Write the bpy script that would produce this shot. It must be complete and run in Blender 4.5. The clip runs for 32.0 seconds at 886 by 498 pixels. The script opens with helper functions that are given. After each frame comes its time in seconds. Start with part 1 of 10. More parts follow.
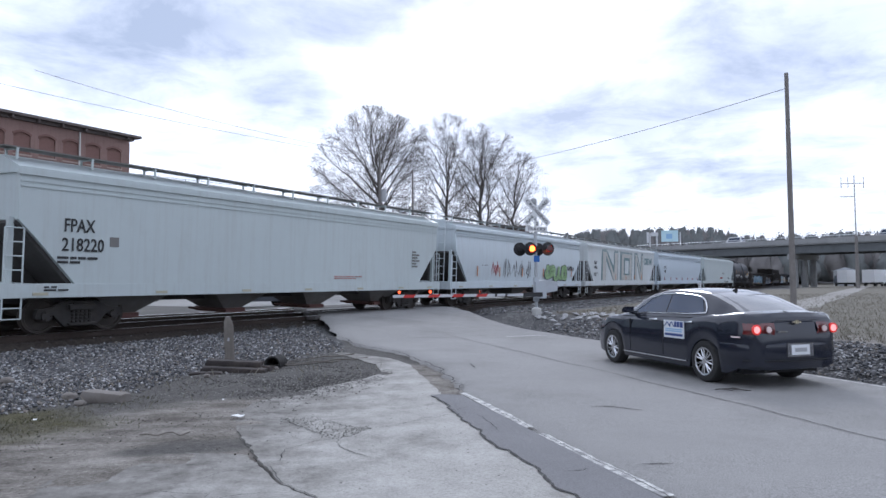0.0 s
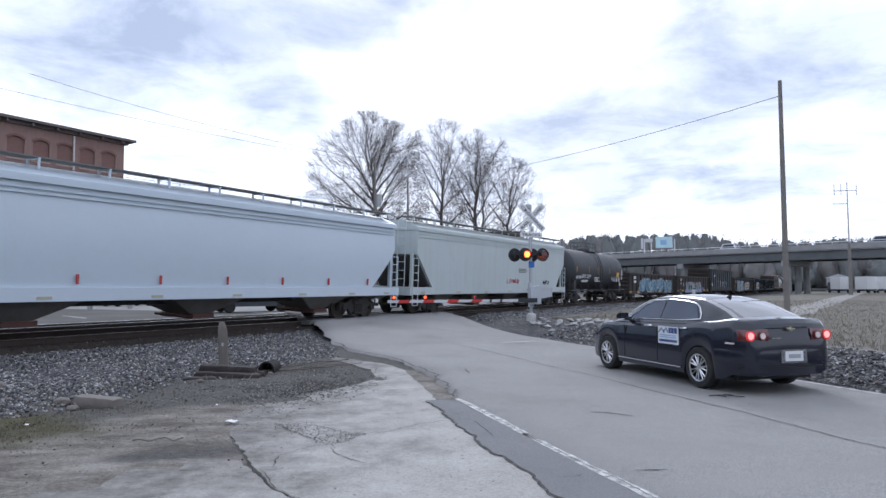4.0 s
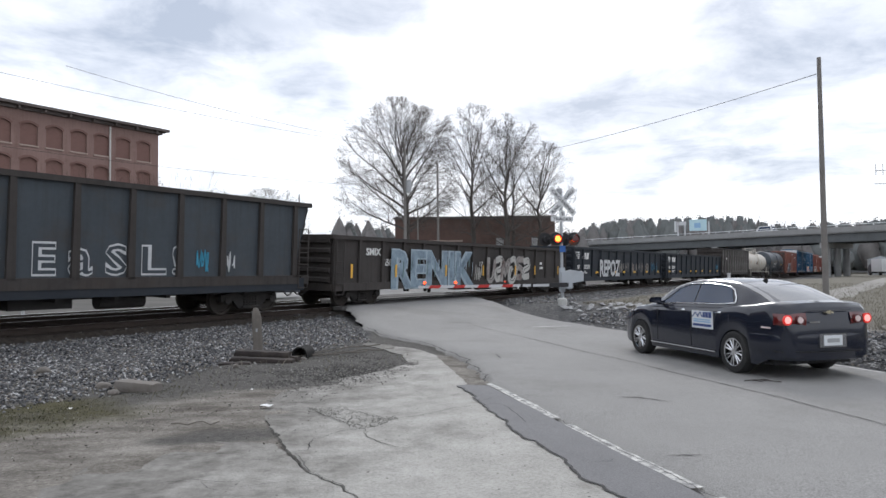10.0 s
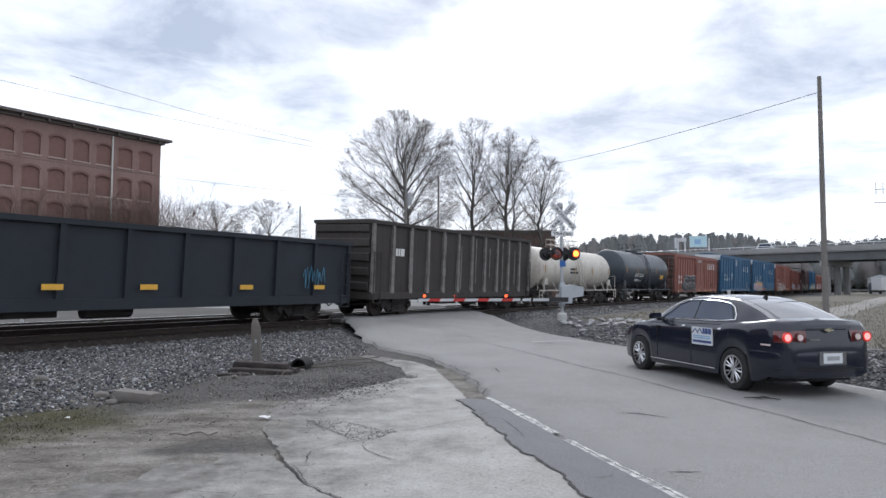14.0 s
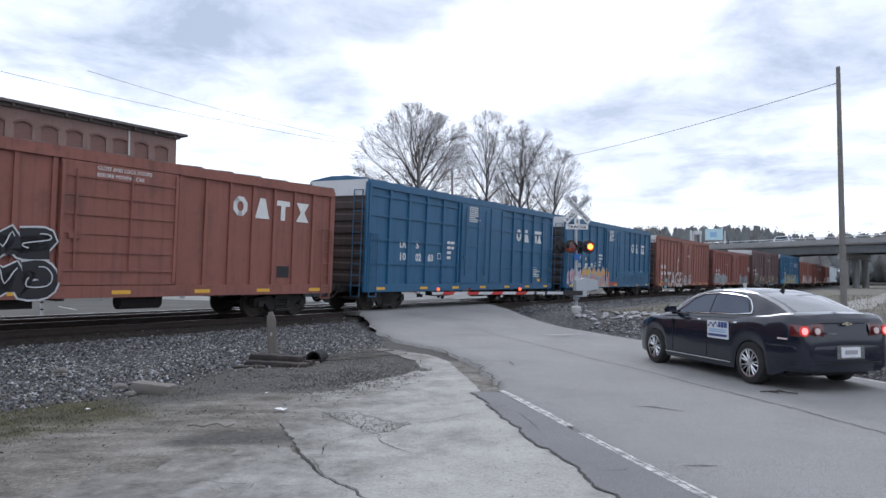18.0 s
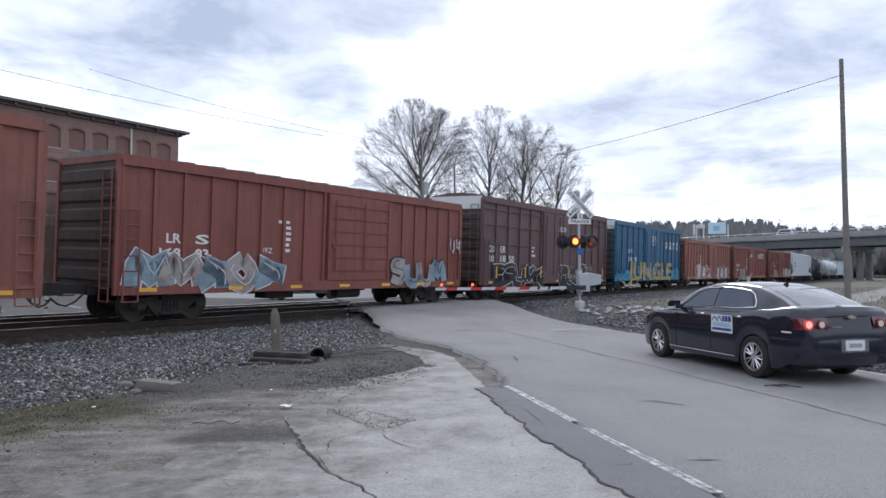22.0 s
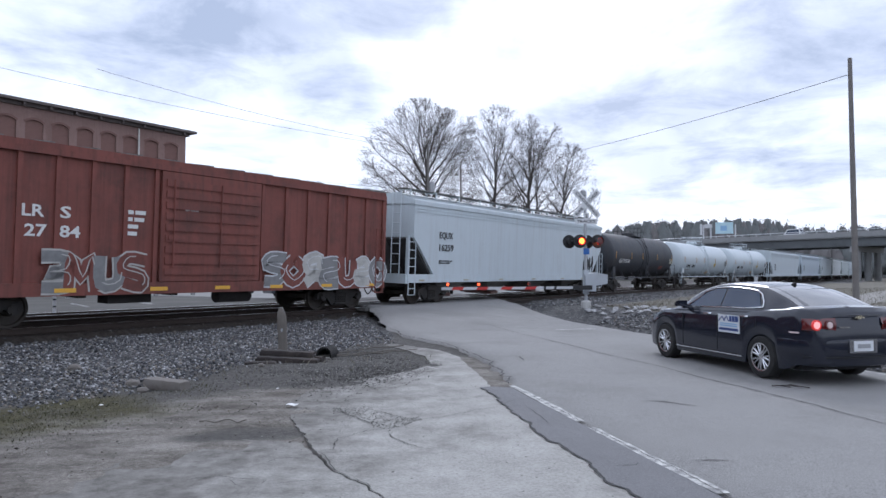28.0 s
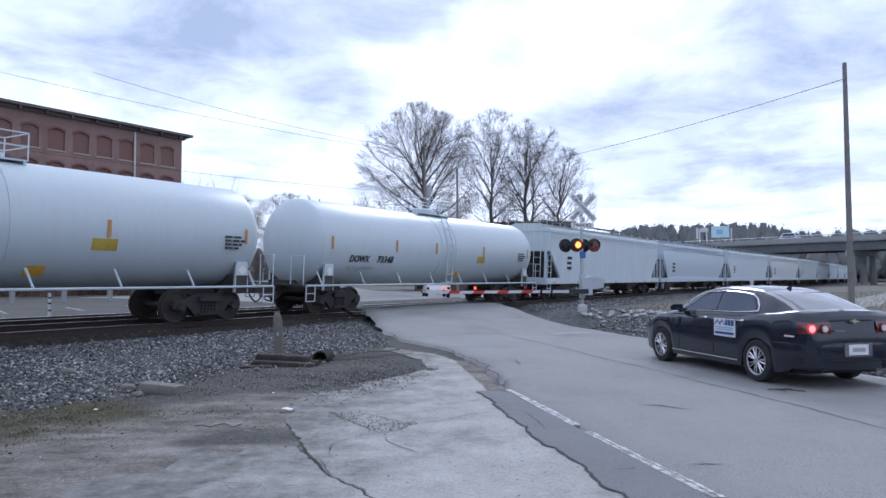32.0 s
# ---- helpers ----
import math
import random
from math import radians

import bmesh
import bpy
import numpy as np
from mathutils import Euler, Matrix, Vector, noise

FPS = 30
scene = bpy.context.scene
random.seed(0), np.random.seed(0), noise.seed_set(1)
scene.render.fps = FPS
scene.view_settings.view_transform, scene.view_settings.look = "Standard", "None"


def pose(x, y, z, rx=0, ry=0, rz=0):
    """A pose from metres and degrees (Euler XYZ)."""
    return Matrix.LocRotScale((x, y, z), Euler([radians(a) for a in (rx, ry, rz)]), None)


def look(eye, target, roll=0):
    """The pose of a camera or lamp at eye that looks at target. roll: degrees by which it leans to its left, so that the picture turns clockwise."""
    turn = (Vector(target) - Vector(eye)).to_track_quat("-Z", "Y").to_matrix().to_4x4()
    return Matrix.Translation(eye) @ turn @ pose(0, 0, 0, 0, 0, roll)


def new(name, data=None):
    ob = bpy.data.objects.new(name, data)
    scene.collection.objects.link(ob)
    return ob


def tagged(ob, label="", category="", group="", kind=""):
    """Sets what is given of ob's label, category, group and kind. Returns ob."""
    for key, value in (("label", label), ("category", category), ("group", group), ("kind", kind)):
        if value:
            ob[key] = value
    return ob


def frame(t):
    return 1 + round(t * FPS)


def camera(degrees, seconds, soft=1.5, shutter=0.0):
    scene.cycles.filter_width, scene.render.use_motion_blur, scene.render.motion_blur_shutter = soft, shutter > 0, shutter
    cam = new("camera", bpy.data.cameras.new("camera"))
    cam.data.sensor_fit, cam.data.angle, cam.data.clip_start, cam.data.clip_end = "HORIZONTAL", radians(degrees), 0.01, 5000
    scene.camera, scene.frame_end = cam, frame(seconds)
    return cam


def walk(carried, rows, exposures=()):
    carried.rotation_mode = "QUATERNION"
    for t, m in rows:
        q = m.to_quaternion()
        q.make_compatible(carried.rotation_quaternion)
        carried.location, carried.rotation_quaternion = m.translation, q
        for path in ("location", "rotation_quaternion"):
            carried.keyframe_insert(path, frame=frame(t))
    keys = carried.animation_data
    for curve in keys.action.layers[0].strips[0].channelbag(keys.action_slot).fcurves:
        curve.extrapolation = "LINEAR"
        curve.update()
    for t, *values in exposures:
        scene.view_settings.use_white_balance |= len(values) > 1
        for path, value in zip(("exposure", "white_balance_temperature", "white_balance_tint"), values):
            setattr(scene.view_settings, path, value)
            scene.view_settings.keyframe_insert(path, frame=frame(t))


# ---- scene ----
cam = camera(66.0, 32.0)
PATH = [
    (0, (0.087, 0.026, 1.652), (0.064, 2.023, 1.751), -0.4),
    (0.5, (0.084, 0.028, 1.656), (0.065, 2.025, 1.762), -0.3),
    (1, (0.08, 0.038, 1.661), (0.059, 2.035, 1.765), -0.5),
    (1.5, (0.08, 0.027, 1.663), (0.059, 2.024, 1.757), -0.4),
    (2, (0.088, 0.018, 1.652), (0.059, 2.015, 1.756), -0.4),
    (2.5, (0.078, 0.021, 1.655), (0.056, 2.019, 1.75), -0.6),
    (3, (0.084, 0.025, 1.658), (0.061, 2.022, 1.762), -0.5),
    (3.5, (0.083, 0.021, 1.655), (0.073, 2.018, 1.768), -0.3),
    (5.5, (0.083, 0.03, 1.651), (0.075, 2.026, 1.767), -0.1),
    (6, (0.091, 0.03, 1.658), (0.081, 2.027, 1.768), -0.3),
    (6.5, (0.075, 0.029, 1.658), (0.056, 2.026, 1.766), -0.3),
    (7, (0.076, 0.03, 1.662), (0.041, 2.027, 1.762), -0.2),
    (7.5, (0.077, 0.022, 1.658), (0.019, 2.019, 1.743), -0.1),
    (8, (0.086, 0.018, 1.647), (0.016, 2.016, 1.719), -0.1),
    (8.5, (0.076, 0.012, 1.66), (-0.031, 2.009, 1.713), -0.2),
    (9, (0.094, 0.005, 1.665), (-0.012, 2.002, 1.729), -0.4),
    (9.5, (0.089, 0.014, 1.652), (-0.015, 2.01, 1.72), -0.5),
    (10, (0.087, 0.027, 1.656), (-0.01, 2.024, 1.728), -0.6),
    (10.5, (0.098, 0.012, 1.655), (0.008, 2.009, 1.74), -0.8),
    (11, (0.087, 0.017, 1.654), (-0.024, 2.012, 1.741), -0.3),
    (11.5, (0.085, 0.023, 1.653), (-0.022, 2.018, 1.749), -0.1),
    (12, (0.075, 0.018, 1.654), (-0.034, 2.013, 1.75), -0.1),
    (12.5, (0.083, 0.016, 1.654), (-0.023, 2.011, 1.752), -0.2),
    (13, (0.078, 0.019, 1.649), (-0.014, 2.014, 1.755), 0.1),
    (13.5, (0.084, 0.011, 1.652), (-0.006, 2.006, 1.754), -0.0),
    (14, (0.08, 0.01, 1.653), (-0.017, 2.005, 1.764), 0.1),
    (14.5, (0.089, 0.004, 1.65), (-0.011, 1.999, 1.762), -0.1),
    (16.5, (0.083, 0.003, 1.659), (-0.029, 1.998, 1.744), -1.3),
    (17, (0.084, -0.006, 1.66), (-0.035, 1.988, 1.751), -0.7),
    (17.5, (0.08, 0.002, 1.66), (-0.046, 1.997, 1.74), -0.3),
    (18, (0.072, -0.004, 1.655), (-0.065, 1.989, 1.746), 0.1),
    (18.5, (0.073, 0.006, 1.652), (-0.072, 1.999, 1.746), 0.0),
    (19, (0.069, 0.011, 1.657), (-0.076, 2.004, 1.742), -0.0),
    (19.5, (0.071, 0.002, 1.662), (-0.072, 1.995, 1.749), -0.2),
    (20, (0.071, -0.003, 1.666), (-0.072, 1.99, 1.755), -0.3),
    (20.5, (0.064, -0.015, 1.662), (-0.075, 1.978, 1.757), -0.3),
    (21, (0.071, -0.011, 1.666), (-0.061, 1.983, 1.765), -0.2),
    (21.5, (0.07, -0.016, 1.666), (-0.057, 1.978, 1.767), -0.2),
    (22, (0.065, -0.008, 1.662), (-0.08, 1.985, 1.74), -0.3),
    (22.5, (0.074, -0.01, 1.666), (-0.058, 1.984, 1.753), 0.1),
    (23, (0.073, 0.0, 1.662), (-0.063, 1.994, 1.737), -0.2),
    (23.5, (0.075, 0.0, 1.661), (-0.073, 1.993, 1.731), -0.4),
    (24, (0.074, -0.01, 1.665), (-0.088, 1.982, 1.738), -0.5),
    (24.5, (0.075, -0.01, 1.66), (-0.092, 1.981, 1.742), -0.1),
    (26.5, (0.072, -0.001, 1.661), (-0.098, 1.99, 1.741), -0.2),
    (27, (0.073, -0.014, 1.654), (-0.099, 1.977, 1.736), -0.3),
    (27.5, (0.073, -0.009, 1.658), (-0.094, 1.983, 1.741), -0.2),
    (28, (0.065, -0.008, 1.659), (-0.098, 1.983, 1.736), -0.2),
    (28.5, (0.071, -0.01, 1.659), (-0.093, 1.982, 1.736), -0.3),
    (29, (0.076, 0.003, 1.662), (-0.079, 1.996, 1.737), -0.3),
    (29.5, (0.07, -0.006, 1.662), (-0.079, 1.986, 1.743), -0.2),
    (30, (0.073, 0.0, 1.662), (-0.083, 1.992, 1.737), -0.2),
    (30.5, (0.069, 0.002, 1.659), (-0.083, 1.995, 1.744), -0.2),
    (31, (0.072, 0.002, 1.669), (-0.077, 1.994, 1.751), -0.3),
    (31.5, (0.076, -0.01, 1.662), (-0.076, 1.982, 1.746), -0.2),
    (32, (0.072, -0.008, 1.66), (-0.081, 1.984, 1.748), -0.2),
]
TINTS = [(0.0, 0.09, 5700, 14), (3.0, 0.09, 5700, 14), (7.0, 0.09, 6060, 12), (9.0, 0.11, 6320, 11), (12.0, 0.1, 6220, 11), (14.0, 0.1, 6110, 11.5), (18.0, 0.06, 5890, 12),
         (20.0, 0.03, 5830, 12.5), (24.0, 0.03, 5960, 12.5), (28.0, 0.0, 5690, 14), (30.0, -0.02, 5420, 15.5), (32.0, -0.02, 5370, 15.5)]
walk(cam, [(t, look(eye, aim, roll)) for t, eye, aim, roll in PATH], TINTS)

# ---- light ----
world = bpy.data.worlds.new("sky")
world.use_nodes = True
scene.world = world
SUN_AZ, SUN_EL = 8.0, 34.0


def build_sky():
    nt = world.node_tree
    N, L = nt.nodes, nt.links
    bg = N["Background"]
    sky = N.new("ShaderNodeTexSky")
    sky.sky_type, sky.sun_disc = "NISHITA", False
    sky.sun_elevation, sky.sun_rotation = radians(SUN_EL), radians(SUN_AZ)
    co = N.new("ShaderNodeTexCoord")
    gen = co.outputs["Generated"]

    def math_(op, a, c=None):
        k = N.new("ShaderNodeMath")
        k.operation = op
        for s, v in zip(k.inputs, (a, c)):
            if v is None:
                continue
            if isinstance(v, (int, float)):
                s.default_value = v
            else:
                L.new(v, s)
        return k.outputs[0]

    def spot(az, el, wide, high):
        """1 towards a direction, falling to 0 over the given widths in degrees (a soft cloud)."""
        a, e = radians(az), radians(el)
        mid = Vector((math.sin(a) * math.cos(e), math.cos(a) * math.cos(e), math.sin(e)))
        right = Vector((math.cos(a), -math.sin(a), 0))
        up = right.cross(mid)
        terms = []
        for axis, w in ((right, wide), (up, high)):
            d = N.new("ShaderNodeVectorMath")
            d.operation = "DOT_PRODUCT"
            L.new(warped, d.inputs[0])
            d.inputs[1].default_value = axis
            k = math_("DIVIDE", d.outputs["Value"], math.sin(radians(w)))
            terms.append(math_("MULTIPLY", k, k))
        g = math_("MULTIPLY", math_("ADD", *terms), -1.0)
        front = N.new("ShaderNodeVectorMath")
        front.operation = "DOT_PRODUCT"
        L.new(warped, front.inputs[0])
        front.inputs[1].default_value = mid
        return math_("MULTIPLY", math_("EXPONENT", g), math_("GREATER_THAN", front.outputs["Value"], 0.0))

    wn = N.new("ShaderNodeTexNoise")
    wn.inputs["Scale"].default_value, wn.inputs["Detail"].default_value = 7.0, 5.0
    L.new(gen, wn.inputs["Vector"])
    sub = N.new("ShaderNodeVectorMath")
    sub.operation = "SUBTRACT"
    L.new(wn.outputs["Color"], sub.inputs[0])
    sub.inputs[1].default_value = (0.5, 0.5, 0.5)
    sc = N.new("ShaderNodeVectorMath")
    sc.operation = "SCALE"
    L.new(sub.outputs[0], sc.inputs[0])
    sc.inputs["Scale"].default_value = 0.17
    ad = N.new("ShaderNodeVectorMath")
    ad.operation = "ADD"
    L.new(gen, ad.inputs[0])
    L.new(sc.outputs[0], ad.inputs[1])
    warped = ad.outputs[0]

    # A flat cloud layer: the direction meets a plane overhead.
    sep = N.new("ShaderNodeSeparateXYZ")
    L.new(gen, sep.inputs[0])
    h = math_("ADD", math_("MAXIMUM", sep.outputs["Z"], 0.0), 0.12)
    cb = N.new("ShaderNodeCombineXYZ")
    L.new(math_("DIVIDE", sep.outputs["X"], h), cb.inputs[0])
    L.new(math_("DIVIDE", sep.outputs["Y"], h), cb.inputs[1])
    cl = N.new("ShaderNodeTexNoise")
    cl.inputs["Scale"].default_value, cl.inputs["Detail"].default_value, cl.inputs["Roughness"].default_value = 2.1, 11.0, 0.62
    cl.inputs["Distortion"].default_value = 0.35
    L.new(cb.outputs[0], cl.inputs["Vector"])
    dark = N.new("ShaderNodeMapRange")
    dark.inputs["From Min"].default_value, dark.inputs["From Max"].default_value = 0.42, 0.72
    L.new(cl.outputs["Fac"], dark.inputs["Value"])
    total = math_("MULTIPLY", dark.outputs["Result"], 0.72)
    for az, el, wide, high, amt in CLOUDS:
        total = math_("ADD", total, math_("MULTIPLY", spot(az, el, wide, high), amt))
    total = math_("MINIMUM", math_("MAXIMUM", total, 0.0), 1.0)
    mx = N.new("ShaderNodeMix")
    mx.data_type = "RGBA"
    L.new(total, mx.inputs[0])
    mx.inputs[6].default_value = (*CLOUD_LIT, 1)
    mx.inputs[7].default_value = (*CLOUD_DARK, 1)
    thin = N.new("ShaderNodeMix")
    thin.data_type = "RGBA"
    thin.inputs[0].default_value = 0.12
    L.new(mx.outputs[2], thin.inputs[6])
    L.new(sky.outputs[0], thin.inputs[7])
    L.new(thin.outputs[2], bg.inputs["Color"])
    bg.inputs["Strength"].default_value = SKY_STRENGTH


# Sky radiance before the strength: bright and shaded cloud.
CLOUD_LIT, CLOUD_DARK = (12.4, 12.6, 13.0), (5.2, 5.8, 6.8)
SKY_STRENGTH = 0.1
CLOUDS = [(-21, 19.5, 10, 2.6, 0.85), (-31, 16.0, 8, 2.2, 0.5), (-14, 14.5, 5, 2.3, 0.65), (-2, 22.5, 9, 3, 0.4), (14, 12.5, 13, 3.5, 0.62), (27, 17, 10, 3, 0.5), (20, 20, 8, 2, 0.35),
          (19, 8.3, 11, 1.2, 0.4), (-20, 27, 20, 5, 0.35), (-7.5, 17, 5.5, 3.0, -0.6), (-11.5, 10, 6, 2.6, -0.5), (8, 19, 8, 4, -0.5), (-30, 11.5, 7, 2.6, -0.5), (25, 11.5, 5, 2, -0.3)]
build_sky()
sun_data = bpy.data.lights.new("sun", "SUN")
sun_data.energy, sun_data.angle, sun_data.color = 1.1, radians(14), (1.0, 0.96, 0.9)
sun = new("sun", sun_data)
a_, e_ = radians(SUN_AZ), radians(SUN_EL)
sun.matrix_basis = look((0, 0, 60), (-math.sin(a_) * math.cos(e_) * 9, -math.cos(a_) * math.cos(e_) * 9, 60 - math.sin(e_) * 9))

# ---- plan ----
# Track frame: s along the rails, n across them towards the lot. Road frame: q across, r along.
UX, UY = 0.5, 0.866
QX, QY, RX, RY = 0.957, 0.289, -0.289, 0.957
RAIL_Z, CANT = 0.50, 2.4
TRACK_OFF = -17.85


def smooth(v):
    v = min(1.0, max(0.0, v))
    return v * v * (3 - 2 * v)


def track_off(s):
    return TRACK_OFF + 2.6 * smooth((s - 50) / 90)


def track_point(s, off=0.0):
    k = track_off(s) + off
    return UX * s + UY * k, UY * s - UX * k


def track_yaw(s):
    (x0, y0), (x1, y1) = track_point(s - 0.5), track_point(s + 0.5)
    return math.degrees(math.atan2(y1 - y0, x1 - x0))


def near_side(x, y):
    """Metres from the near track's centre line towards the lot."""
    return UY * x - UX * y - track_off(UX * x + UY * y)


def road(q, r):
    return QX * q + RX * r, QY * q + RY * r


def road_qr(x, y):
    return QX * x + QY * y, RX * x + RY * y


def road_z(a):
    if a > -6.5:
        return 0.485 * smooth((8.0 - a) / 6.6)
    return 0.485 - 0.2 * smooth((-6.5 - a) / 10)


def apron_edge(r):
    """Where the dirt thins out over the concrete beside the road."""
    tab = ((-12, -3.5), (3.5, -1.9), (5.4, -1.3), (6.1, -0.75), (6.7, -0.15), (7.5, 0.28), (8.5, 0.5), (9.3, 0.74), (9.85, 1.12), (10.3, 1.7), (11.0, 2.25), (11.6, 2.75), (13, 3.0))
    for (r0, q0), (r1, q1) in zip(tab, tab[1:]):
        if r <= r1:
            return q0 + (q1 - q0) * (r - r0) / (r1 - r0)
    return 3.0


def ground_z(x, y):
    a = near_side(x, y)
    q, r = road_qr(x, y)
    if a >= 1.45:
        left = 0.16 * min(1.0, max(0.0, (8.7 - a) / 7.25))
        right = 0.3 * smooth((q - 9.8) / 2.2)
        z = left + (right - left) * smooth((q - 9.0) / 1.5)
    elif a > -1.45:
        z = 0.30
    elif a > -2.9:
        z = 0.2
    elif a > -5.7:
        z = 0.30
    else:
        z = 0.25
    if a > 7.0 and q < 3.2 and -12 < r < 13:
        z += 0.055 * smooth((apron_edge(r) - q) / (1.9 if r < 8 else 0.5) + 0.5) - 0.03
    if 2.7 < q < 10.2 and a > -60:
        z = min(z, road_z(a) - 0.06)
    return z


# ---- mesh helpers ----
class Geo:
    """Vertices and faces of one mesh, put together from simple solids."""

    def __init__(self):
        self.v, self.f = [], []

    def add(self, verts, faces, m=None):
        k = len(self.v)
        self.v += [tuple(m @ Vector(p)) for p in verts] if m is not None else [tuple(p) for p in verts]
        self.f += [tuple(i + k for i in f) for f in faces]
        return self

    def box(self, x0, x1, y0, y1, z0, z1, m=None):
        v = [(x0, y0, z0), (x1, y0, z0), (x1, y1, z0), (x0, y1, z0), (x0, y0, z1), (x1, y0, z1), (x1, y1, z1), (x0, y1, z1)]
        return self.add(v, [(0, 3, 2, 1), (4, 5, 6, 7), (0, 1, 5, 4), (1, 2, 6, 5), (2, 3, 7, 6), (3, 0, 4, 7)], m)

    def cbox(self, c, size, m=None):
        (x, y, z), (a, b, d) = c, size
        return self.box(x - a / 2, x + a / 2, y - b / 2, y + b / 2, z - d / 2, z + d / 2, m)

    def tube(self, p0, p1, r0, n=8, r1=None, caps=True):
        p0, p1 = Vector(p0), Vector(p1)
        r1 = r0 if r1 is None else r1
        w = (p1 - p0).normalized()
        a = w.orthogonal().normalized()
        b = w.cross(a)
        v = []
        for p, r in ((p0, r0), (p1, r1)):
            for i in range(n):
                t = 2 * math.pi * i / n
                v.append(p + a * (r * math.cos(t)) + b * (r * math.sin(t)))
        f = [(i, (i + 1) % n, n + (i + 1) % n, n + i) for i in range(n)]
        if caps:
            f += [tuple(reversed(range(n))), tuple(range(n, 2 * n))]
        return self.add(v, f)

    def path(self, pts, r, n=6):
        """One bent tube through points."""
        pts = [Vector(p) for p in pts]
        k = len(self.v)
        a = None
        for i, p in enumerate(pts):
            w = (pts[min(i + 1, len(pts) - 1)] - pts[max(i - 1, 0)])
            w = w.normalized() if w.length > 1e-6 else Vector((0, 0, 1))
            a = w.orthogonal() if a is None else a - w * a.dot(w)
            a = a.normalized() if a.length > 1e-6 else w.orthogonal().normalized()
            b = w.cross(a)
            self.v += [tuple(p + a * (r * math.cos(t)) + b * (r * math.sin(t))) for t in [2 * math.pi * j / n for j in range(n)]]
        for i in range(len(pts) - 1):
            self.f += [(k + i * n + j, k + i * n + (j + 1) % n, k + (i + 1) * n + (j + 1) % n, k + (i + 1) * n + j) for j in range(n)]
        self.f += [tuple(k + j for j in range(n)), tuple(k + (len(pts) - 1) * n + j for j in range(n))]
        return self

    def prism(self, poly, y0, y1, m=None):
        """A polygon in (x, z), swept along y."""
        k = len(poly)
        v = [(x, y0, z) for x, z in poly] + [(x, y1, z) for x, z in poly]
        f = [tuple(range(k)), tuple(reversed(range(k, 2 * k)))]
        f += [((i + 1) % k, i, k + i, k + (i + 1) % k) for i in range(k)]
        return self.add(v, f, m)

    def sweep(self, poly, x0, x1):
        """A polygon in (y, z), swept along x."""
        k = len(poly)
        v = [(x0, y, z) for y, z in poly] + [(x1, y, z) for y, z in poly]
        f = [tuple(reversed(range(k))), tuple(range(k, 2 * k))]
        f += [(i, (i + 1) % k, k + (i + 1) % k, k + i) for i in range(k)]
        return self.add(v, f)

    def lathe(self, prof, n=24, axis="x", c=(0, 0, 0), caps=True):
        """Rings of (along, radius) round an axis."""
        v, f = [], []
        for t, r in prof:
            for i in range(n):
                g = 2 * math.pi * i / n
                a, b = r * math.cos(g), r * math.sin(g)
                p = (t, a, b) if axis == "x" else (a, t, b) if axis == "y" else (a, b, t)
                v.append((p[0] + c[0], p[1] + c[1], p[2] + c[2]))
        for j in range(len(prof) - 1):
            for i in range(n):
                f.append((j * n + i, j * n + (i + 1) % n, (j + 1) * n + (i + 1) % n, (j + 1) * n + i))
        if caps:
            f += [tuple(range(n)), tuple(range((len(prof) - 1) * n, len(prof) * n))]
        return self.add(v, f)

    def grid(self, rows):
        """A sheet over rows of points."""
        k, w = len(self.v), len(rows[0])
        self.v += [tuple(p) for row in rows for p in row]
        for j in range(len(rows) - 1):
            for i in range(w - 1):
                self.f.append((k + j * w + i, k + j * w + i + 1, k + (j + 1) * w + i + 1, k + (j + 1) * w + i))
        return self

    def mesh(self, name, mat, smooth_angle=None, fix=True):
        me = bpy.data.meshes.new(name)
        me.from_pydata(self.v, [], self.f)
        if mat is not None:
            me.materials.append(mat)
        if fix and len(self.f) < 60000:
            bm = bmesh.new()
            bm.from_mesh(me)
            bmesh.ops.recalc_face_normals(bm, faces=bm.faces)
            bm.to_mesh(me)
            bm.free()
        if smooth_angle:
            me.shade_smooth()
            me.set_sharp_from_angle(angle=radians(smooth_angle))
        me.update()
        return me

    def part(self, name, mat, parent=None, label="", smooth_angle=None, m=None, fix=True):
        ob = new(name, self.mesh(name, mat, smooth_angle, fix))
        if parent is not None:
            ob.parent = parent
        if m is not None:
            ob.matrix_basis = m
        return tagged(ob, label) if label else ob


def share(ob_or_mesh, name, parent=None, m=None):
    """One more object on a mesh that is there already."""
    me = ob_or_mesh if isinstance(ob_or_mesh, bpy.types.Mesh) else ob_or_mesh.data
    ob = new(name, me)
    if parent is not None:
        ob.parent = parent
    if m is not None:
        ob.matrix_basis = m
    return ob


def thing(name, m, label, category, group="", kind=""):
    ob = new(name)
    ob.empty_display_size = 0.2
    ob.matrix_basis = m
    return tagged(ob, label, category, group, kind)


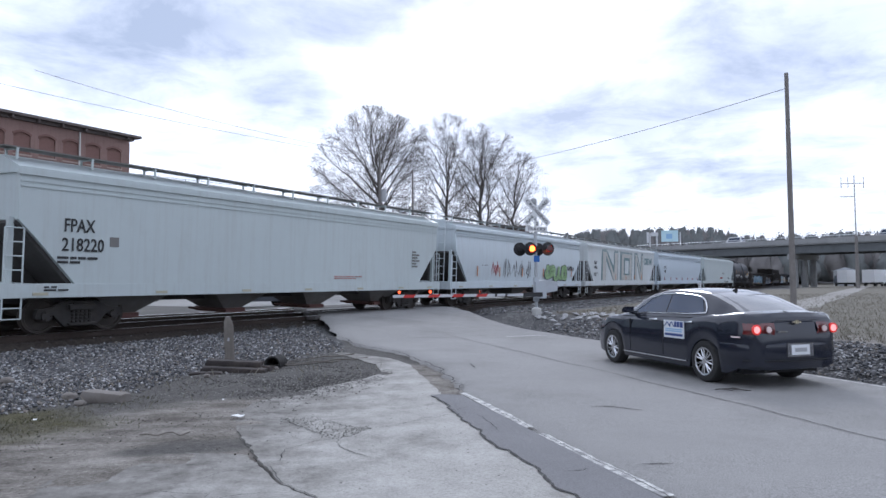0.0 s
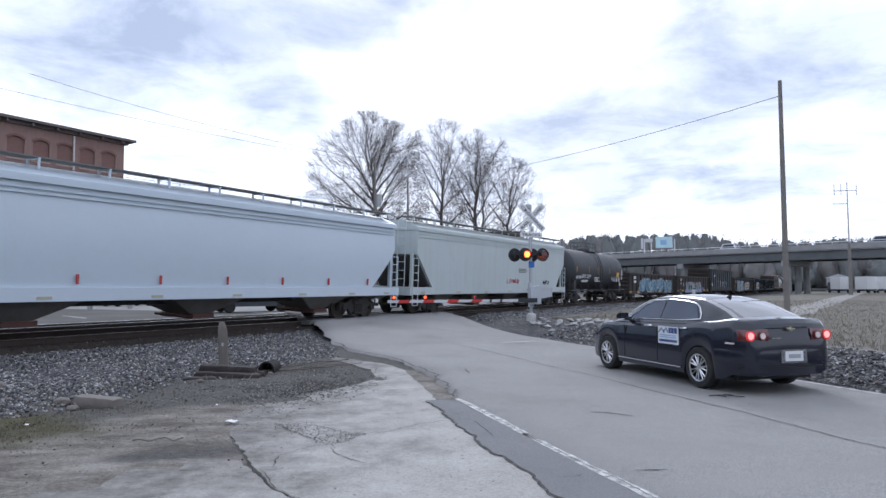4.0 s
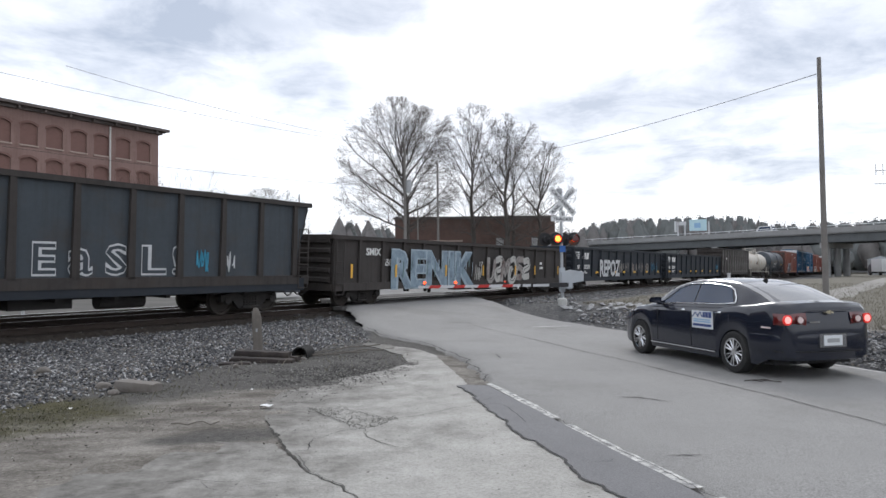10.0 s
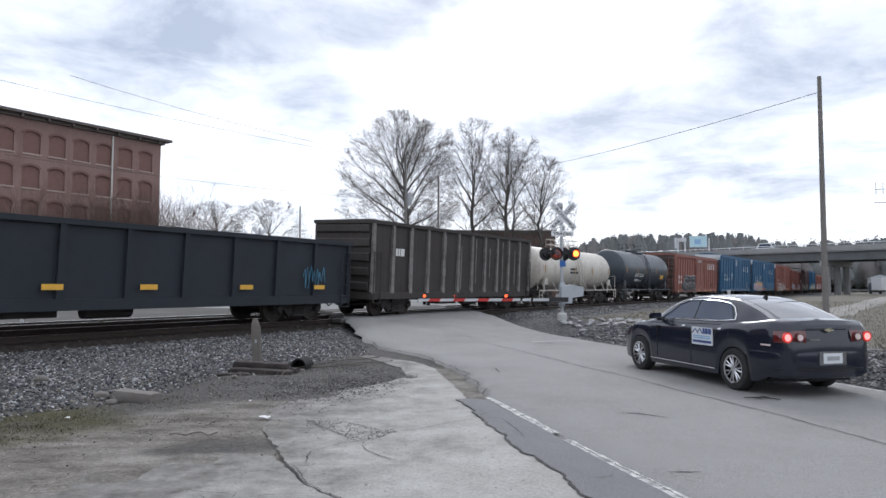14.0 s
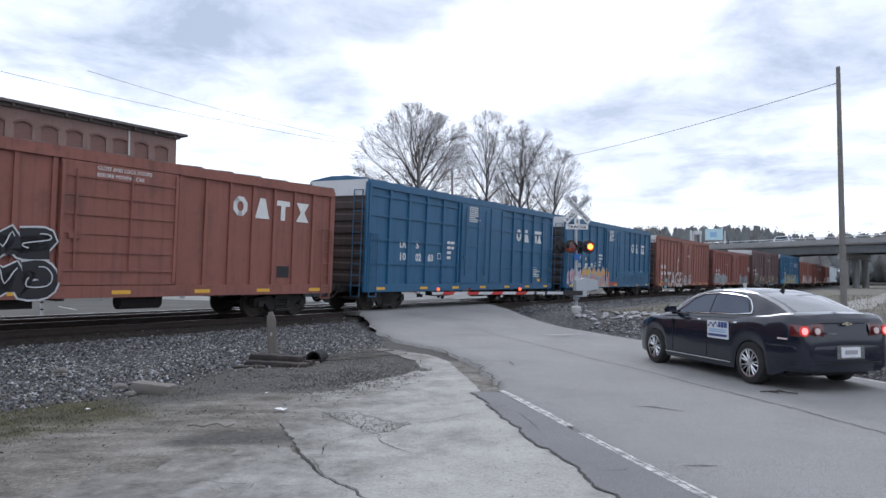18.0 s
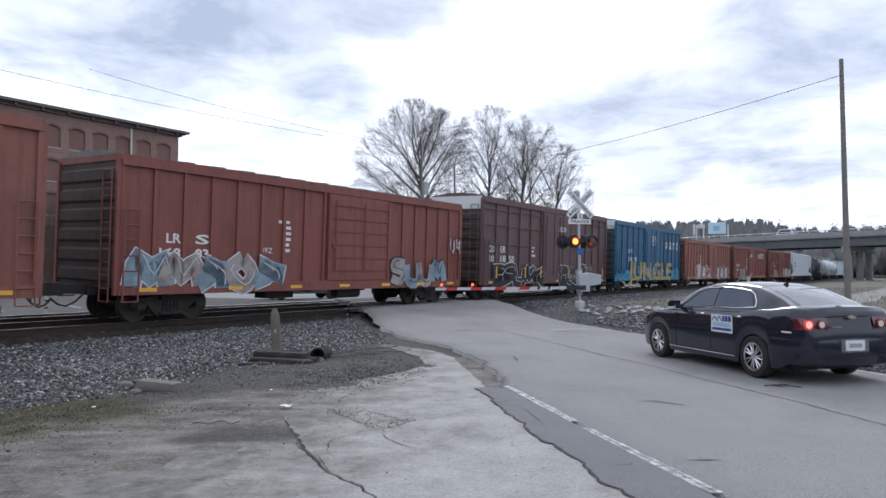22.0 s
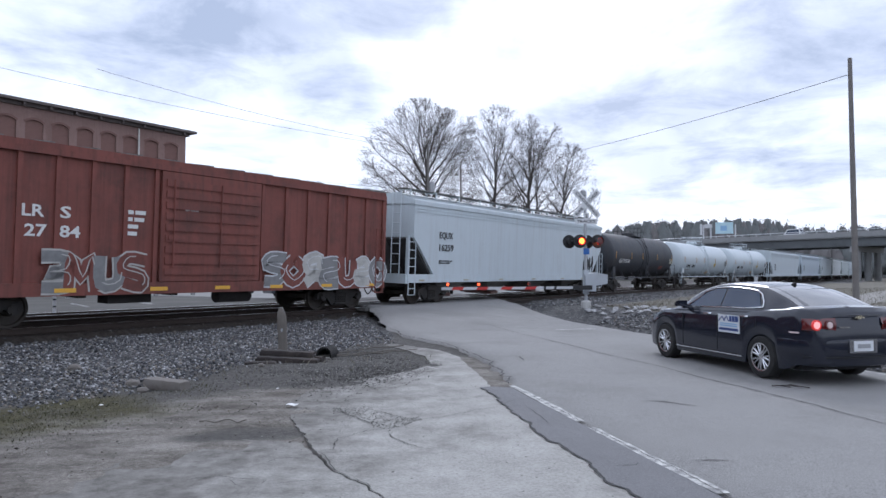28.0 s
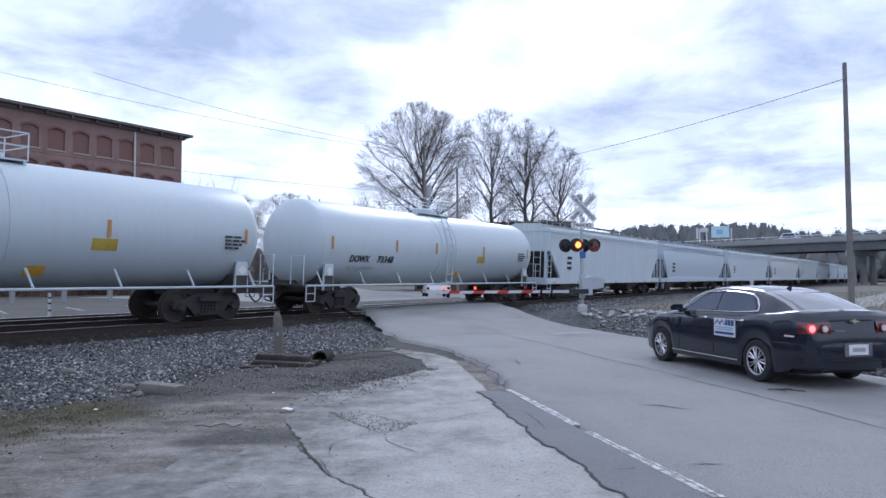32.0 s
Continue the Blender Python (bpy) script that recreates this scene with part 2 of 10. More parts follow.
def letters(name, text, size, mat, parent, m, width=None, bold=0.0, thick=0.004, label="", spacing=1.0):
    """Raised lettering in the built-in font; width squeezes or stretches it."""
    cu = bpy.data.curves.new(name, "FONT")
    cu.body, cu.size, cu.offset, cu.extrude, cu.resolution_u = text, size, bold, thick, 2
    cu.space_character = spacing
    tmp = bpy.data.objects.new(name, cu)
    me = bpy.data.meshes.new_from_object(tmp)
    bpy.data.objects.remove(tmp)
    bpy.data.curves.remove(cu)
    xs = [v.co.x for v in me.vertices] or [0, 1]
    if width:
        k = width / (max(xs) - min(xs))
        for v in me.vertices:
            v.co.x = (v.co.x - min(xs)) * k
    me.materials.clear()
    me.materials.append(mat)
    ob = new(name, me)
    ob.parent, ob.matrix_basis = parent, m
    return tagged(ob, label) if label else ob


# ---- materials ----
def mat(name, col, rough=0.6, metal=0.0, var=0.14, scale=1.5, grime=None, gamt=0.5, gscale=0.7, glow=0.5,
        streak=None, samt=0.5, bump=0.15, bscale=25.0, spec=0.5, coat=0.0, rand=0.0, world=False, bdist=0.01, speck=0.0):
    """A painted or raw surface: base colour with broad and fine variation, patches of grime, downward streaks and fine relief."""
    m = bpy.data.materials.new(name)
    m.use_nodes = True
    nt = m.node_tree
    N, L = nt.nodes, nt.links
    b = N["Principled BSDF"]
    b.inputs["Roughness"].default_value, b.inputs["Metallic"].default_value = rough, metal
    b.inputs["Specular IOR Level"].default_value = spec
    b.inputs["Coat Weight"].default_value = coat
    b.inputs["Coat Roughness"].default_value = 0.05
    if world:
        src = N.new("ShaderNodeNewGeometry").outputs["Position"]
    else:
        src = N.new("ShaderNodeTexCoord").outputs["Object"]

    def tex(sc, detail=5, rough_=0.6, vec=None):
        t = N.new("ShaderNodeTexNoise")
        t.inputs["Scale"].default_value, t.inputs["Detail"].default_value, t.inputs["Roughness"].default_value = sc, detail, rough_
        L.new(vec or src, t.inputs["Vector"])
        return t.outputs["Fac"]

    def ramp(fac, lo, hi):
        r = N.new("ShaderNodeMapRange")
        r.inputs["From Min"].default_value, r.inputs["From Max"].default_value = lo, hi
        L.new(fac, r.inputs["Value"])
        return r.outputs["Result"]

    def mix(fac, a, c):
        x = N.new("ShaderNodeMix")
        x.data_type = "RGBA"
        if isinstance(fac, float):
            x.inputs[0].default_value = fac
        else:
            L.new(fac, x.inputs[0])
        for s, v in ((x.inputs[6], a), (x.inputs[7], c)):
            if isinstance(v, tuple):
                s.default_value = (*v, 1)
            else:
                L.new(v, s)
        return x.outputs[2]

    dark = tuple(c * (1 - var) for c in col)
    lite = tuple(min(0.95, c * (1 + var)) for c in col)
    c0 = mix(ramp(tex(scale), 0.3, 0.7), dark, lite)
    c1 = mix(ramp(tex(scale * 14, 3), 0.25, 0.75), tuple(c * (1 - var * 0.6) for c in col), tuple(min(0.95, c * (1 + var * 0.6)) for c in col))
    c = mix(0.45, c0, c1)
    if speck:
        c = mix(ramp(tex(scale * 0 + 75, 3, 0.7), 0.32, 0.68), mix(speck, c, (0.03, 0.03, 0.03)), mix(speck, c, tuple(min(0.9, v * 1.9) for v in col)))
    if grime:
        g = ramp(tex(gscale, 8, 0.7), glow, glow + 0.22)
        k = N.new("ShaderNodeMath")
        k.operation = "MULTIPLY"
        L.new(g, k.inputs[0])
        k.inputs[1].default_value = gamt
        c = mix(k.outputs[0], c, grime)
    if streak:
        mp = N.new("ShaderNodeMapping")
        mp.inputs["Scale"].default_value = (5.0, 5.0, 0.25)
        L.new(src, mp.inputs["Vector"])
        g = ramp(tex(1.3, 6, 0.7, mp.outputs["Vector"]), 0.48, 0.75)
        k = N.new("ShaderNodeMath")
        k.operation = "MULTIPLY"
        L.new(g, k.inputs[0])
        k.inputs[1].default_value = samt
        c = mix(k.outputs[0], c, streak)
    if rand:
        oi = N.new("ShaderNodeObjectInfo")
        hs = N.new("ShaderNodeHueSaturation")
        r = N.new("ShaderNodeMapRange")
        r.inputs["To Min"].default_value, r.inputs["To Max"].default_value = 1 - rand, 1 + rand
        L.new(oi.outputs["Random"], r.inputs["Value"])
        L.new(r.outputs["Result"], hs.inputs["Value"])
        L.new(c, hs.inputs["Color"])
        c = hs.outputs["Color"]
    L.new(c, b.inputs["Base Color"])
    rr = N.new("ShaderNodeMapRange")
    rr.inputs["To Min"].default_value, rr.inputs["To Max"].default_value = max(0.03, rough - 0.1), min(1, rough + 0.12)
    L.new(tex(scale * 5, 4), rr.inputs["Value"])
    L.new(rr.outputs["Result"], b.inputs["Roughness"])
    if bump:
        bp = N.new("ShaderNodeBump")
        bp.inputs["Strength"].default_value, bp.inputs["Distance"].default_value = bump, bdist
        L.new(tex(bscale, 4), bp.inputs["Height"])
        L.new(bp.outputs["Normal"], b.inputs["Normal"])
    return m


def glowing(name, col, strength, base=(0.3, 0.02, 0.01)):
    m = bpy.data.materials.new(name)
    m.use_nodes = True
    b = m.node_tree.nodes["Principled BSDF"]
    b.inputs["Base Color"].default_value = (*base, 1)
    b.inputs["Emission Color"].default_value = (*col, 1)
    b.inputs["Emission Strength"].default_value = strength
    b.inputs["Roughness"].default_value = 0.25
    return m

RUST = mat("rail_rust", (0.042, 0.030, 0.024), 0.75, 0.2, 0.3, 3, bump=0.3, bscale=60)
RAILTOP = mat("rail_head_steel", (0.78, 0.78, 0.78), 0.34, 1.0, 0.05, 3, bump=0.0)
TIE = mat("creosoted_tie", (0.034, 0.028, 0.024), 0.9, 0, 0.35, 2.5, (0.075, 0.064, 0.054), 0.5, 1.5, bump=0.6, bscale=18, rand=0.3)
ASPHALT = mat("worn_asphalt", (0.245, 0.241, 0.234), 0.88, 0, 0.24, 0.4, (0.165, 0.161, 0.153), 0.7, 0.28, 0.5, bump=0.7, bscale=70, world=True, bdist=0.012, speck=0.45, spec=0.35)
OLD_ASPHALT = mat("old_dark_asphalt", (0.15, 0.15, 0.155), 0.9, 0, 0.16, 0.8, (0.25, 0.245, 0.23), 0.4, 0.6, 0.52, bump=0.6, bscale=70, world=True, speck=0.35)
FAR_CONCRETE = mat("pale_concrete_paving", (0.30, 0.298, 0.285), 0.95, 0, 0.12, 0.2, (0.2, 0.2, 0.185), 0.5, 0.3, bump=0.2, bscale=40, world=True, spec=0.15)
LOT_ASPHALT = mat("worn_lot_asphalt", (0.115, 0.112, 0.105), 0.97, 0, 0.2, 0.3, (0.19, 0.183, 0.17), 0.5, 0.4, 0.5, bump=0.3, bscale=40, world=True, spec=0.12)
PAINT_W = mat("worn_white_line", (0.60, 0.60, 0.57), 0.8, 0, 0.15, 3, (0.2, 0.2, 0.2), 1.0, 8.0, 0.38, bump=0.3, bscale=60, world=True)
TAR_AND_SHADE = mat("tar_crack_and_edge_shade", (0.035, 0.034, 0.034), 0.9, 0, 0.3, 5, bump=0.3, world=True)


def concrete_material():
    """Old concrete: pale mottled surface, pits, and a film of dirt that thickens towards the yard."""
    m = bpy.data.materials.new("worn_concrete")
    m.use_nodes = True
    nt = m.node_tree
    N, L = nt.nodes, nt.links
    b = N["Principled BSDF"]
    b.inputs["Roughness"].default_value = 0.93
    b.inputs["Specular IOR Level"].default_value = 0.25
    pos = N.new("ShaderNodeNewGeometry").outputs["Position"]

    def noise_(sc, detail=8, rough=0.65):
        t = N.new("ShaderNodeTexNoise")
        t.inputs["Scale"].default_value, t.inputs["Detail"].default_value, t.inputs["Roughness"].default_value = sc, detail, rough
        L.new(pos, t.inputs["Vector"])
        return t.outputs["Fac"]

    def ramp_(fac, stops):
        r_ = N.new("ShaderNodeValToRGB")
        e = r_.color_ramp.elements
        e[0].position, e[0].color = stops[0][0], (*stops[0][1], 1)
        e[1].position, e[1].color = stops[-1][0], (*stops[-1][1], 1)
        for p, c in stops[1:-1]:
            e.new(p).color = (*c, 1)
        L.new(fac, r_.inputs[0])
        return r_.outputs[0]

    def mix_(fac, a, c, mode="MIX"):
        x = N.new("ShaderNodeMix")
        x.data_type, x.blend_type = "RGBA", mode
        if isinstance(fac, float):
            x.inputs[0].default_value = fac
        else:
            L.new(fac, x.inputs[0])
        L.new(a, x.inputs[6])
        L.new(c, x.inputs[7])
        return x.outputs[2]

    base = ramp_(noise_(1.2, 10, 0.7), [(0.33, (0.23, 0.223, 0.207)), (0.46, (0.325, 0.318, 0.297)), (0.56, (0.36, 0.352, 0.33)), (0.7, (0.42, 0.412, 0.39))])
    grain = ramp_(noise_(40, 8, 0.8), [(0.32, (0.62, 0.62, 0.62)), (0.5, (1.0, 1.0, 1.0)), (0.68, (1.2, 1.2, 1.2))])
    c = mix_(1.0, base, grain, "MULTIPLY")
    vo = N.new("ShaderNodeTexVoronoi")
    vo.inputs["Scale"].default_value = 17.0
    L.new(pos, vo.inputs["Vector"])
    pick = N.new("ShaderNodeSeparateColor")
    L.new(vo.outputs["Color"], pick.inputs[0])
    wide = N.new("ShaderNodeMath")
    wide.operation = "MULTIPLY_ADD"
    L.new(pick.outputs[0], wide.inputs[0])
    wide.inputs[1].default_value = 0.75
    L.new(vo.outputs["Distance"], wide.inputs[2])
    pits = ramp_(wide.outputs[0], [(0.16, (0.22, 0.21, 0.2)), (0.26, (1, 1, 1))])
    c = mix_(1.0, c, pits, "MULTIPLY")
    dirt = ramp_(noise_(5, 10, 0.75), [(0.32, (0.09, 0.085, 0.077)), (0.5, (0.172, 0.165, 0.152)), (0.68, (0.25, 0.242, 0.226))])
    d = N.new("ShaderNodeVectorMath")
    d.operation = "DOT_PRODUCT"
    L.new(pos, d.inputs[0])
    d.inputs[1].default_value = (-(QX - 0.33 * RX), -(QY - 0.33 * RY), 0)
    k = N.new("ShaderNodeMath")
    k.operation = "ADD"
    L.new(d.outputs["Value"], k.inputs[0])
    k.inputs[1].default_value = -4.1
    w = N.new("ShaderNodeMath")
    w.operation = "MULTIPLY_ADD"
    L.new(noise_(1.7, 10, 0.7), w.inputs[0])
    w.inputs[1].default_value = 6.0
    L.new(k.outputs[0], w.inputs[2])
    mr = N.new("ShaderNodeMapRange")
    mr.inputs["From Min"].default_value, mr.inputs["From Max"].default_value = -0.2, 1.6
    L.new(w.outputs[0], mr.inputs["Value"])
    c = mix_(mr.outputs["Result"], c, dirt)
    L.new(c, b.inputs["Base Color"])
    bp = N.new("ShaderNodeBump")
    bp.inputs["Strength"].default_value, bp.inputs["Distance"].default_value = 0.6, 0.012
    L.new(noise_(40, 8, 0.7), bp.inputs["Height"])
    L.new(bp.outputs["Normal"], b.inputs["Normal"])
    return m


CONCRETE = concrete_material()


def ground_material():
    """Packed dirt, ballast, dry grass and moss on one sheet, told apart by where they lie."""
    m = bpy.data.materials.new("ground")
    m.use_nodes = True
    nt = m.node_tree
    N, L = nt.nodes, nt.links
    b = N["Principled BSDF"]
    b.inputs["Roughness"].default_value = 0.95
    b.inputs["Specular IOR Level"].default_value = 0.2
    pos = N.new("ShaderNodeNewGeometry").outputs["Position"]

    def noise_(sc, detail=6, rough=0.6):
        t = N.new("ShaderNodeTexNoise")
        t.inputs["Scale"].default_value, t.inputs["Detail"].default_value, t.inputs["Roughness"].default_value = sc, detail, rough
        L.new(pos, t.inputs["Vector"])
        return t.outputs["Fac"]

    def ramp_(fac, stops):
        r = N.new("ShaderNodeValToRGB")
        e = r.color_ramp.elements
        e[0].position, e[0].color = stops[0][0], (*stops[0][1], 1)
        e[1].position, e[1].color = stops[-1][0], (*stops[-1][1], 1)
        for p, c in stops[1:-1]:
            e.new(p).color = (*c, 1)
        L.new(fac, r.inputs[0])
        return r.outputs[0]

    def mix_(fac, a, c):
        x = N.new("ShaderNodeMix")
        x.data_type = "RGBA"
        L.new(fac, x.inputs[0])
        L.new(a, x.inputs[6])
        L.new(c, x.inputs[7])
        return x.outputs[2]

    def zone(name, soft=0.25, spread=0.5):
        at = N.new("ShaderNodeAttribute")
        at.attribute_name = name
        k = N.new("ShaderNodeMath")
        k.operation = "MULTIPLY_ADD"
        L.new(edge, k.inputs[0])
        k.inputs[1].default_value, k.inputs[2].default_value = spread * 2, -spread
        s = N.new("ShaderNodeMath")
        s.operation = "ADD"
        L.new(at.outputs["Fac"], s.inputs[0])
        L.new(k.outputs[0], s.inputs[1])
        r = N.new("ShaderNodeMapRange")
        r.inputs["From Min"].default_value, r.inputs["From Max"].default_value = 0.5 - soft, 0.5 + soft
        L.new(s.outputs[0], r.inputs["Value"])
        return r.outputs["Result"]

    edge = noise_(1.1, 8, 0.65)
    dirt = ramp_(noise_(1.3, 12, 0.72), [(0.33, (0.06, 0.055, 0.048)), (0.43, (0.125, 0.118, 0.106)), (0.50, (0.18, 0.173, 0.159)), (0.60, (0.235, 0.228, 0.213)), (0.75, (0.28, 0.272, 0.256))])
    fine = ramp_(noise_(26, 8, 0.8), [(0.34, (0.06, 0.057, 0.052)), (0.5, (0.19, 0.182, 0.17)), (0.66, (0.40, 0.39, 0.37))])
    half = N.new("ShaderNodeValue")
    half.outputs[0].default_value = 0.45
    dirt = mix_(half.outputs[0], dirt, fine)
    # Long drawn stains where wheels and water dragged the dust.
    mp = N.new("ShaderNodeMapping")
    mp.inputs["Rotation"].default_value = (0, 0, radians(-22))
    mp.inputs["Scale"].default_value = (0.8, 2.1, 1.0)
    L.new(pos, mp.inputs["Vector"])
    drag = N.new("ShaderNodeTexNoise")
    drag.inputs["Scale"].default_value, drag.inputs["Detail"].default_value, drag.inputs["Roughness"].default_value = 1.3, 5.0, 0.6
    L.new(mp.outputs["Vector"], drag.inputs["Vector"])
    stain = N.new("ShaderNodeMix")
    stain.data_type, stain.blend_type = "RGBA", "MULTIPLY"
    stain.inputs[0].default_value = 1.0
    L.new(dirt, stain.inputs[6])
    L.new(ramp_(drag.outputs["Fac"], [(0.34, (0.62, 0.585, 0.55)), (0.47, (0.95, 0.915, 0.88)), (0.62, (1.28, 1.245, 1.2))]), stain.inputs[7])
    dirt = stain.outputs[2]
    vo = N.new("ShaderNodeTexVoronoi")
    vo.inputs["Scale"].default_value = 19.0
    L.new(pos, vo.inputs["Vector"])
    hsv = N.new("ShaderNodeSeparateColor")
    L.new(vo.outputs["Color"], hsv.inputs[0])
    stone = ramp_(hsv.outputs[0], [(0.0, (0.03, 0.031, 0.034)), (0.45, (0.09, 0.092, 0.098)), (0.8, (0.18, 0.175, 0.17)), (1.0, (0.36, 0.36, 0.36))])
    # Shade between stones, painted: the colour darkens towards each cell's edge.
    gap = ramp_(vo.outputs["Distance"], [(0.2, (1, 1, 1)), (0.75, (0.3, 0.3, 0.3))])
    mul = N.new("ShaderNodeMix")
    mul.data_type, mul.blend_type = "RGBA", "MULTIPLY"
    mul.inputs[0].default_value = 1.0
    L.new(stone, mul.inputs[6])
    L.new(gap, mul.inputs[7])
    grass = ramp_(noise_(2.2, 9, 0.75), [(0.3, (0.07, 0.064, 0.045)), (0.5, (0.15, 0.14, 0.115)), (0.7, (0.22, 0.208, 0.178))])
    moss = ramp_(noise_(6, 8, 0.75), [(0.35, (0.05, 0.045, 0.03)), (0.55, (0.078, 0.073, 0.038)), (0.75, (0.15, 0.14, 0.112))])
    fines = ramp_(noise_(14, 8, 0.75), [(0.3, (0.05, 0.048, 0.045)), (0.55, (0.1, 0.096, 0.09)), (0.75, (0.165, 0.158, 0.148))])
    rusty = ramp_(noise_(9, 6, 0.7), [(0.3, (0.02, 0.017, 0.015)), (0.7, (0.06, 0.05, 0.042))])
    c = mix_(zone("fines"), dirt, fines)
    c = mix_(zone("moss", 0.3, 0.7), c, moss)
    c = mix_(zone("grass", 0.3), c, grass)
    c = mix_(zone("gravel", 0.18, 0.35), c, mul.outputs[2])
    c = mix_(zone("bed", 0.1, 0.1), c, rusty)
    L.new(c, b.inputs["Base Color"])
    bp = N.new("ShaderNodeBump")
    bp.inputs["Strength"].default_value, bp.inputs["Distance"].default_value = 0.9, 0.03
    L.new(noise_(16, 12, 0.75), bp.inputs["Height"])
    L.new(bp.outputs["Normal"], b.inputs["Normal"])
    return m


def spaced(lo, hi, near_lo, near_hi, step):
    """Coordinates that are close together in the near stretch and ever wider outside."""
    out = list(np.arange(near_lo, near_hi + 1e-6, step))
    for sign, edge, stop in ((1, near_hi, hi), (-1, near_lo, lo)):
        d, p = step, edge
        while sign * (stop - p) > 0:
            d *= 1.12
            p += sign * d
            out.append(p)
    return sorted(out)


def build_ground():
    xs, ys = spaced(-1500, 1500, -9, 6, 0.11), spaced(-400, 2600, 3, 17, 0.11)
    verts, faces = [], []
    zones = {k: [] for k in ("gravel", "grass", "moss", "fines", "bed")}
    for y in ys:
        for x in xs:
            a = near_side(x, y)
            q, r = road_qr(x, y)
            s = UX * x + UY * y
            z = ground_z(x, y)
            if abs(x) < 30 and -5 < y < 60 and a > 1.5:
                z += 0.02 * noise.noise((x * 0.5, y * 0.5, 0)) + 0.014 * noise.noise((x * 1.9, y * 1.9, 3)) + 0.010 * noise.noise((x * 5.3, y * 5.3, 6))
            verts.append((x, y, z))
            foot = 8.4 - 0.8 * smooth((s - 6) / 2) - 0.5 * smooth((s - 9) / 4) - 2.6 * smooth((s - 13) / 4)
            g = smooth((foot - a) / 1.0 + 0.5) if a > 1.3 else 0.0
            if q > 9.7:
                g = max(smooth((12.6 - q) / 1.0 + 0.5) if a > 6 else 0, smooth((6.5 - a) / 1.5 + 0.5) if a > 1.3 else 0)
            zones["gravel"].append(min(1, g))
            zones["grass"].append(smooth((q - 13.2) / 2) if a > 6.5 else (0.9 if a < -40 else 0.0))
            zones["moss"].append(0.78 * smooth((10.9 - a) / 0.9) * smooth((a - 8.3) / 0.6) * smooth((5.9 - s) / 1.2) if s > -3 else 0.6)
            zones["fines"].append(min(1.0, 0.95 * smooth(1.3 - ((q - 1.0) / 1.9) ** 2 - ((r - 12.2) / 2.6) ** 2) + 0.7 * smooth(1.2 - ((q + 0.2) / 1.2) ** 2 - ((r - 7.4 - 0.12 * q) / 0.42) ** 2) + 0.95 * smooth((10.9 - a) / 1.6) * smooth((s - 3.0) / 1.5)))
            zones["bed"].append(1.0 if abs(a) < 1.6 or -6 < a < -2.6 else (0.7 if -2.7 < a < 0 else 0.0))
    w = len(xs)
    for j in range(len(ys) - 1):
        for i in range(w - 1):
            faces.append((j * w + i, j * w + i + 1, (j + 1) * w + i + 1, (j + 1) * w + i))
    me = bpy.data.meshes.new("ground")
    me.from_pydata(verts, [], faces)
    for k, vals in zones.items():
        me.attributes.new(k, "FLOAT", "POINT").data.foreach_set("value", vals)
    me.materials.append(ground_material())
    me.shade_smooth()
    tagged(new("ground", me), "packed dirt, grey ballast and dry winter grass", "ground", kind="structure")


def jag(v, seed, amp=0.08):
    return amp * noise.noise((v * 1.3, seed, 0)) + amp * 0.6 * noise.noise((v * 5.1, seed, 2)) + amp * 0.3 * noise.noise((v * 17.0, seed, 5))


def left_edge(r):
    """The road's broken left edge."""
    if r < 9.5:
        e = 3.15
    else:
        e = 3.2 + 0.45 * smooth((r - 9.5) / 3) - 1.0 * smooth((r - 15.5) / 4)
    return e + (jag(r, 7, 0.16) if r > 9.5 else 0.0)


def build_road():
    g = Geo()
    rs = list(np.arange(-40, 26, 0.2)) + list(np.arange(26, 46, 0.35)) + list(np.arange(46, 170, 4))
    fr = [0, 0.02, 0.1, 0.25, 0.4, 0.55, 0.7, 0.85, 0.97, 1]
    top, rows = [], []
    for r in rs:
        e0, e1 = left_edge(r), 9.75 + jag(r, 3, 0.07)
        row = []
        for i, f in enumerate(fr):
            q = e0 + (e1 - e0) * f
            x, y = road(q, r)
            z = road_z(near_side(x, y)) + 0.02 * noise.noise((q * 0.4, r * 0.4, 1)) + 0.012
            row.append((x, y, z - (0.09 if i in (0, len(fr) - 1) else 0)))
        rows.append(row)
    g.grid(rows)
    tagged(g.part("road", ASPHALT, smooth_angle=40), "grey worn asphalt road with cracks", "road", kind="structure")
    # The cracked old strip outside the edge line.
    g = Geo()
    rows = []
    for r in np.arange(-20, 9.62, 0.06):
        e0 = 2.52 + 0.16 * smooth((r - 6.5) / 3) + jag(r, 11, 0.1)
        e1 = 3.14 + jag(r, 12, 0.01)
        row = []
        for f, dz in ((0, -0.07), (0.0, 0.028), (0.3, 0.03), (0.65, 0.018), (1, 0.002), (1, -0.07)):
            x, y = road(e0 + (e1 - e0) * f, r)
            row.append((x, y, 0.014 + dz))
        rows.append(row)
    g.grid(rows)
    tagged(g.part("pavement", OLD_ASPHALT), "strip of old dark broken asphalt along the road", "pavement", kind="structure")


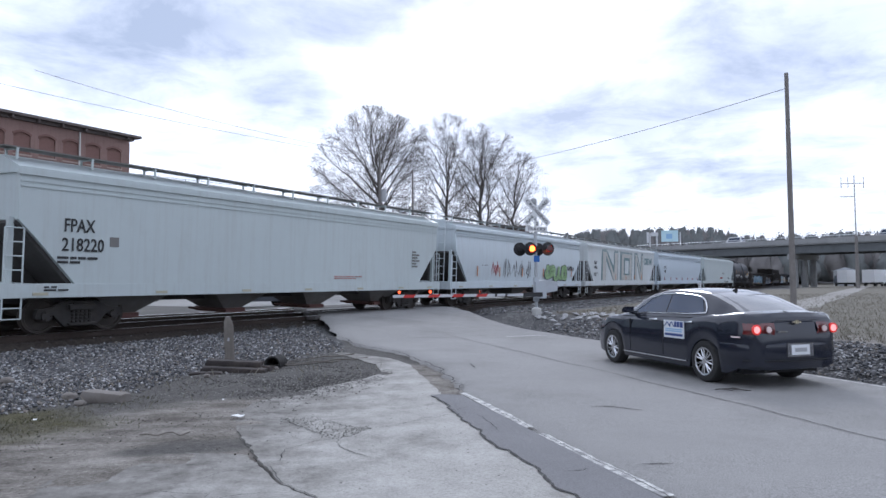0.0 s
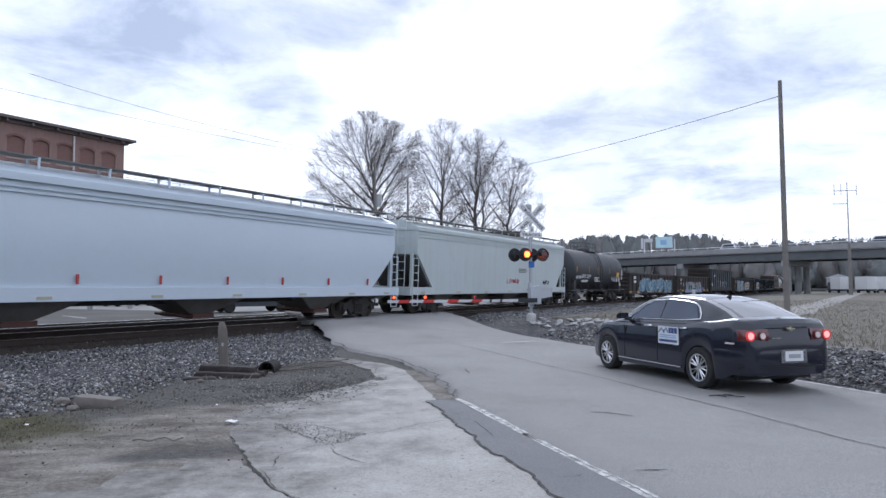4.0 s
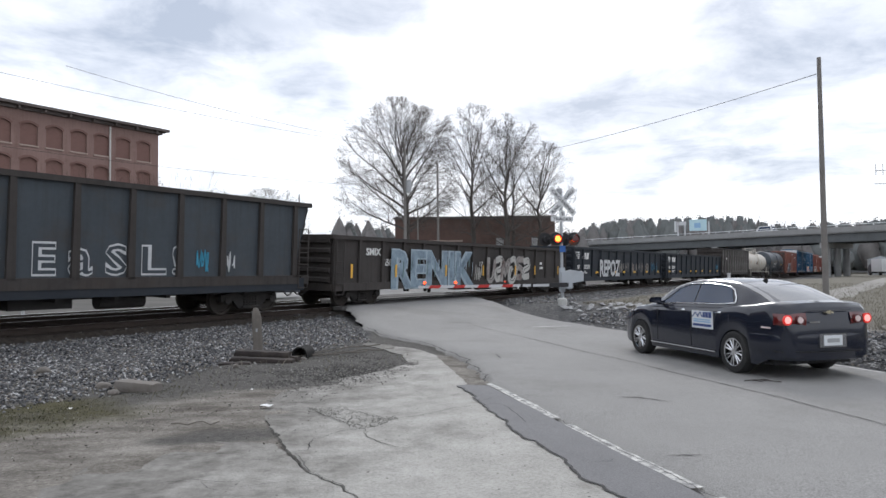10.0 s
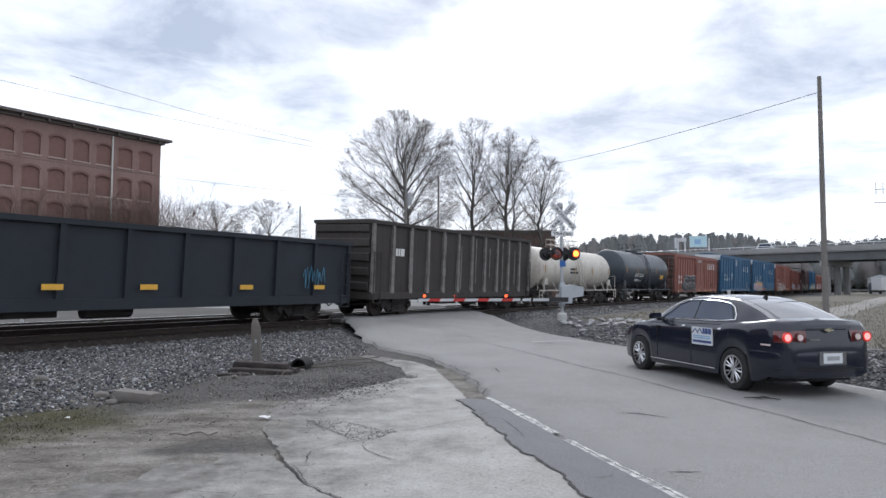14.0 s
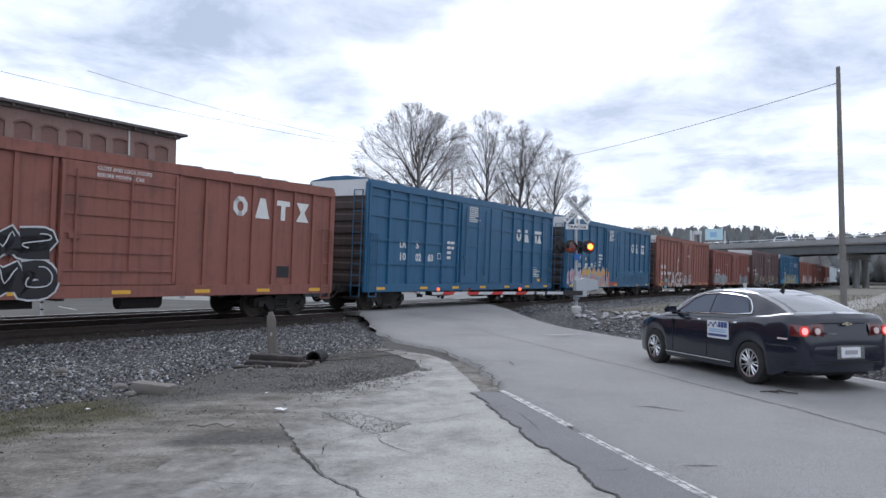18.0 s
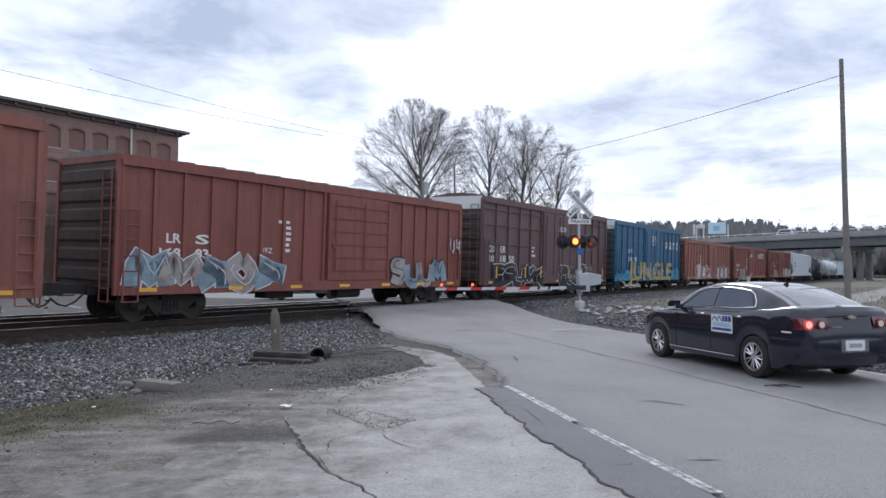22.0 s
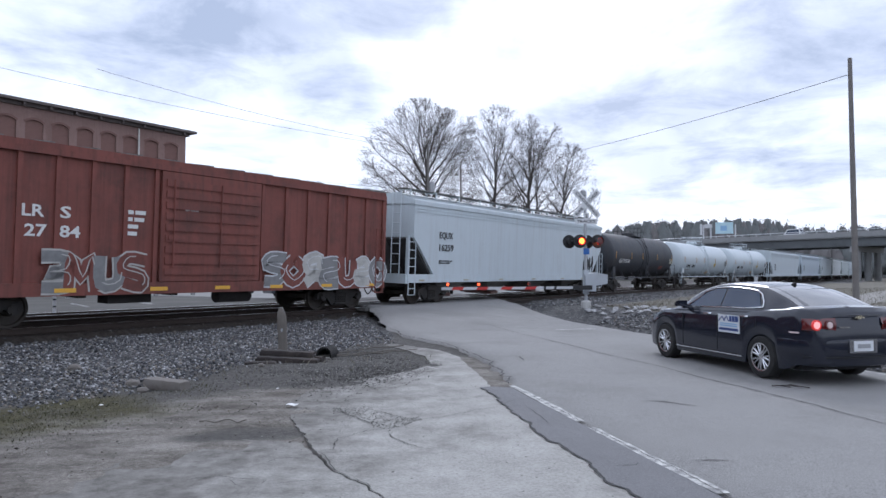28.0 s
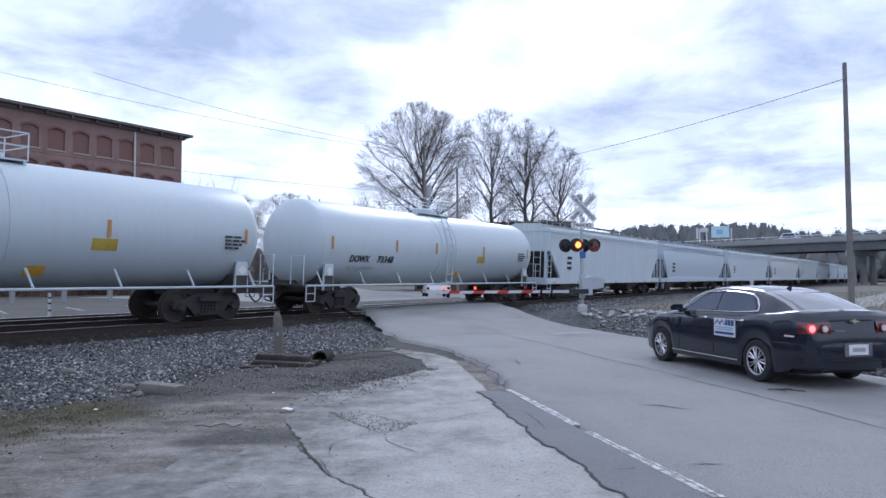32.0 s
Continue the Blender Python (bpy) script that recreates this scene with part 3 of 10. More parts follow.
def crack(name, pts, w, z_of, parent=None, seed=0, mat_=None, stray=1.0):
    """A thin dark seam or painted edge shadow along points, of uneven width."""
    g = Geo()
    P = []
    for (x0, y0), (x1, y1) in zip(pts, pts[1:]):
        k = max(2, int(math.hypot(x1 - x0, y1 - y0) / 0.05))
        P += [(x0 + (x1 - x0) * i / k, y0 + (y1 - y0) * i / k) for i in range(k)]
    rows = []
    for i in range(1, len(P) - 1):
        tx, ty = P[i + 1][0] - P[i - 1][0], P[i + 1][1] - P[i - 1][1]
        l = math.hypot(tx, ty) or 1
        nx, ny = -ty / l, tx / l
        o = stray * jag(i * 0.05, seed, 0.05)
        ww = w * (0.55 + 0.9 * abs(noise.noise((i * 0.11, seed, 4)))) * min(1, i / 6, (len(P) - i) / 6)
        x, y = P[i][0] + nx * o, P[i][1] + ny * o
        rows.append([(x - nx * ww, y - ny * ww, z_of(x, y)), (x + nx * ww, y + ny * ww, z_of(x, y))])
    if len(rows) > 1:
        g.grid(rows)
        ob = g.part(name, mat_ or TAR_AND_SHADE, parent, fix=False)
        return ob


def slab_outline():
    """The pale concrete apron between the dirt and the road, in road coordinates (q, r)."""
    pts = [(2.47, r) for r in np.arange(-8, 9.3, 0.3)]
    pts += [(2.9, 10.0), (3.0, 11.0), (3.15, 12.4), (3.25, 13.6), (3.1, 14.6), (2.75, 15.4), (2.3, 16.3), (2.1, 16.0), (2.45, 14.8), (2.75, 13.5),
            (2.75, 12.3), (2.35, 11.4), (1.9, 11.0), (1.35, 10.6), (0.9, 10.0), (0.72, 9.4), (0.85, 8.6), (1.2, 8.05)]
    return pts


SEAM_A = [(2.54, 8.13), (2.21, 7.98), (1.9, 7.81), (1.67, 7.66), (1.4, 7.62), (1.17, 7.33), (0.98, 7.22), (0.8, 7.18), (0.62, 7.01), (0.48, 6.92), (0.44, 6.66), (0.4, 6.48), (0.23, 6.47)]
SEAM_B = [(0.44, 5.66), (0.6, 5.34), (0.66, 5.12), (0.97, 4.3), (1.32, 3.0), (1.62, 1.0)]


def ragged(pts):
    """A broken edge along points: close steps, each a little astray."""
    P = []
    for (q0, r0), (q1, r1) in zip(pts, pts[1:]):
        n_ = max(1, int(math.hypot(q1 - q0, r1 - r0) / 0.05))
        for j in range(n_):
            q, r = q0 + (q1 - q0) * j / n_, r0 + (r1 - r0) * j / n_
            P.append((q + jag(r * 1.7 + q, 40, 0.05), r + jag(q * 1.9 - r, 41, 0.05)))
    q, r = pts[-1]
    return P + [(q + jag(r * 1.7 + q, 40, 0.05), r + jag(q * 1.9 - r, 41, 0.05))]


def build_slabs():
    z = 0.03
    stones = thing("concrete_apron", pose(0, 0, 0), "cracked pale concrete apron beside the road", "pavement", kind="structure")

    def slab(poly, top_z, mt):
        P = ragged(poly + poly[:1])[:-1]
        g = Geo()
        m_ = len(P)
        top = [(*road(q, r), top_z) for q, r in P]
        low = [(x, y, -0.08) for x, y, _ in top]
        g.add(top + low, [tuple(range(m_))] + [(i, (i + 1) % m_, m_ + (i + 1) % m_, m_ + i) for i in range(m_)])
        g.part("slab", mt, stones)

    # Slabs parted by two thin cracks; dirt lies over their outer margins.
    shift = lambda pts, dq, dr: [(q + dq, r + dr) for q, r in pts]
    upper = [(2.78, 8.3), (2.78, 9.25), (2.9, 10.0), (3.0, 11.0), (3.15, 12.4), (3.25, 13.6), (3.1, 14.6), (2.75, 15.4), (2.3, 16.3), (2.1, 16.0),
             (2.4, 14.8), (2.6, 13.6), (2.5, 12.4), (2.0, 11.6), (1.3, 11.0), (0.7, 10.4), (0.2, 9.8), (0.0, 9.0), (0.0, 8.0), (0.2, 6.9)] + list(reversed(shift(SEAM_A, -0.002, 0.012)))
    mid = [(2.76, 8.24)] + SEAM_A + SEAM_B + [(2.7, 1.0), (2.72, 3.5), (2.72, 5.0), (2.74, 6.5), (2.76, 7.6)]
    low = [(0.2, 6.43), (0.1, 6.88), (-0.6, 7.2), (-1.4, 6.6), (-1.8, 5.6), (-2.1, 3.5), (-2.6, 1.0)] + list(reversed(shift(SEAM_B, -0.012, -0.004)))
    back = [(-6, 0.98), (-6, -12), (2.35, -12), (2.38, 0.98)]
    for p, z_, mt in ((upper, 0.030, CONCRETE), (mid, 0.034, CONCRETE), (low, 0.028, CONCRETE), (back, 0.03, CONCRETE)):
        slab(p, z_, mt)


build_ground()
build_road()
build_slabs()


def build_markings():
    def top(x, y):
        q, r = road_qr(x, y)
        return road_z(near_side(x, y)) + 0.02 * noise.noise((q * 0.4, r * 0.4, 1)) + 0.0165

    def line(q, w, r0, r1, seed, gaps=0.0, label=""):
        g = Geo()
        rows = []
        for r in np.arange(r0, r1, 0.08):
            if gaps and noise.noise((r * 1.9, seed, 8)) > 1 - gaps:
                if len(rows) > 1:
                    g.grid(rows)
                rows = []
                continue
            row = []
            for k in (-w / 2 + jag(r, seed, 0.03), w / 2 + jag(r, seed + 2, 0.03)):
                x, y = road(q + k, r)
                row.append((x, y, top(x, y)))
            rows.append(row)
        if len(rows) > 1:
            g.grid(rows)
        tagged(g.part("road_marking", PAINT_W, fix=False), label or "worn white painted edge line", "road marking", kind="structure")

    line(3.20, 0.11, -15, 9.75, 21, 0.5)
    line(9.46, 0.10, -12, 12.5, 31, 0.35)
    g = Geo()
    rows = []
    for q in np.arange(7.65, 9.0, 0.1):
        row = []
        for r in (19.25, 19.42):
            x, y = road(q, r + jag(q, 44, 0.02))
            row.append((x, y, top(x, y)))
        rows.append(row)
    g.grid(rows)
    tagged(g.part("road_marking", PAINT_W, fix=False), "worn piece of a white stop line", "road marking", kind="structure")
    seams = thing("road_cracks_and_edge_shade", pose(0, 0, 0), "dark tarred seams, cracks and painted edge shadows on the asphalt", "road cracks", kind="structure")

    def seam(pts, w, seed, stray=1.0):
        crack("crack", [road(*p) for p in pts], w, lambda x, y: top(x, y) + 0.003, seams, seed, stray=stray)

    seam([(6.39, -10), (6.39, 0), (6.40, 7), (6.43, 11), (6.27, 16.5), (6.2, 20), (6.2, 21.5)], 0.014, 1)
    seam([(3.2, 1.0), (3.21, 4.0), (3.2, 7.0), (3.19, 9.7)], 0.005, 2)
    for i, p in enumerate(([(3.45, 5.49), (3.65, 5.46), (3.91, 5.37)], [(6.95, 10.5), (7.2, 10.44)], [(6.6, 20.16), (7.0, 20.2), (7.43, 19.98)], [(8.03, 25.2), (8.7, 25.15), (9.42, 25.38)],
                           [(8.58, 23.29), (9.2, 23.5), (9.74, 23.46)], [(8.0, 15.05), (8.3, 15.0)], [(4.4, 8.2), (4.7, 8.05), (5.0, 7.6)], [(5.4, 21.0), (6.3, 21.3)], [(7.6, 21.9), (8.3, 22.1)],
                           [(4.2, 22.5), (5.4, 22.9)], [(5.0, 23.5), (6.4, 23.9), (7.4, 23.6)], [(6.9, 12.6), (7.2, 12.9)], [(7.9, 17.5), (8.4, 17.3)], [(3.6, 24.0), (4.8, 24.3), (6.0, 24.1)], [(4.6, 19.4), (5.3, 19.7), (6.1, 19.5)], [(6.6, 22.6), (7.5, 22.9), (8.6, 22.7)], [(3.4, 20.6), (4.1, 20.9)], [(7.3, 18.4), (7.7, 18.6), (8.2, 18.5)], [(4.3, 12.4), (4.5, 13.3)], [(5.2, 10.6), (5.5, 10.5)])):
        seam(p, 0.03 if p[0][1] > 18 else 0.018, 50 + i)
    # Dark strips paint the shadow line along the broken edges of both asphalt layers.
    seam([(left_edge(r) - 0.01, r) for r in np.arange(9.8, 19.5, 0.1)], 0.022, 80, 0.0)
    crack("crack", [road(2.52 + 0.16 * smooth((r - 6.5) / 3) + jag(r, 11, 0.1) - 0.008, r) for r in np.arange(1.0, 9.6, 0.06)], 0.017, lambda x, y: 0.0435, seams, 81, stray=0.0)
    for i, p in enumerate(([(3.13, 8.7), (2.89, 8.52), (2.56, 8.2)], [(3.08, 8.11), (2.83, 8.1), (2.57, 8.15)], [(3.12, 5.6), (2.9, 5.4), (2.6, 5.35)], [(2.85, 8.1), (2.8, 7.4), (2.7, 6.9)], [(3.1, 6.9), (2.9, 6.7)])):
        crack("crack", [road(*q) for q in p], 0.009, lambda x, y: 0.0465 - 0.028 * smooth((road_qr(x, y)[0] - 2.7) / 0.45), seams, 190 + i)
    for i, p in enumerate((SEAM_A[4:], [(0.27, 6.42)] + SEAM_B[:3])):
        crack("crack", [road(*q) for q in ragged(p)], 0.0045, lambda x, y: 0.0405, seams, 88 + i, stray=0.0)
    crack("crack", [road(*q) for q in ragged(SEAM_A[:5])], 0.005, lambda x, y: 0.0405, seams, 87, stray=0.0)
    for i, p in enumerate(([(0.98, 7.2), (1.02, 6.88), (1.07, 6.67), (1.19, 6.41), (1.27, 6.24)], [(0.5, 8.49), (0.79, 8.43), (1.03, 8.17), (1.19, 7.86), (1.4, 7.63)], [(-0.29, 6.1), (-0.11, 6.26), (0.16, 6.27), (0.29, 6.36)],
                           [(-0.49, 5.78), (-0.39, 5.56), (-0.25, 5.39)], [(-0.25, 5.47), (-0.18, 5.66), (-0.12, 5.77)], [(-0.22, 5.52), (0.04, 5.55), (0.33, 5.56)], [(0.27, 5.93), (0.41, 5.89)], [(-0.88, 5.8), (-0.54, 5.84), (-0.1, 5.6)],
                           [(0.09, 6.55), (0.21, 6.46), (0.39, 6.48)], [(0.53, 8.41), (0.64, 8.1), (0.84, 7.6), (0.98, 7.25)], [(0.62, 6.1), (0.75, 6.2), (0.8, 6.3)], [(1.75, 9.0), (2.1, 8.9)])):
        crack("crack", [road(*q) for q in p], 0.007, lambda x, y: 0.0405, seams, 90 + i)


build_markings()


# ---- track ----
def build_track(name, off, s0, s1, label, cant):
    tr = thing(name, pose(0, 0, 0), label, "railway track", kind="structure")
    half = 0.7525
    tilt = math.tan(radians(cant))
    prof = [(-0.07, -0.178), (0.07, -0.178), (0.07, -0.165), (0.012, -0.145), (0.012, -0.045), (0.035, -0.035), (0.035, -0.003), (-0.035, -0.003), (-0.035, -0.035), (-0.012, -0.045), (-0.012, -0.145), (-0.07, -0.165)]
    for side in (-half, half):
        web, head = Geo(), Geo()
        ss = list(np.arange(s0, 60, 2.0)) + list(np.arange(60, s1, 10.0))
        rows, hrows = [], []
        for s in ss:
            yw = radians(track_yaw(s))
            nx, ny = math.sin(yw), -math.cos(yw)
            x, y = track_point(s, off)
            z = RAIL_Z - side * tilt
            rows.append([(x + nx * (side + a), y + ny * (side + a), z + b) for a, b in prof + prof[:1]])
            hrows.append([(x + nx * (side + a), y + ny * (side + a), z + b) for a, b in ((-0.033, -0.003), (-0.03, 0.0), (0.03, 0.0), (0.033, -0.003))])
        web.grid(rows)
        head.grid(hrows)
        rail = web.part("rail", RUST, tr)
        head.part("rail_head", RAILTOP, rail, "polished steel running surface")
    tie = Geo().box(-0.115, 0.115, -1.3, 1.3, -0.17, 0.0).mesh("tie", TIE)
    plate = Geo()
    for y in (-half, half):
        plate.box(-0.09, 0.09, y - 0.17, y + 0.17, 0.0, 0.016)
        for dx in (-0.06, 0.06):
            for dy in (-0.1, 0.1):
                plate.box(dx - 0.012, dx + 0.012, y + dy - 0.02, y + dy + 0.02, 0.016, 0.04)
    pl = plate.mesh("tie_plate", RUST)
    rest = Geo()
    s = -14.0
    while s < min(s1, 200):
        x, y = track_point(s, off)
        q, r = road_qr(x, y)
        m = pose(x, y, RAIL_Z - 0.18, 0, 0, track_yaw(s)) @ pose(random.uniform(-0.02, 0.02), random.uniform(-0.04, 0.04), random.uniform(-0.012, 0.0), cant, 0, random.uniform(-1, 1))
        if not 1.6 < q < 11.0:
            if s < 46 and off == 0:
                t_ = share(tie, "tie", tr, m)
                share(pl, "tie_plate", t_)
            else:
                rest.box(-0.115, 0.115, -1.3, 1.3, -0.17, 0.0, m)
        s += 0.52
    if rest.v:
        tagged(rest.part("far_ties", TIE, tr, fix=False), kind="stuff")


build_track("track_near", 0.0, -160, 800, "rusty steel rails on dark timber ties with bright worn heads", CANT)
build_track("track_far", -4.3, -160, 800, "second rusty track beside the first", 0.0)


def build_crossing():
    """Asphalt between and beside the rails where the road goes over."""
    cr = thing("grade_crossing", pose(0, 0, 0), "asphalt and timber crossing surface flush with the rails", "crossing", kind="structure")
    timber = mat("crossing_timber", (0.09, 0.085, 0.08), 0.9, 0, 0.3, 1.5, (0.2, 0.2, 0.19), 0.6, 0.8, bump=0.4, bscale=20, world=True)
    for off in (0.0, -4.3):
        for lo, hi in ((-0.62, -0.21), (-0.205, 0.205), (0.21, 0.62), (0.86, 1.3), (-1.3, -0.86)):
            g = Geo()
            rows = []
            for s in np.arange(16.5, 40.5, 0.5):
                row = []
                for k in (lo, hi):
                    x, y = track_point(s, off + k)
                    row.append((x, y, s, k))
                q = road_qr((row[0][0] + row[1][0]) / 2, (row[0][1] + row[1][1]) / 2)[0]
                if 2.3 < q < 10.2:
                    z = RAIL_Z + 0.016 - (math.tan(radians(CANT)) * (lo + hi) / 2 if off == 0 else 0)
                    rows.append([(x, y, z) for x, y, _, _ in row])
            a, b = rows[0], rows[-1]
            v = [a[0], a[1], b[1], b[0]]
            g.add(v + [(x, y, z - 0.12) for x, y, z in v], [(0, 1, 2, 3), (0, 4, 5, 1), (1, 5, 6, 2), (2, 6, 7, 3), (3, 7, 4, 0), (4, 7, 6, 5)])
            g.part("panel", timber, cr)


build_crossing()

# ---- train ----
GRIMY = (0.055, 0.048, 0.042)
STEEL = mat("truck_steel", (0.039, 0.036, 0.034), 0.8, 0.1, 0.3, 3, (0.075, 0.058, 0.046), 0.5, 2.0, bump=0.3)
WHEEL = mat("wheel_steel", (0.051, 0.043, 0.037), 0.65, 0.3, 0.3, 4, (0.09, 0.066, 0.048), 0.5, 2.0, bump=0.2)
TREAD = mat("wheel_tread", (0.5, 0.5, 0.5), 0.3, 1.0, 0.1, 4, bump=0)
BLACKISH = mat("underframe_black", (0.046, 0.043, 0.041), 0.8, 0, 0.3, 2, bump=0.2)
YELLOW = mat("reflective_yellow", (0.75, 0.42, 0.05), 0.5, 0, 0.12, 4, (0.3, 0.18, 0.06), 0.5, 3, bump=0)
WHITE_P = mat("white_lettering", (0.72, 0.72, 0.7), 0.6, 0, 0.1, 3, (0.4, 0.38, 0.36), 0.5, 3, bump=0)
PALE_TAPE = mat("faded_reflective_tape", (0.42, 0.4, 0.3), 0.6, 0, 0.2, 3, bump=0)
AMBER_TAPE = mat("amber_reflective_tape", (0.46, 0.25, 0.06), 0.55, 0, 0.2, 3, (0.25, 0.17, 0.08), 0.5, 3, bump=0)
BLACK_P = mat("black_lettering", (0.025, 0.026, 0.028), 0.6, 0, 0.2, 3, bump=0)
HOP_A = mat("hopper_pale_grey", (0.475, 0.530, 0.530), 0.5, 0, 0.05, 0.4, (0.36, 0.37, 0.35), 0.4, 0.5, 0.55, (0.34, 0.34, 0.32), 0.35, bump=0.05, bscale=3)
HOP_B = mat("hopper_white", (0.540, 0.600, 0.630), 0.5, 0, 0.05, 0.4, (0.40, 0.40, 0.40), 0.35, 0.5, 0.56, (0.36, 0.35, 0.34), 0.35, bump=0.05, bscale=3)
HOP_C = mat("hopper_cream_white", (0.560, 0.595, 0.600), 0.55, 0, 0.06, 0.4, (0.38, 0.36, 0.33), 0.45, 0.5, 0.53, (0.34, 0.32, 0.29), 0.45, bump=0.05, bscale=3)
HOP_D = mat("hopper_blue_white", (0.520, 0.590, 0.650), 0.35, 0, 0.04, 0.4, (0.42, 0.44, 0.46), 0.3, 0.5, 0.56, bump=0.05, bscale=3)
BOX_RED = mat("boxcar_red_oxide", (0.222, 0.070, 0.055), 0.6, 0, 0.16, 0.5, (0.08, 0.04, 0.032), 0.6, 0.5, 0.5, (0.06, 0.032, 0.028), 0.55, bump=0.08, bscale=4)
BOX_RED2 = mat("boxcar_faded_red", (0.258, 0.098, 0.074), 0.62, 0, 0.18, 0.5, (0.10, 0.05, 0.04), 0.6, 0.6, 0.5, (0.07, 0.04, 0.034), 0.5, bump=0.08, bscale=4)
BOX_RUST = mat("boxcar_rusty_brown", (0.199, 0.063, 0.048), 0.7, 0, 0.22, 0.6, (0.06, 0.034, 0.028), 0.7, 0.7, 0.48, (0.045, 0.028, 0.025), 0.6, bump=0.12, bscale=5)
BOX_BROWN = mat("boxcar_dark_brown", (0.126, 0.074, 0.074), 0.6, 0, 0.15, 0.5, (0.04, 0.03, 0.027), 0.5, 0.5, 0.5, (0.03, 0.024, 0.022), 0.5, bump=0.08, bscale=4)
BOX_BLUE = mat("boxcar_blue", (0.028, 0.115, 0.222), 0.5, 0, 0.16, 0.5, (0.018, 0.056, 0.105), 0.6, 0.5, 0.5, (0.014, 0.042, 0.08), 0.5, bump=0.08, bscale=4)
GON_DARK = mat("gondola_dark_brown", (0.055, 0.049, 0.046), 0.75, 0, 0.25, 0.6, (0.06, 0.046, 0.038), 0.6, 0.8, 0.5, (0.024, 0.022, 0.021), 0.5, bump=0.15, bscale=5, spec=0.3)
GON_BLACK = mat("gondola_black", (0.025, 0.030, 0.038), 0.65, 0, 0.2, 0.6, (0.04, 0.04, 0.04), 0.5, 0.8, 0.52, bump=0.12, bscale=5, spec=0.3)
GON_PANEL = mat("gondola_blue_black_panel", (0.051, 0.063, 0.075), 0.7, 0, 0.25, 0.6, (0.06, 0.048, 0.04), 0.6, 0.9, 0.5, (0.03, 0.03, 0.03), 0.5, bump=0.12, bscale=5)
GON_RUB = mat("gondola_rubbed_grey", (0.22, 0.21, 0.20), 0.7, 0, 0.3, 2.0, (0.06, 0.045, 0.035), 0.9, 1.4, 0.45, bump=0.1)
TANK_BLACK = mat("tank_black", (0.033, 0.037, 0.045), 0.62, 0, 0.2, 0.5, (0.07, 0.052, 0.042), 0.6, 0.45, 0.5, (0.06, 0.045, 0.038), 0.6, bump=0.05, bscale=3)
TANK_SLATE = mat("tank_slate", (0.034, 0.044, 0.056), 0.42, 0, 0.15, 0.5, (0.06, 0.066, 0.072), 0.4, 0.5, 0.55, bump=0.05, bscale=3)
TANK_WHITE = mat("tank_white", (0.500, 0.560, 0.590), 0.4, 0, 0.04, 0.5, (0.45, 0.46, 0.46), 0.35, 0.5, 0.56, (0.45, 0.44, 0.42), 0.35, bump=0.04, bscale=3)
TANK_CREAM = mat("tank_dirty_cream", (0.55, 0.52, 0.46), 0.5, 0, 0.1, 0.5, (0.30, 0.25, 0.2), 0.6, 0.8, 0.5, (0.25, 0.19, 0.14), 0.6, bump=0.05, bscale=3)
# Dirty chute grey, lowered in tone to carry the shade under the car.
SILL_DIRTY_SHADED = mat("hopper_chute_shaded_grey", (0.170, 0.165, 0.155), 0.7, 0, 0.15, 0.8, (0.12, 0.1, 0.085), 0.7, 1.2, 0.45, bump=0.1)
SOOTY = mat("grimy_car_end", (0.062, 0.047, 0.042), 0.8, 0, 0.25, 0.8, (0.11, 0.06, 0.05), 0.5, 0.7, 0.5, (0.035, 0.03, 0.028), 0.5, bump=0.1)
# Gate red with the same under-car shade in its colour.
RED_CAP = mat("outlet_gate_shaded_red", (0.110, 0.050, 0.042), 0.7, 0, 0.2, 2, GRIMY, 0.6, 2, bump=0.1)


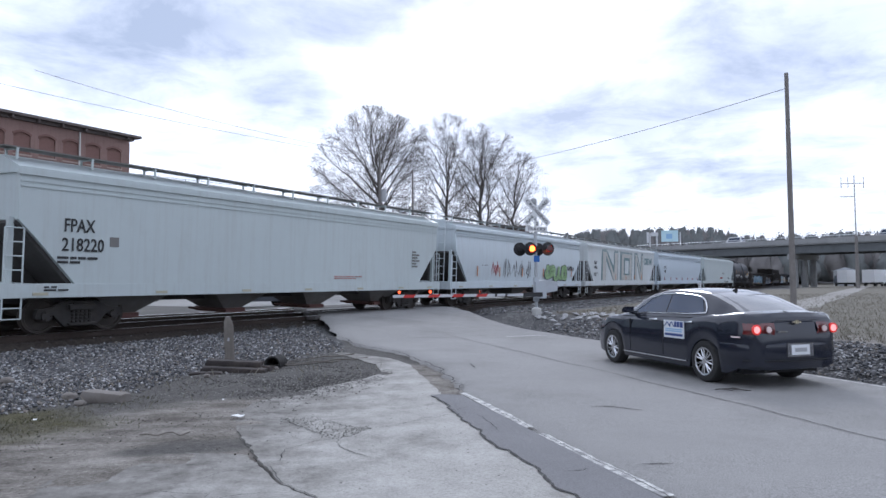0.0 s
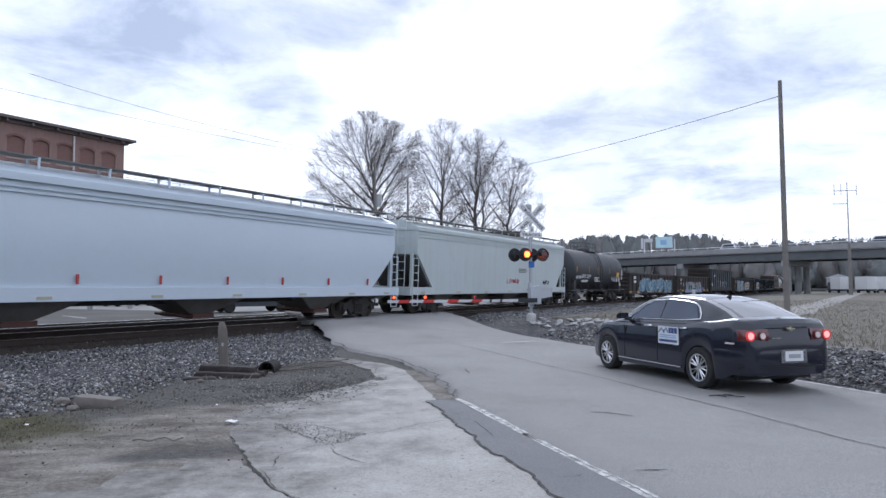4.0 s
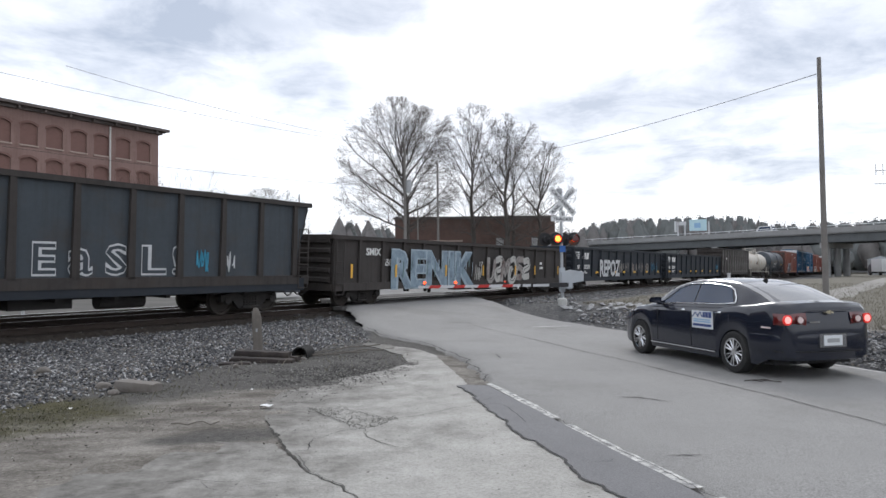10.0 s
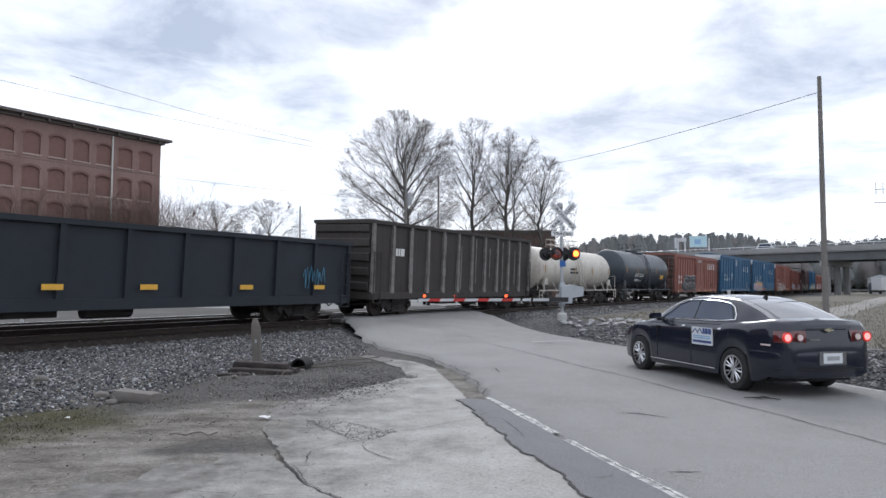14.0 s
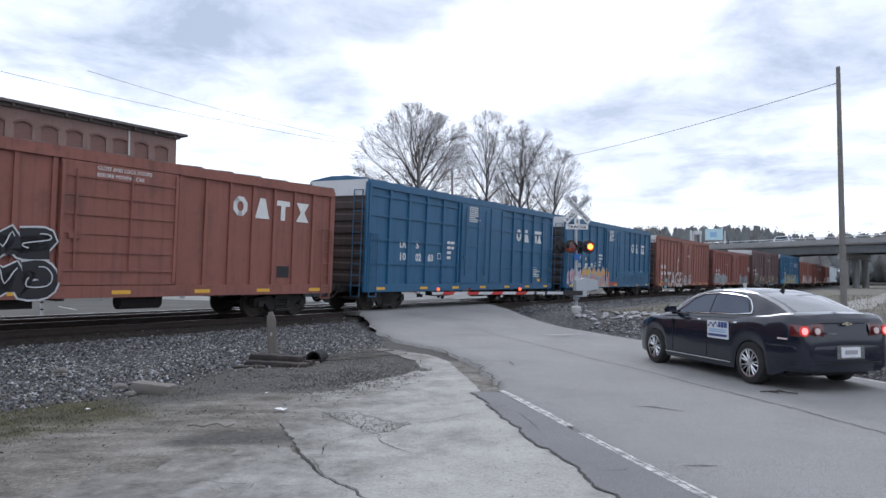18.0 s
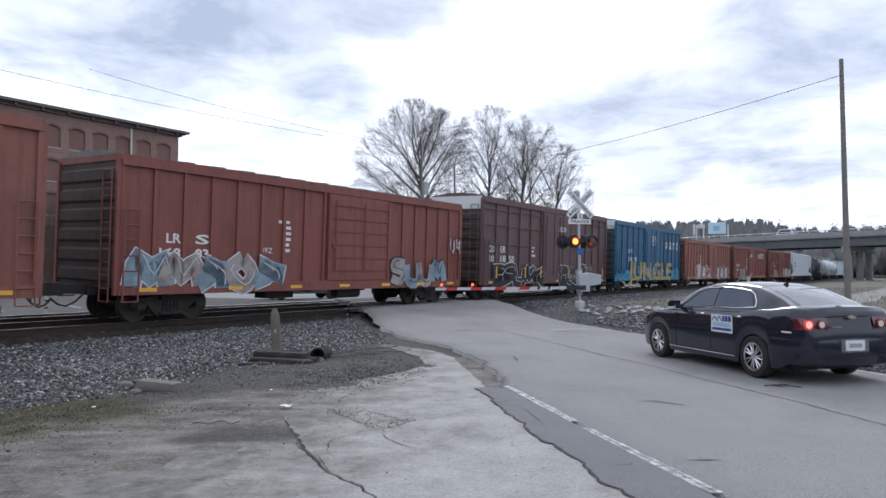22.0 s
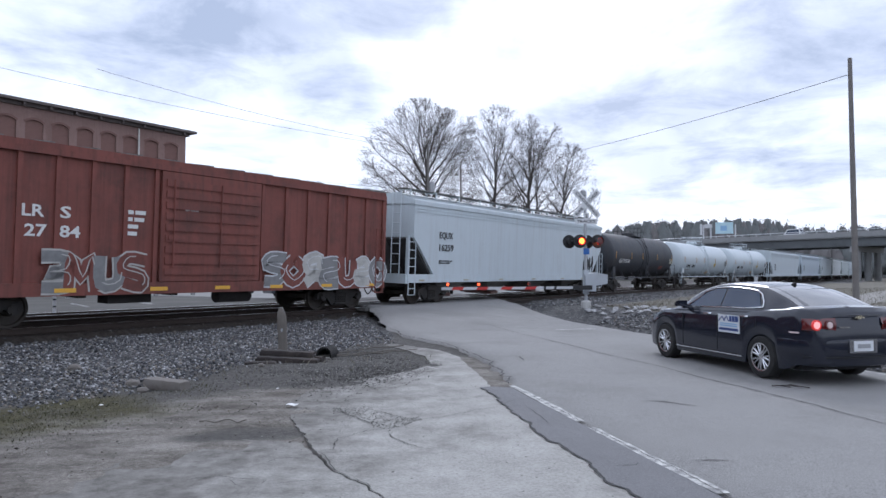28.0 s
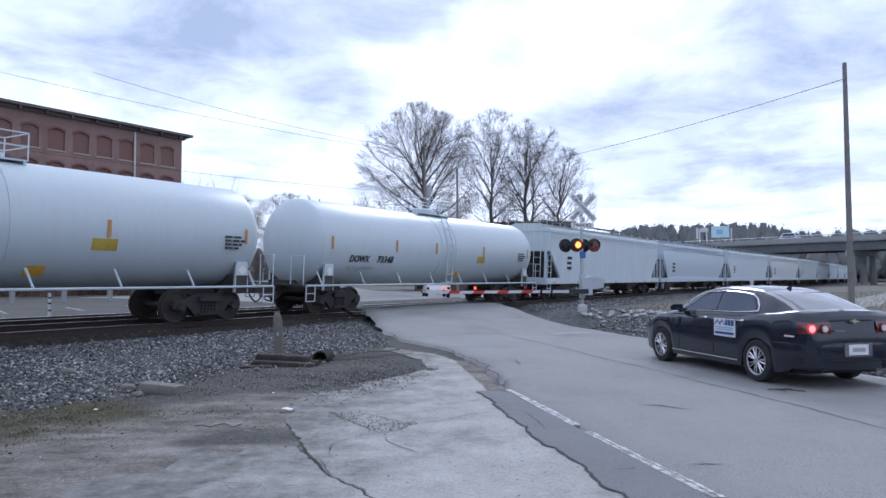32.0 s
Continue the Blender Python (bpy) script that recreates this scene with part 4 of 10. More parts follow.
def build_truck_meshes():
    g = Geo()
    for y in (-1.0, 1.0):
        arch = [(-1.13, 0.40), (-1.1, 0.62), (-0.72, 0.66), (-0.38, 0.80), (0.38, 0.80), (0.72, 0.66), (1.1, 0.62), (1.13, 0.40),
                (0.92, 0.37), (0.70, 0.47), (0.42, 0.17), (-0.42, 0.17), (-0.70, 0.47), (-0.92, 0.37)]
        g.prism(arch, y - 0.07, y + 0.07)
        for x in (-0.89, 0.89):
            g.tube((x, y - 0.12, 0.457), (x, y + 0.14 * (1 if y > 0 else -1), 0.457), 0.13, 12)
        for k in range(5):
            x = -0.22 + 0.11 * k
            for j in range(4):
                g.tube((x, y * 1.09, 0.27 + 0.085 * j), (x, y * 1.09, 0.32 + 0.085 * j), 0.05, 8)
        g.box(-0.36, 0.36, y * 1.09 - 0.1, y * 1.09 + 0.1, 0.60, 0.72)
        g.box(-0.36, 0.36, y * 1.09 - 0.1, y * 1.09 + 0.1, 0.21, 0.26)
    g.box(-0.22, 0.22, -1.12, 1.12, 0.58, 0.76)
    g.tube((0, 0, 0.7), (0, 0, 0.86), 0.2, 12)
    for x in (-0.45, 0.45):
        g.box(x - 0.05, x + 0.05, -0.8, 0.8, 0.35, 0.45)
    truck = g.mesh("truck", STEEL, 40)
    w = Geo()
    for sg in (-1, 1):
        y0 = sg * 0.70
        prof = [(0.0, 0.05), (0.0, 0.10), (0.04, 0.16), (0.03, 0.34), (-0.02, 0.37), (-0.02, 0.485), (0.02, 0.48), (0.035, 0.457), (0.115, 0.45), (0.115, 0.385), (0.075, 0.36), (0.07, 0.17), (0.11, 0.14), (0.11, 0.05)]
        w.lathe([(y0 + sg * t, r) for t, r in prof], 28, "y")
    w.tube((0, -1.0, 0), (0, 1.0, 0), 0.085, 12)
    for sg in (-1, 1):
        for k in range(3):
            t = k * 2.094
            w.tube((0.09 * math.cos(t), sg * 0.99, 0.09 * math.sin(t)), (0.09 * math.cos(t), sg * 1.17, 0.09 * math.sin(t)), 0.022, 6)
    wheels = w.mesh("wheelset", WHEEL, 40)
    tr = Geo()
    for sg in (-1, 1):
        tr.lathe([(sg * 0.735, 0.452), (sg * 0.737, 0.4585), (sg * 0.812, 0.452), (sg * 0.814, 0.445)], 28, "y")
    rim = tr.mesh("tread", TREAD, 40)
    return truck, wheels, rim


TRUCK_MESH, WHEEL_MESH, TREAD_MESH = build_truck_meshes()
WHEELSETS = []


def add_trucks(car, L):
    for x in (-(L / 2 - 2.75), L / 2 - 2.75):
        t = share(TRUCK_MESH, "truck", car, pose(x, 0, 0))
        for dx in (-0.89, 0.89):
            w = share(WHEEL_MESH, "wheelset", t, pose(dx, 0, 0.457))
            WHEELSETS.append((w, dx))
    for sg in (-1, 1):
        g = Geo()
        g.box(sg * (L / 2 - 1.0), sg * (L / 2 - 0.28), -0.11, 0.11, 0.76, 1.0)
        g.box(sg * (L / 2 - 0.3), sg * (L / 2 + 0.02), -0.16, 0.12, 0.72, 1.04)
        g.part("coupler", BLACKISH, car)
        h = Geo()
        pts = [(sg * (L / 2 - 0.7 + 0.18 * k), -0.35 + 0.05 * k, 0.75 - 0.3 * math.sin(math.pi * k / 4 * 0.9)) for k in range(5)]
        h.path(pts, 0.025, 6)
        h.part("air_hose", BLACKISH, car)


def ladder(car, x, y, z0, z1, w, mat_, along="x", n=None, name="ladder"):
    g = Geo()
    ax = (w / 2, 0) if along == "x" else (0, w / 2)
    for sg in (-1, 1):
        g.tube((x + sg * ax[0], y + sg * ax[1], z0), (x + sg * ax[0], y + sg * ax[1], z1), 0.022, 5)
    n = n or max(2, int((z1 - z0) / 0.38))
    for k in range(n + 1):
        z = z0 + (z1 - z0) * k / n
        g.tube((x - ax[0], y - ax[1], z), (x + ax[0], y + ax[1], z), 0.017, 5)
    return g.part(name, mat_, car)


def reflectors(car, xs, y, z, size=(0.45, 0.11), mat_=None):
    me = Geo().box(-size[0] / 2, size[0] / 2, -0.012, 0.0, -size[1] / 2, size[1] / 2).mesh("reflector", mat_ or YELLOW)
    for x in xs:
        share(me, "reflector", car, pose(x, y, z))


def stencils(car, x, y, z, rows, mat_, w=0.8, h=0.05, seed=1):
    """Small print that cannot be read, as bars."""
    rnd = random.Random(seed)
    for k in range(rows):
        xx = x
        while xx < x + w * rnd.uniform(0.6, 1.0):
            l = rnd.uniform(0.1, 0.3)
            xx = clear(car, xx, l) if y > -1.47 else xx
            Geo().box(xx, min(xx + l, xx + w), y - 0.012, y, z - k * h * 1.8 - h, z - k * h * 1.8).part("stencil", mat_, car, fix=False)
            xx += l + 0.05


POSTS = {}


def clear(car, x, w):
    """Shift a piece of lettering of width w sideways until it stands between the side posts."""
    for p in POSTS.get(car.name, ()):
        if p - 0.075 < x + w and x < p + 0.075:
            left, right = p - 0.08 - w, p + 0.08
            x = left if abs(left - x) < abs(right - x) else right
    return x


def mark(car, text, x, y, z, size, mat_, width=None, bold=0.0, name="lettering", label="", spacing=1.0):
    """Lettering on the side towards the lot."""
    if width and y > -1.47:
        x = clear(car, x, width)
    return letters(name, text, size, mat_, car, pose(x, y, z, 90, 0, 0), width, bold, 0.006, label, spacing)


def blob(rnd, cx, cz, w, h, n=14, jag_=0.25):
    p = []
    for i in range(n):
        t = 2 * math.pi * i / n
        e = 0.72 if i % 2 else 1.0
        k = 1 + rnd.uniform(-jag_, jag_)
        c, s = math.cos(t), math.sin(t)
        sq = 1 / max(abs(c), abs(s)) ** 0.75
        p.append((cx + c * w / 2 * k * sq * e ** 0.3, cz + s * h / 2 * k * sq * e ** 0.3))
    return p


def ribbon(pts, t, y0, y1):
    """One flat stroke of paint along points in (x, z)."""
    rows = []
    for i, (x, z) in enumerate(pts):
        a, b = pts[max(0, i - 1)], pts[min(len(pts) - 1, i + 1)]
        dx, dz = b[0] - a[0], b[1] - a[1]
        l = math.hypot(dx, dz) or 1
        ox, oz = -dz / l * t, dx / l * t
        rows.append([(x - ox, y1, z - oz), (x - ox, y0, z - oz), (x + ox, y0, z + oz), (x + ox, y1, z + oz)])
    return Geo().grid(rows)


def bend(knots, n=5):
    """A smooth line through knots."""
    out = []
    for i in range(len(knots) - 1):
        p0, p1, p2, p3 = knots[max(0, i - 1)], knots[i], knots[i + 1], knots[min(len(knots) - 1, i + 2)]
        for k in range(n):
            t = k / n
            out.append(tuple(0.5 * (2 * b + (c - a) * t + (2 * a - 5 * b + 4 * c - d) * t * t + (3 * b - a - 3 * c + d) * t ** 3) for a, b, c, d in zip(p0, p1, p2, p3)))
    return out + [knots[-1]]


RUNES = [[(-0.40, -0.5), (-0.38, 0.45), (0.30, 0.42), (0.28, 0.05), (-0.2, 0.0), (0.42, -0.5)], [(-0.42, 0.5), (-0.32, -0.42), (0.28, -0.45), (0.40, 0.5)],
         [(0.42, 0.40), (-0.1, 0.5), (-0.42, 0.1), (-0.28, -0.42), (0.36, -0.42), (0.36, 0.0), (0.05, 0.0)], [(-0.46, -0.5), (-0.28, 0.48), (0.02, -0.2), (0.26, 0.48), (0.46, -0.5)],
         [(0.40, 0.42), (-0.38, 0.45), (-0.3, 0.02), (0.25, 0.0), (-0.34, -0.05), (-0.36, -0.46), (0.42, -0.44)], [(-0.02, 0.5), (-0.40, 0.05), (0.0, -0.48), (0.40, 0.0), (0.02, 0.48)],
         [(0.40, 0.42), (-0.2, 0.48), (-0.36, 0.12), (0.34, -0.1), (0.2, -0.46), (-0.42, -0.4)], [(-0.36, 0.5), (-0.34, -0.5), (-0.3, 0.0), (0.36, 0.48), (-0.1, 0.05), (0.42, -0.5)]]


def spray(car, x0, x1, y, z0, z1, n, fills, outline, seed, slant=0.0, inner=True, label="", fat=0.2):
    """Spray-painted letter shapes that cannot be read: each a fat bent stroke with an edge and a lighter line."""
    rnd = random.Random(seed)
    w = (x1 - x0) / n
    for i in range(n):
        cx, cz = x0 + w * (i + 0.5), (z0 + z1) / 2 + rnd.uniform(-0.05, 0.05) * (z1 - z0)
        t = fat * min(w, z1 - z0) * rnd.uniform(0.9, 1.15)
        ww, hh = w * rnd.uniform(1.15, 1.4) - t * 0.7, (z1 - z0) * rnd.uniform(0.88, 1.02) - 2 * t
        flip = rnd.choice((-1, 1))
        knots = []
        for a, b in RUNES[rnd.randrange(len(RUNES))]:
            a, b = a * flip + rnd.uniform(-0.07, 0.07), b + rnd.uniform(-0.07, 0.07)
            knots.append((cx + a * ww + slant * b * hh, cz + b * hh))
        line = bend(knots, 3)
        back = ribbon(line, t + 0.045, y - 0.006 - 0.0006 * i, y).part("graffiti_letter", outline, car, label)
        ribbon(line, t, y - 0.012 - 0.0006 * i, y - 0.004).part("graffiti_fill", fills[i % len(fills)], back)
        if inner:
            ribbon([(a + t * 0.35, b + t * 0.3) for a, b in line[2:-3]], 0.014, y - 0.018, y - 0.012).part("graffiti_stroke", outline, back)
    return car


def crown_piece(car, x0, x1, y, z0, z1, upper, lower, edge, accent, seed, label=""):
    """A graffiti piece with a spiky top: an edge, two bands of colour and small accents."""
    rnd = random.Random(seed)
    n = 13
    zm = z0 + (z1 - z0) * 0.5
    tops = [(x0 + (x1 - x0) * k / (n - 1), z0 + (z1 - z0) * (rnd.uniform(0.84, 1.0) if k % 2 else rnd.uniform(0.62, 0.74))) for k in range(n)]
    back = Geo().prism([(x0 - 0.08, z0 - 0.05), (x1 + 0.08, z0 - 0.05)] + [(x + 0.02, z + 0.07) for x, z in reversed(tops)], y - 0.004, y).part("graffiti_letter", edge, car, label)
    Geo().prism([(x0, zm), (x1, zm)] + list(reversed(tops)), y - 0.010, y).part("graffiti_fill", upper, back)
    Geo().prism([(x0, z0), (x1, z0), (x1, zm)] + [(x1 + (x0 - x1) * k / 10, zm + rnd.uniform(-0.12, 0.12)) for k in range(1, 10)] + [(x0, zm)], y - 0.013, y).part("graffiti_fill", lower, back)
    for k in range(9):
        x, z = rnd.uniform(x0 + 0.2, x1 - 0.2), rnd.uniform(z0 + 0.1, zm + 0.3)
        Geo().prism(blob(rnd, x, z, 0.3, 0.26, 8), y - 0.018, y - 0.010).part("graffiti_spot", accent, back)
    for k in range(5):
        x = x0 + (x1 - x0) * (k + 0.6) / 5.2
        ribbon(bend([(x, z0 + 0.05), (x + rnd.uniform(-0.1, 0.1), zm), (x + rnd.uniform(-0.2, 0.2), z0 + (z1 - z0) * 0.72)], 5), 0.03, y - 0.022, y - 0.012).part("graffiti_stroke", accent if k % 2 else edge, back)
    for k in range(6):
        x = x0 + (x1 - x0) * rnd.random()
        ribbon([(x, z0 + 0.02), (x + 0.02, z0 - 0.2)], 0.03, y - 0.012, y).part("graffiti_drip", edge, back)


def scrawl(car, x0, x1, y, z0, z1, n, m_, seed, t=0.02):
    """A thin sprayed tag: leaning up and down strokes, now and then a loop."""
    rnd = random.Random(seed)
    w = (x1 - x0) / n
    ob = None
    for i in range(n):
        hh = z1 - z0
        x = x0 + w * i
        knots = [(x, z0 + hh * rnd.uniform(0.0, 0.5))]
        for k in range(rnd.choice((3, 4, 5))):
            up = (k + i) % 2 == 0
            x += w * rnd.uniform(-0.12, 0.48)
            knots.append((x, z0 + hh * (rnd.uniform(0.7, 1.05) if up else rnd.uniform(-0.05, 0.35))))
            if rnd.random() < 0.3:
                knots.append((x + w * 0.22, z0 + hh * rnd.uniform(0.4, 0.7)))
        ob = ribbon(bend(knots, 3), t * rnd.uniform(0.6, 1.0), y - 0.012 - 0.001 * i, y).part("graffiti_scribble", m_, car)
    return ob


def paint(name, c):
    return mat(name, c, 0.55, 0, 0.16, 2.0, tuple(v * 0.55 for v in c), 0.6, 2.2, 0.48, bump=0.03)


def mixed_paint(name, c, d):
    """Two colours of spray fading into each other."""
    return mat(name, c, 0.55, 0, 0.15, 2.0, d, 0.95, 1.6, 0.44, bump=0.03)


SP_WHITE = paint("spray_white", (0.58, 0.59, 0.6))
SP_BLACK = paint("spray_black", (0.018, 0.018, 0.022))
SP_GREEN = paint("spray_pale_green", (0.27, 0.42, 0.20))
SP_TEAL = paint("spray_teal_grey", (0.13, 0.21, 0.22))
SP_BEIGE = paint("spray_beige", (0.470, 0.460, 0.430))
SP_CYAN = paint("spray_cyan", (0.05, 0.30, 0.45))
SP_BLUE = paint("spray_blue", (0.04, 0.14, 0.28))
SP_LILAC = paint("spray_lilac", (0.22, 0.22, 0.42))
SP_ICE = paint("spray_ice_blue", (0.34, 0.42, 0.48))
SP_ORANGE = paint("spray_orange", (0.60, 0.22, 0.05))
SP_PINK = paint("spray_pink", (0.52, 0.20, 0.24))
SP_YEL = paint("spray_ochre_yellow", (0.45, 0.32, 0.05))
SP_GREY = paint("spray_grey", (0.22, 0.22, 0.22))
SP_RED = paint("spray_red", (0.42, 0.05, 0.05))
SP_SUNSET = mixed_paint("spray_yellow_to_pink", (0.58, 0.36, 0.07), (0.52, 0.17, 0.20))
SP_TURQ = paint("spray_turquoise", (0.200, 0.400, 0.420))
SP_RUSTRED = paint("spray_brick_red", (0.36, 0.08, 0.06))
SP_BLUSH = mixed_paint("spray_pale_grey_to_blush", (0.52, 0.45, 0.43), (0.46, 0.28, 0.26))
SP_EMBER = mixed_paint("spray_ember_orange", (0.34, 0.14, 0.05), (0.07, 0.05, 0.042))
SP_CORAL = mixed_paint("spray_coral_to_teal", (0.55, 0.18, 0.17), (0.14, 0.42, 0.45))
SP_MAUVE = mixed_paint("spray_mauve_to_white", (0.36, 0.22, 0.36), (0.55, 0.50, 0.52))
SP_SEA = mixed_paint("spray_cyan_to_navy", (0.06, 0.22, 0.32), (0.035, 0.085, 0.16))
SP_ASH = mixed_paint("spray_ash_to_brown", (0.34, 0.32, 0.30), (0.13, 0.08, 0.07))
SP_STEEL = mixed_paint("spray_steel_blue", (0.24, 0.32, 0.38), (0.10, 0.14, 0.19))

CARS = []


def new_car(name, s0, s1, label, category, group):
    car = thing(name, pose(0, 0, 0), label, category, group)
    L = s1 - s0
    CARS.append((car, (s0 + s1) / 2, L))
    add_trucks(car, L)
    return car, L


def hopper(s0, s1, body, label, eave=3.95, chutes=3, rounded=False, sill=None):
    """Covered hopper: sides, sloped ends, roof with running board, side sills, chutes and end gear."""
    car, L = new_car("covered_hopper", s0, s1, label, "railway hopper car", "covered hopper cars")
    sill = sill or body
    h = L / 2 - 0.55
    Y = 1.5
    zb = 1.25
    side = [(-h + 0.35, eave), (-h + 0.35, 2.75), (-h + 0.75, 2.35), (-h + 1.75, zb), (h - 1.75, zb), (h - 0.75, 2.35), (h - 0.35, 2.75), (h - 0.35, eave)]
    g = Geo()
    if rounded:
        n = 10
        ring = []
        for x, z in side:
            ring.append((x, z))
        sec = [(-1.42 - 0.1 * math.sin(math.pi * k / n), zb + (eave - zb) * k / n) for k in range(n + 1)]
        rows = []
        for y, z in sec:
            f = (z - zb) / (2.75 - zb)
            x = h - 1.75 + min(1, max(0, f)) * 1.4
            rows.append([(-x, y, z), (x, y, z)])
        g.grid(rows)
        g.grid([[(a[0], -a[1], a[2]) for a in r] for r in rows])
        for sg in (-1, 1):
            g.grid([[(sg * abs(r[0][0]), r[0][1], r[0][2]), (sg * abs(r[0][0]), -r[0][1], r[0][2])] for r in rows])
    else:
        g.prism(side, -Y, Y)
    g.part("body", body, car, smooth_angle=30 if rounded else None)
    # Roof, side plate, hatches and running board.
    r = Geo()
    r.sweep([(-Y - 0.03, eave - 0.12), (-Y - 0.03, eave + 0.02), (-0.75, eave + 0.33), (0.75, eave + 0.33), (Y + 0.03, eave + 0.02), (Y + 0.03, eave - 0.12)], -h + 0.3, h - 0.3)
    r.part("roof", body, car)
    for sg in (-1, 1):
        Geo().box(-h + 0.28, h - 0.28, sg * (Y + 0.02) - 0.035, sg * (Y + 0.02) + 0.035, eave - 0.16, eave - 0.04).part("side_plate", body, car)
        for z in (eave - 0.30, eave - 0.42):
            Geo().box(-h + 0.36, h - 0.36, sg * (Y + 0.005) - 0.02, sg * (Y + 0.005) + 0.02, z - 0.018, z + 0.018).part("side_rib", body, car)
        Geo().box(-h, h, sg * 1.44 - 0.09, sg * 1.44 + 0.09, 0.93, 1.26).part("side_sill", sill, car)
    hatch = Geo().box(-h + 1.0, h - 1.0, -0.3, 0.3, eave + 0.33, eave + 0.40)
    hatch.part("trough_hatch", SILL_DIRTY_SHADED, car)
    for y in (-0.98, 0.98):
        b = Geo().box(-h + 0.1, h - 0.1, y - 0.27, y + 0.27, eave + 0.47, eave + 0.50)
        b.part("running_board", SILL_DIRTY_SHADED, car, "dark steel grating walkway")
    post = Geo()
    for y in (-0.24, 0.24):
        post.box(-0.025, 0.025, y - 0.02, y + 0.02, 0.0, 0.27)
    post = post.box(-0.03, 0.03, -0.27, 0.27, 0.235, 0.268).mesh("board_bracket", body)
    k = max(6, int(L / 1.9))
    for i in range(k + 1):
        for y in (-0.98, 0.98):
            share(post, "board_bracket", car, pose(-h + 0.4 + (2 * h - 0.8) * i / k, y, eave + 0.2))
    # Chutes below the sills.
    for i in range(chutes):
        x = (i - (chutes - 1) / 2) * (2 * h - 5.2) / max(1, chutes - 1 + 0.55)
        c = Geo()
        w = (2 * h - 5.2) / chutes * 0.46
        top = [(x - w, -1.35, 1.25), (x + w, -1.35, 1.25), (x + w, 1.35, 1.25), (x - w, 1.35, 1.25)]
        low = [(x - 0.38, -0.6, 0.42), (x + 0.38, -0.6, 0.42), (x + 0.38, 0.6, 0.42), (x - 0.38, 0.6, 0.42)]
        c.add(top + low, [(0, 1, 2, 3), (7, 6, 5, 4), (0, 4, 5, 1), (1, 5, 6, 2), (2, 6, 7, 3), (3, 7, 4, 0)])
        ch = c.part("chute", SILL_DIRTY_SHADED, car)
        o = Geo().box(x - 0.42, x + 0.42, -0.72, 0.72, 0.28, 0.42)
        o.tube((x - 0.5, -0.9, 0.36), (x - 0.5, 0.9, 0.36), 0.04, 8)
        o.part("outlet_gate", RED_CAP, ch, "rusty red outlet gate, darkened for under-car shade")
    Geo().box(-L / 2 + 0.6, L / 2 - 0.6, -0.3, 0.3, 0.72, 1.0).part("center_sill", BLACKISH, car)
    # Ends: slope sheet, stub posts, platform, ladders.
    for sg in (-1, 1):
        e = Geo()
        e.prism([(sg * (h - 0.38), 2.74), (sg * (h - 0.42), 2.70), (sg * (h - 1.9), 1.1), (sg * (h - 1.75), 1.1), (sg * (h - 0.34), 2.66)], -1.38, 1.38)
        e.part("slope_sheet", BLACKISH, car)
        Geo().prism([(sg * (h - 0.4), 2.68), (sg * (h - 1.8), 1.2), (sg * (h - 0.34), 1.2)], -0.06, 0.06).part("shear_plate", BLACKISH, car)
        f = Geo()
        f.box(sg * h - 0.12, sg * h + 0.06, -1.5, 1.5, 0.9, 1.26)
        f.box(sg * (h - 0.5) - 0.45, sg * (h - 0.5) + 0.45, -1.4, 1.4, 1.2, 1.25)
        f.part("end_platform", sill, car)
        for y in (-1.25, 1.25):
            p = Geo()
            p.box(sg * (h - 0.3) - 0.06, sg * (h - 0.3) + 0.06, y - 0.06, y + 0.06, 1.2, 2.8)
            p.part("end_post", body, car)
        for y in (-1.5, 1.5):
            ladder(car, sg * (h - 0.28), y, 1.25, 2.55, 0.42, body, "x", 4)
            ladder(car, sg * (h - 0.28), y, 0.45, 0.95, 0.42, body, "x", 2, "stirrup")
        ladder(car, sg * (h + 0.05), 0.9 * sg, 1.25, eave + 0.3, 0.42, body, "y", 8)
    reflectors(car, [-h + 0.9, -h + 4.2, -h + 7.3, 0.6, h - 6.0, h - 3.2, h - 0.9], -1.535, 1.02, (0.36, 0.07), PALE_TAPE)
    return car, L, h


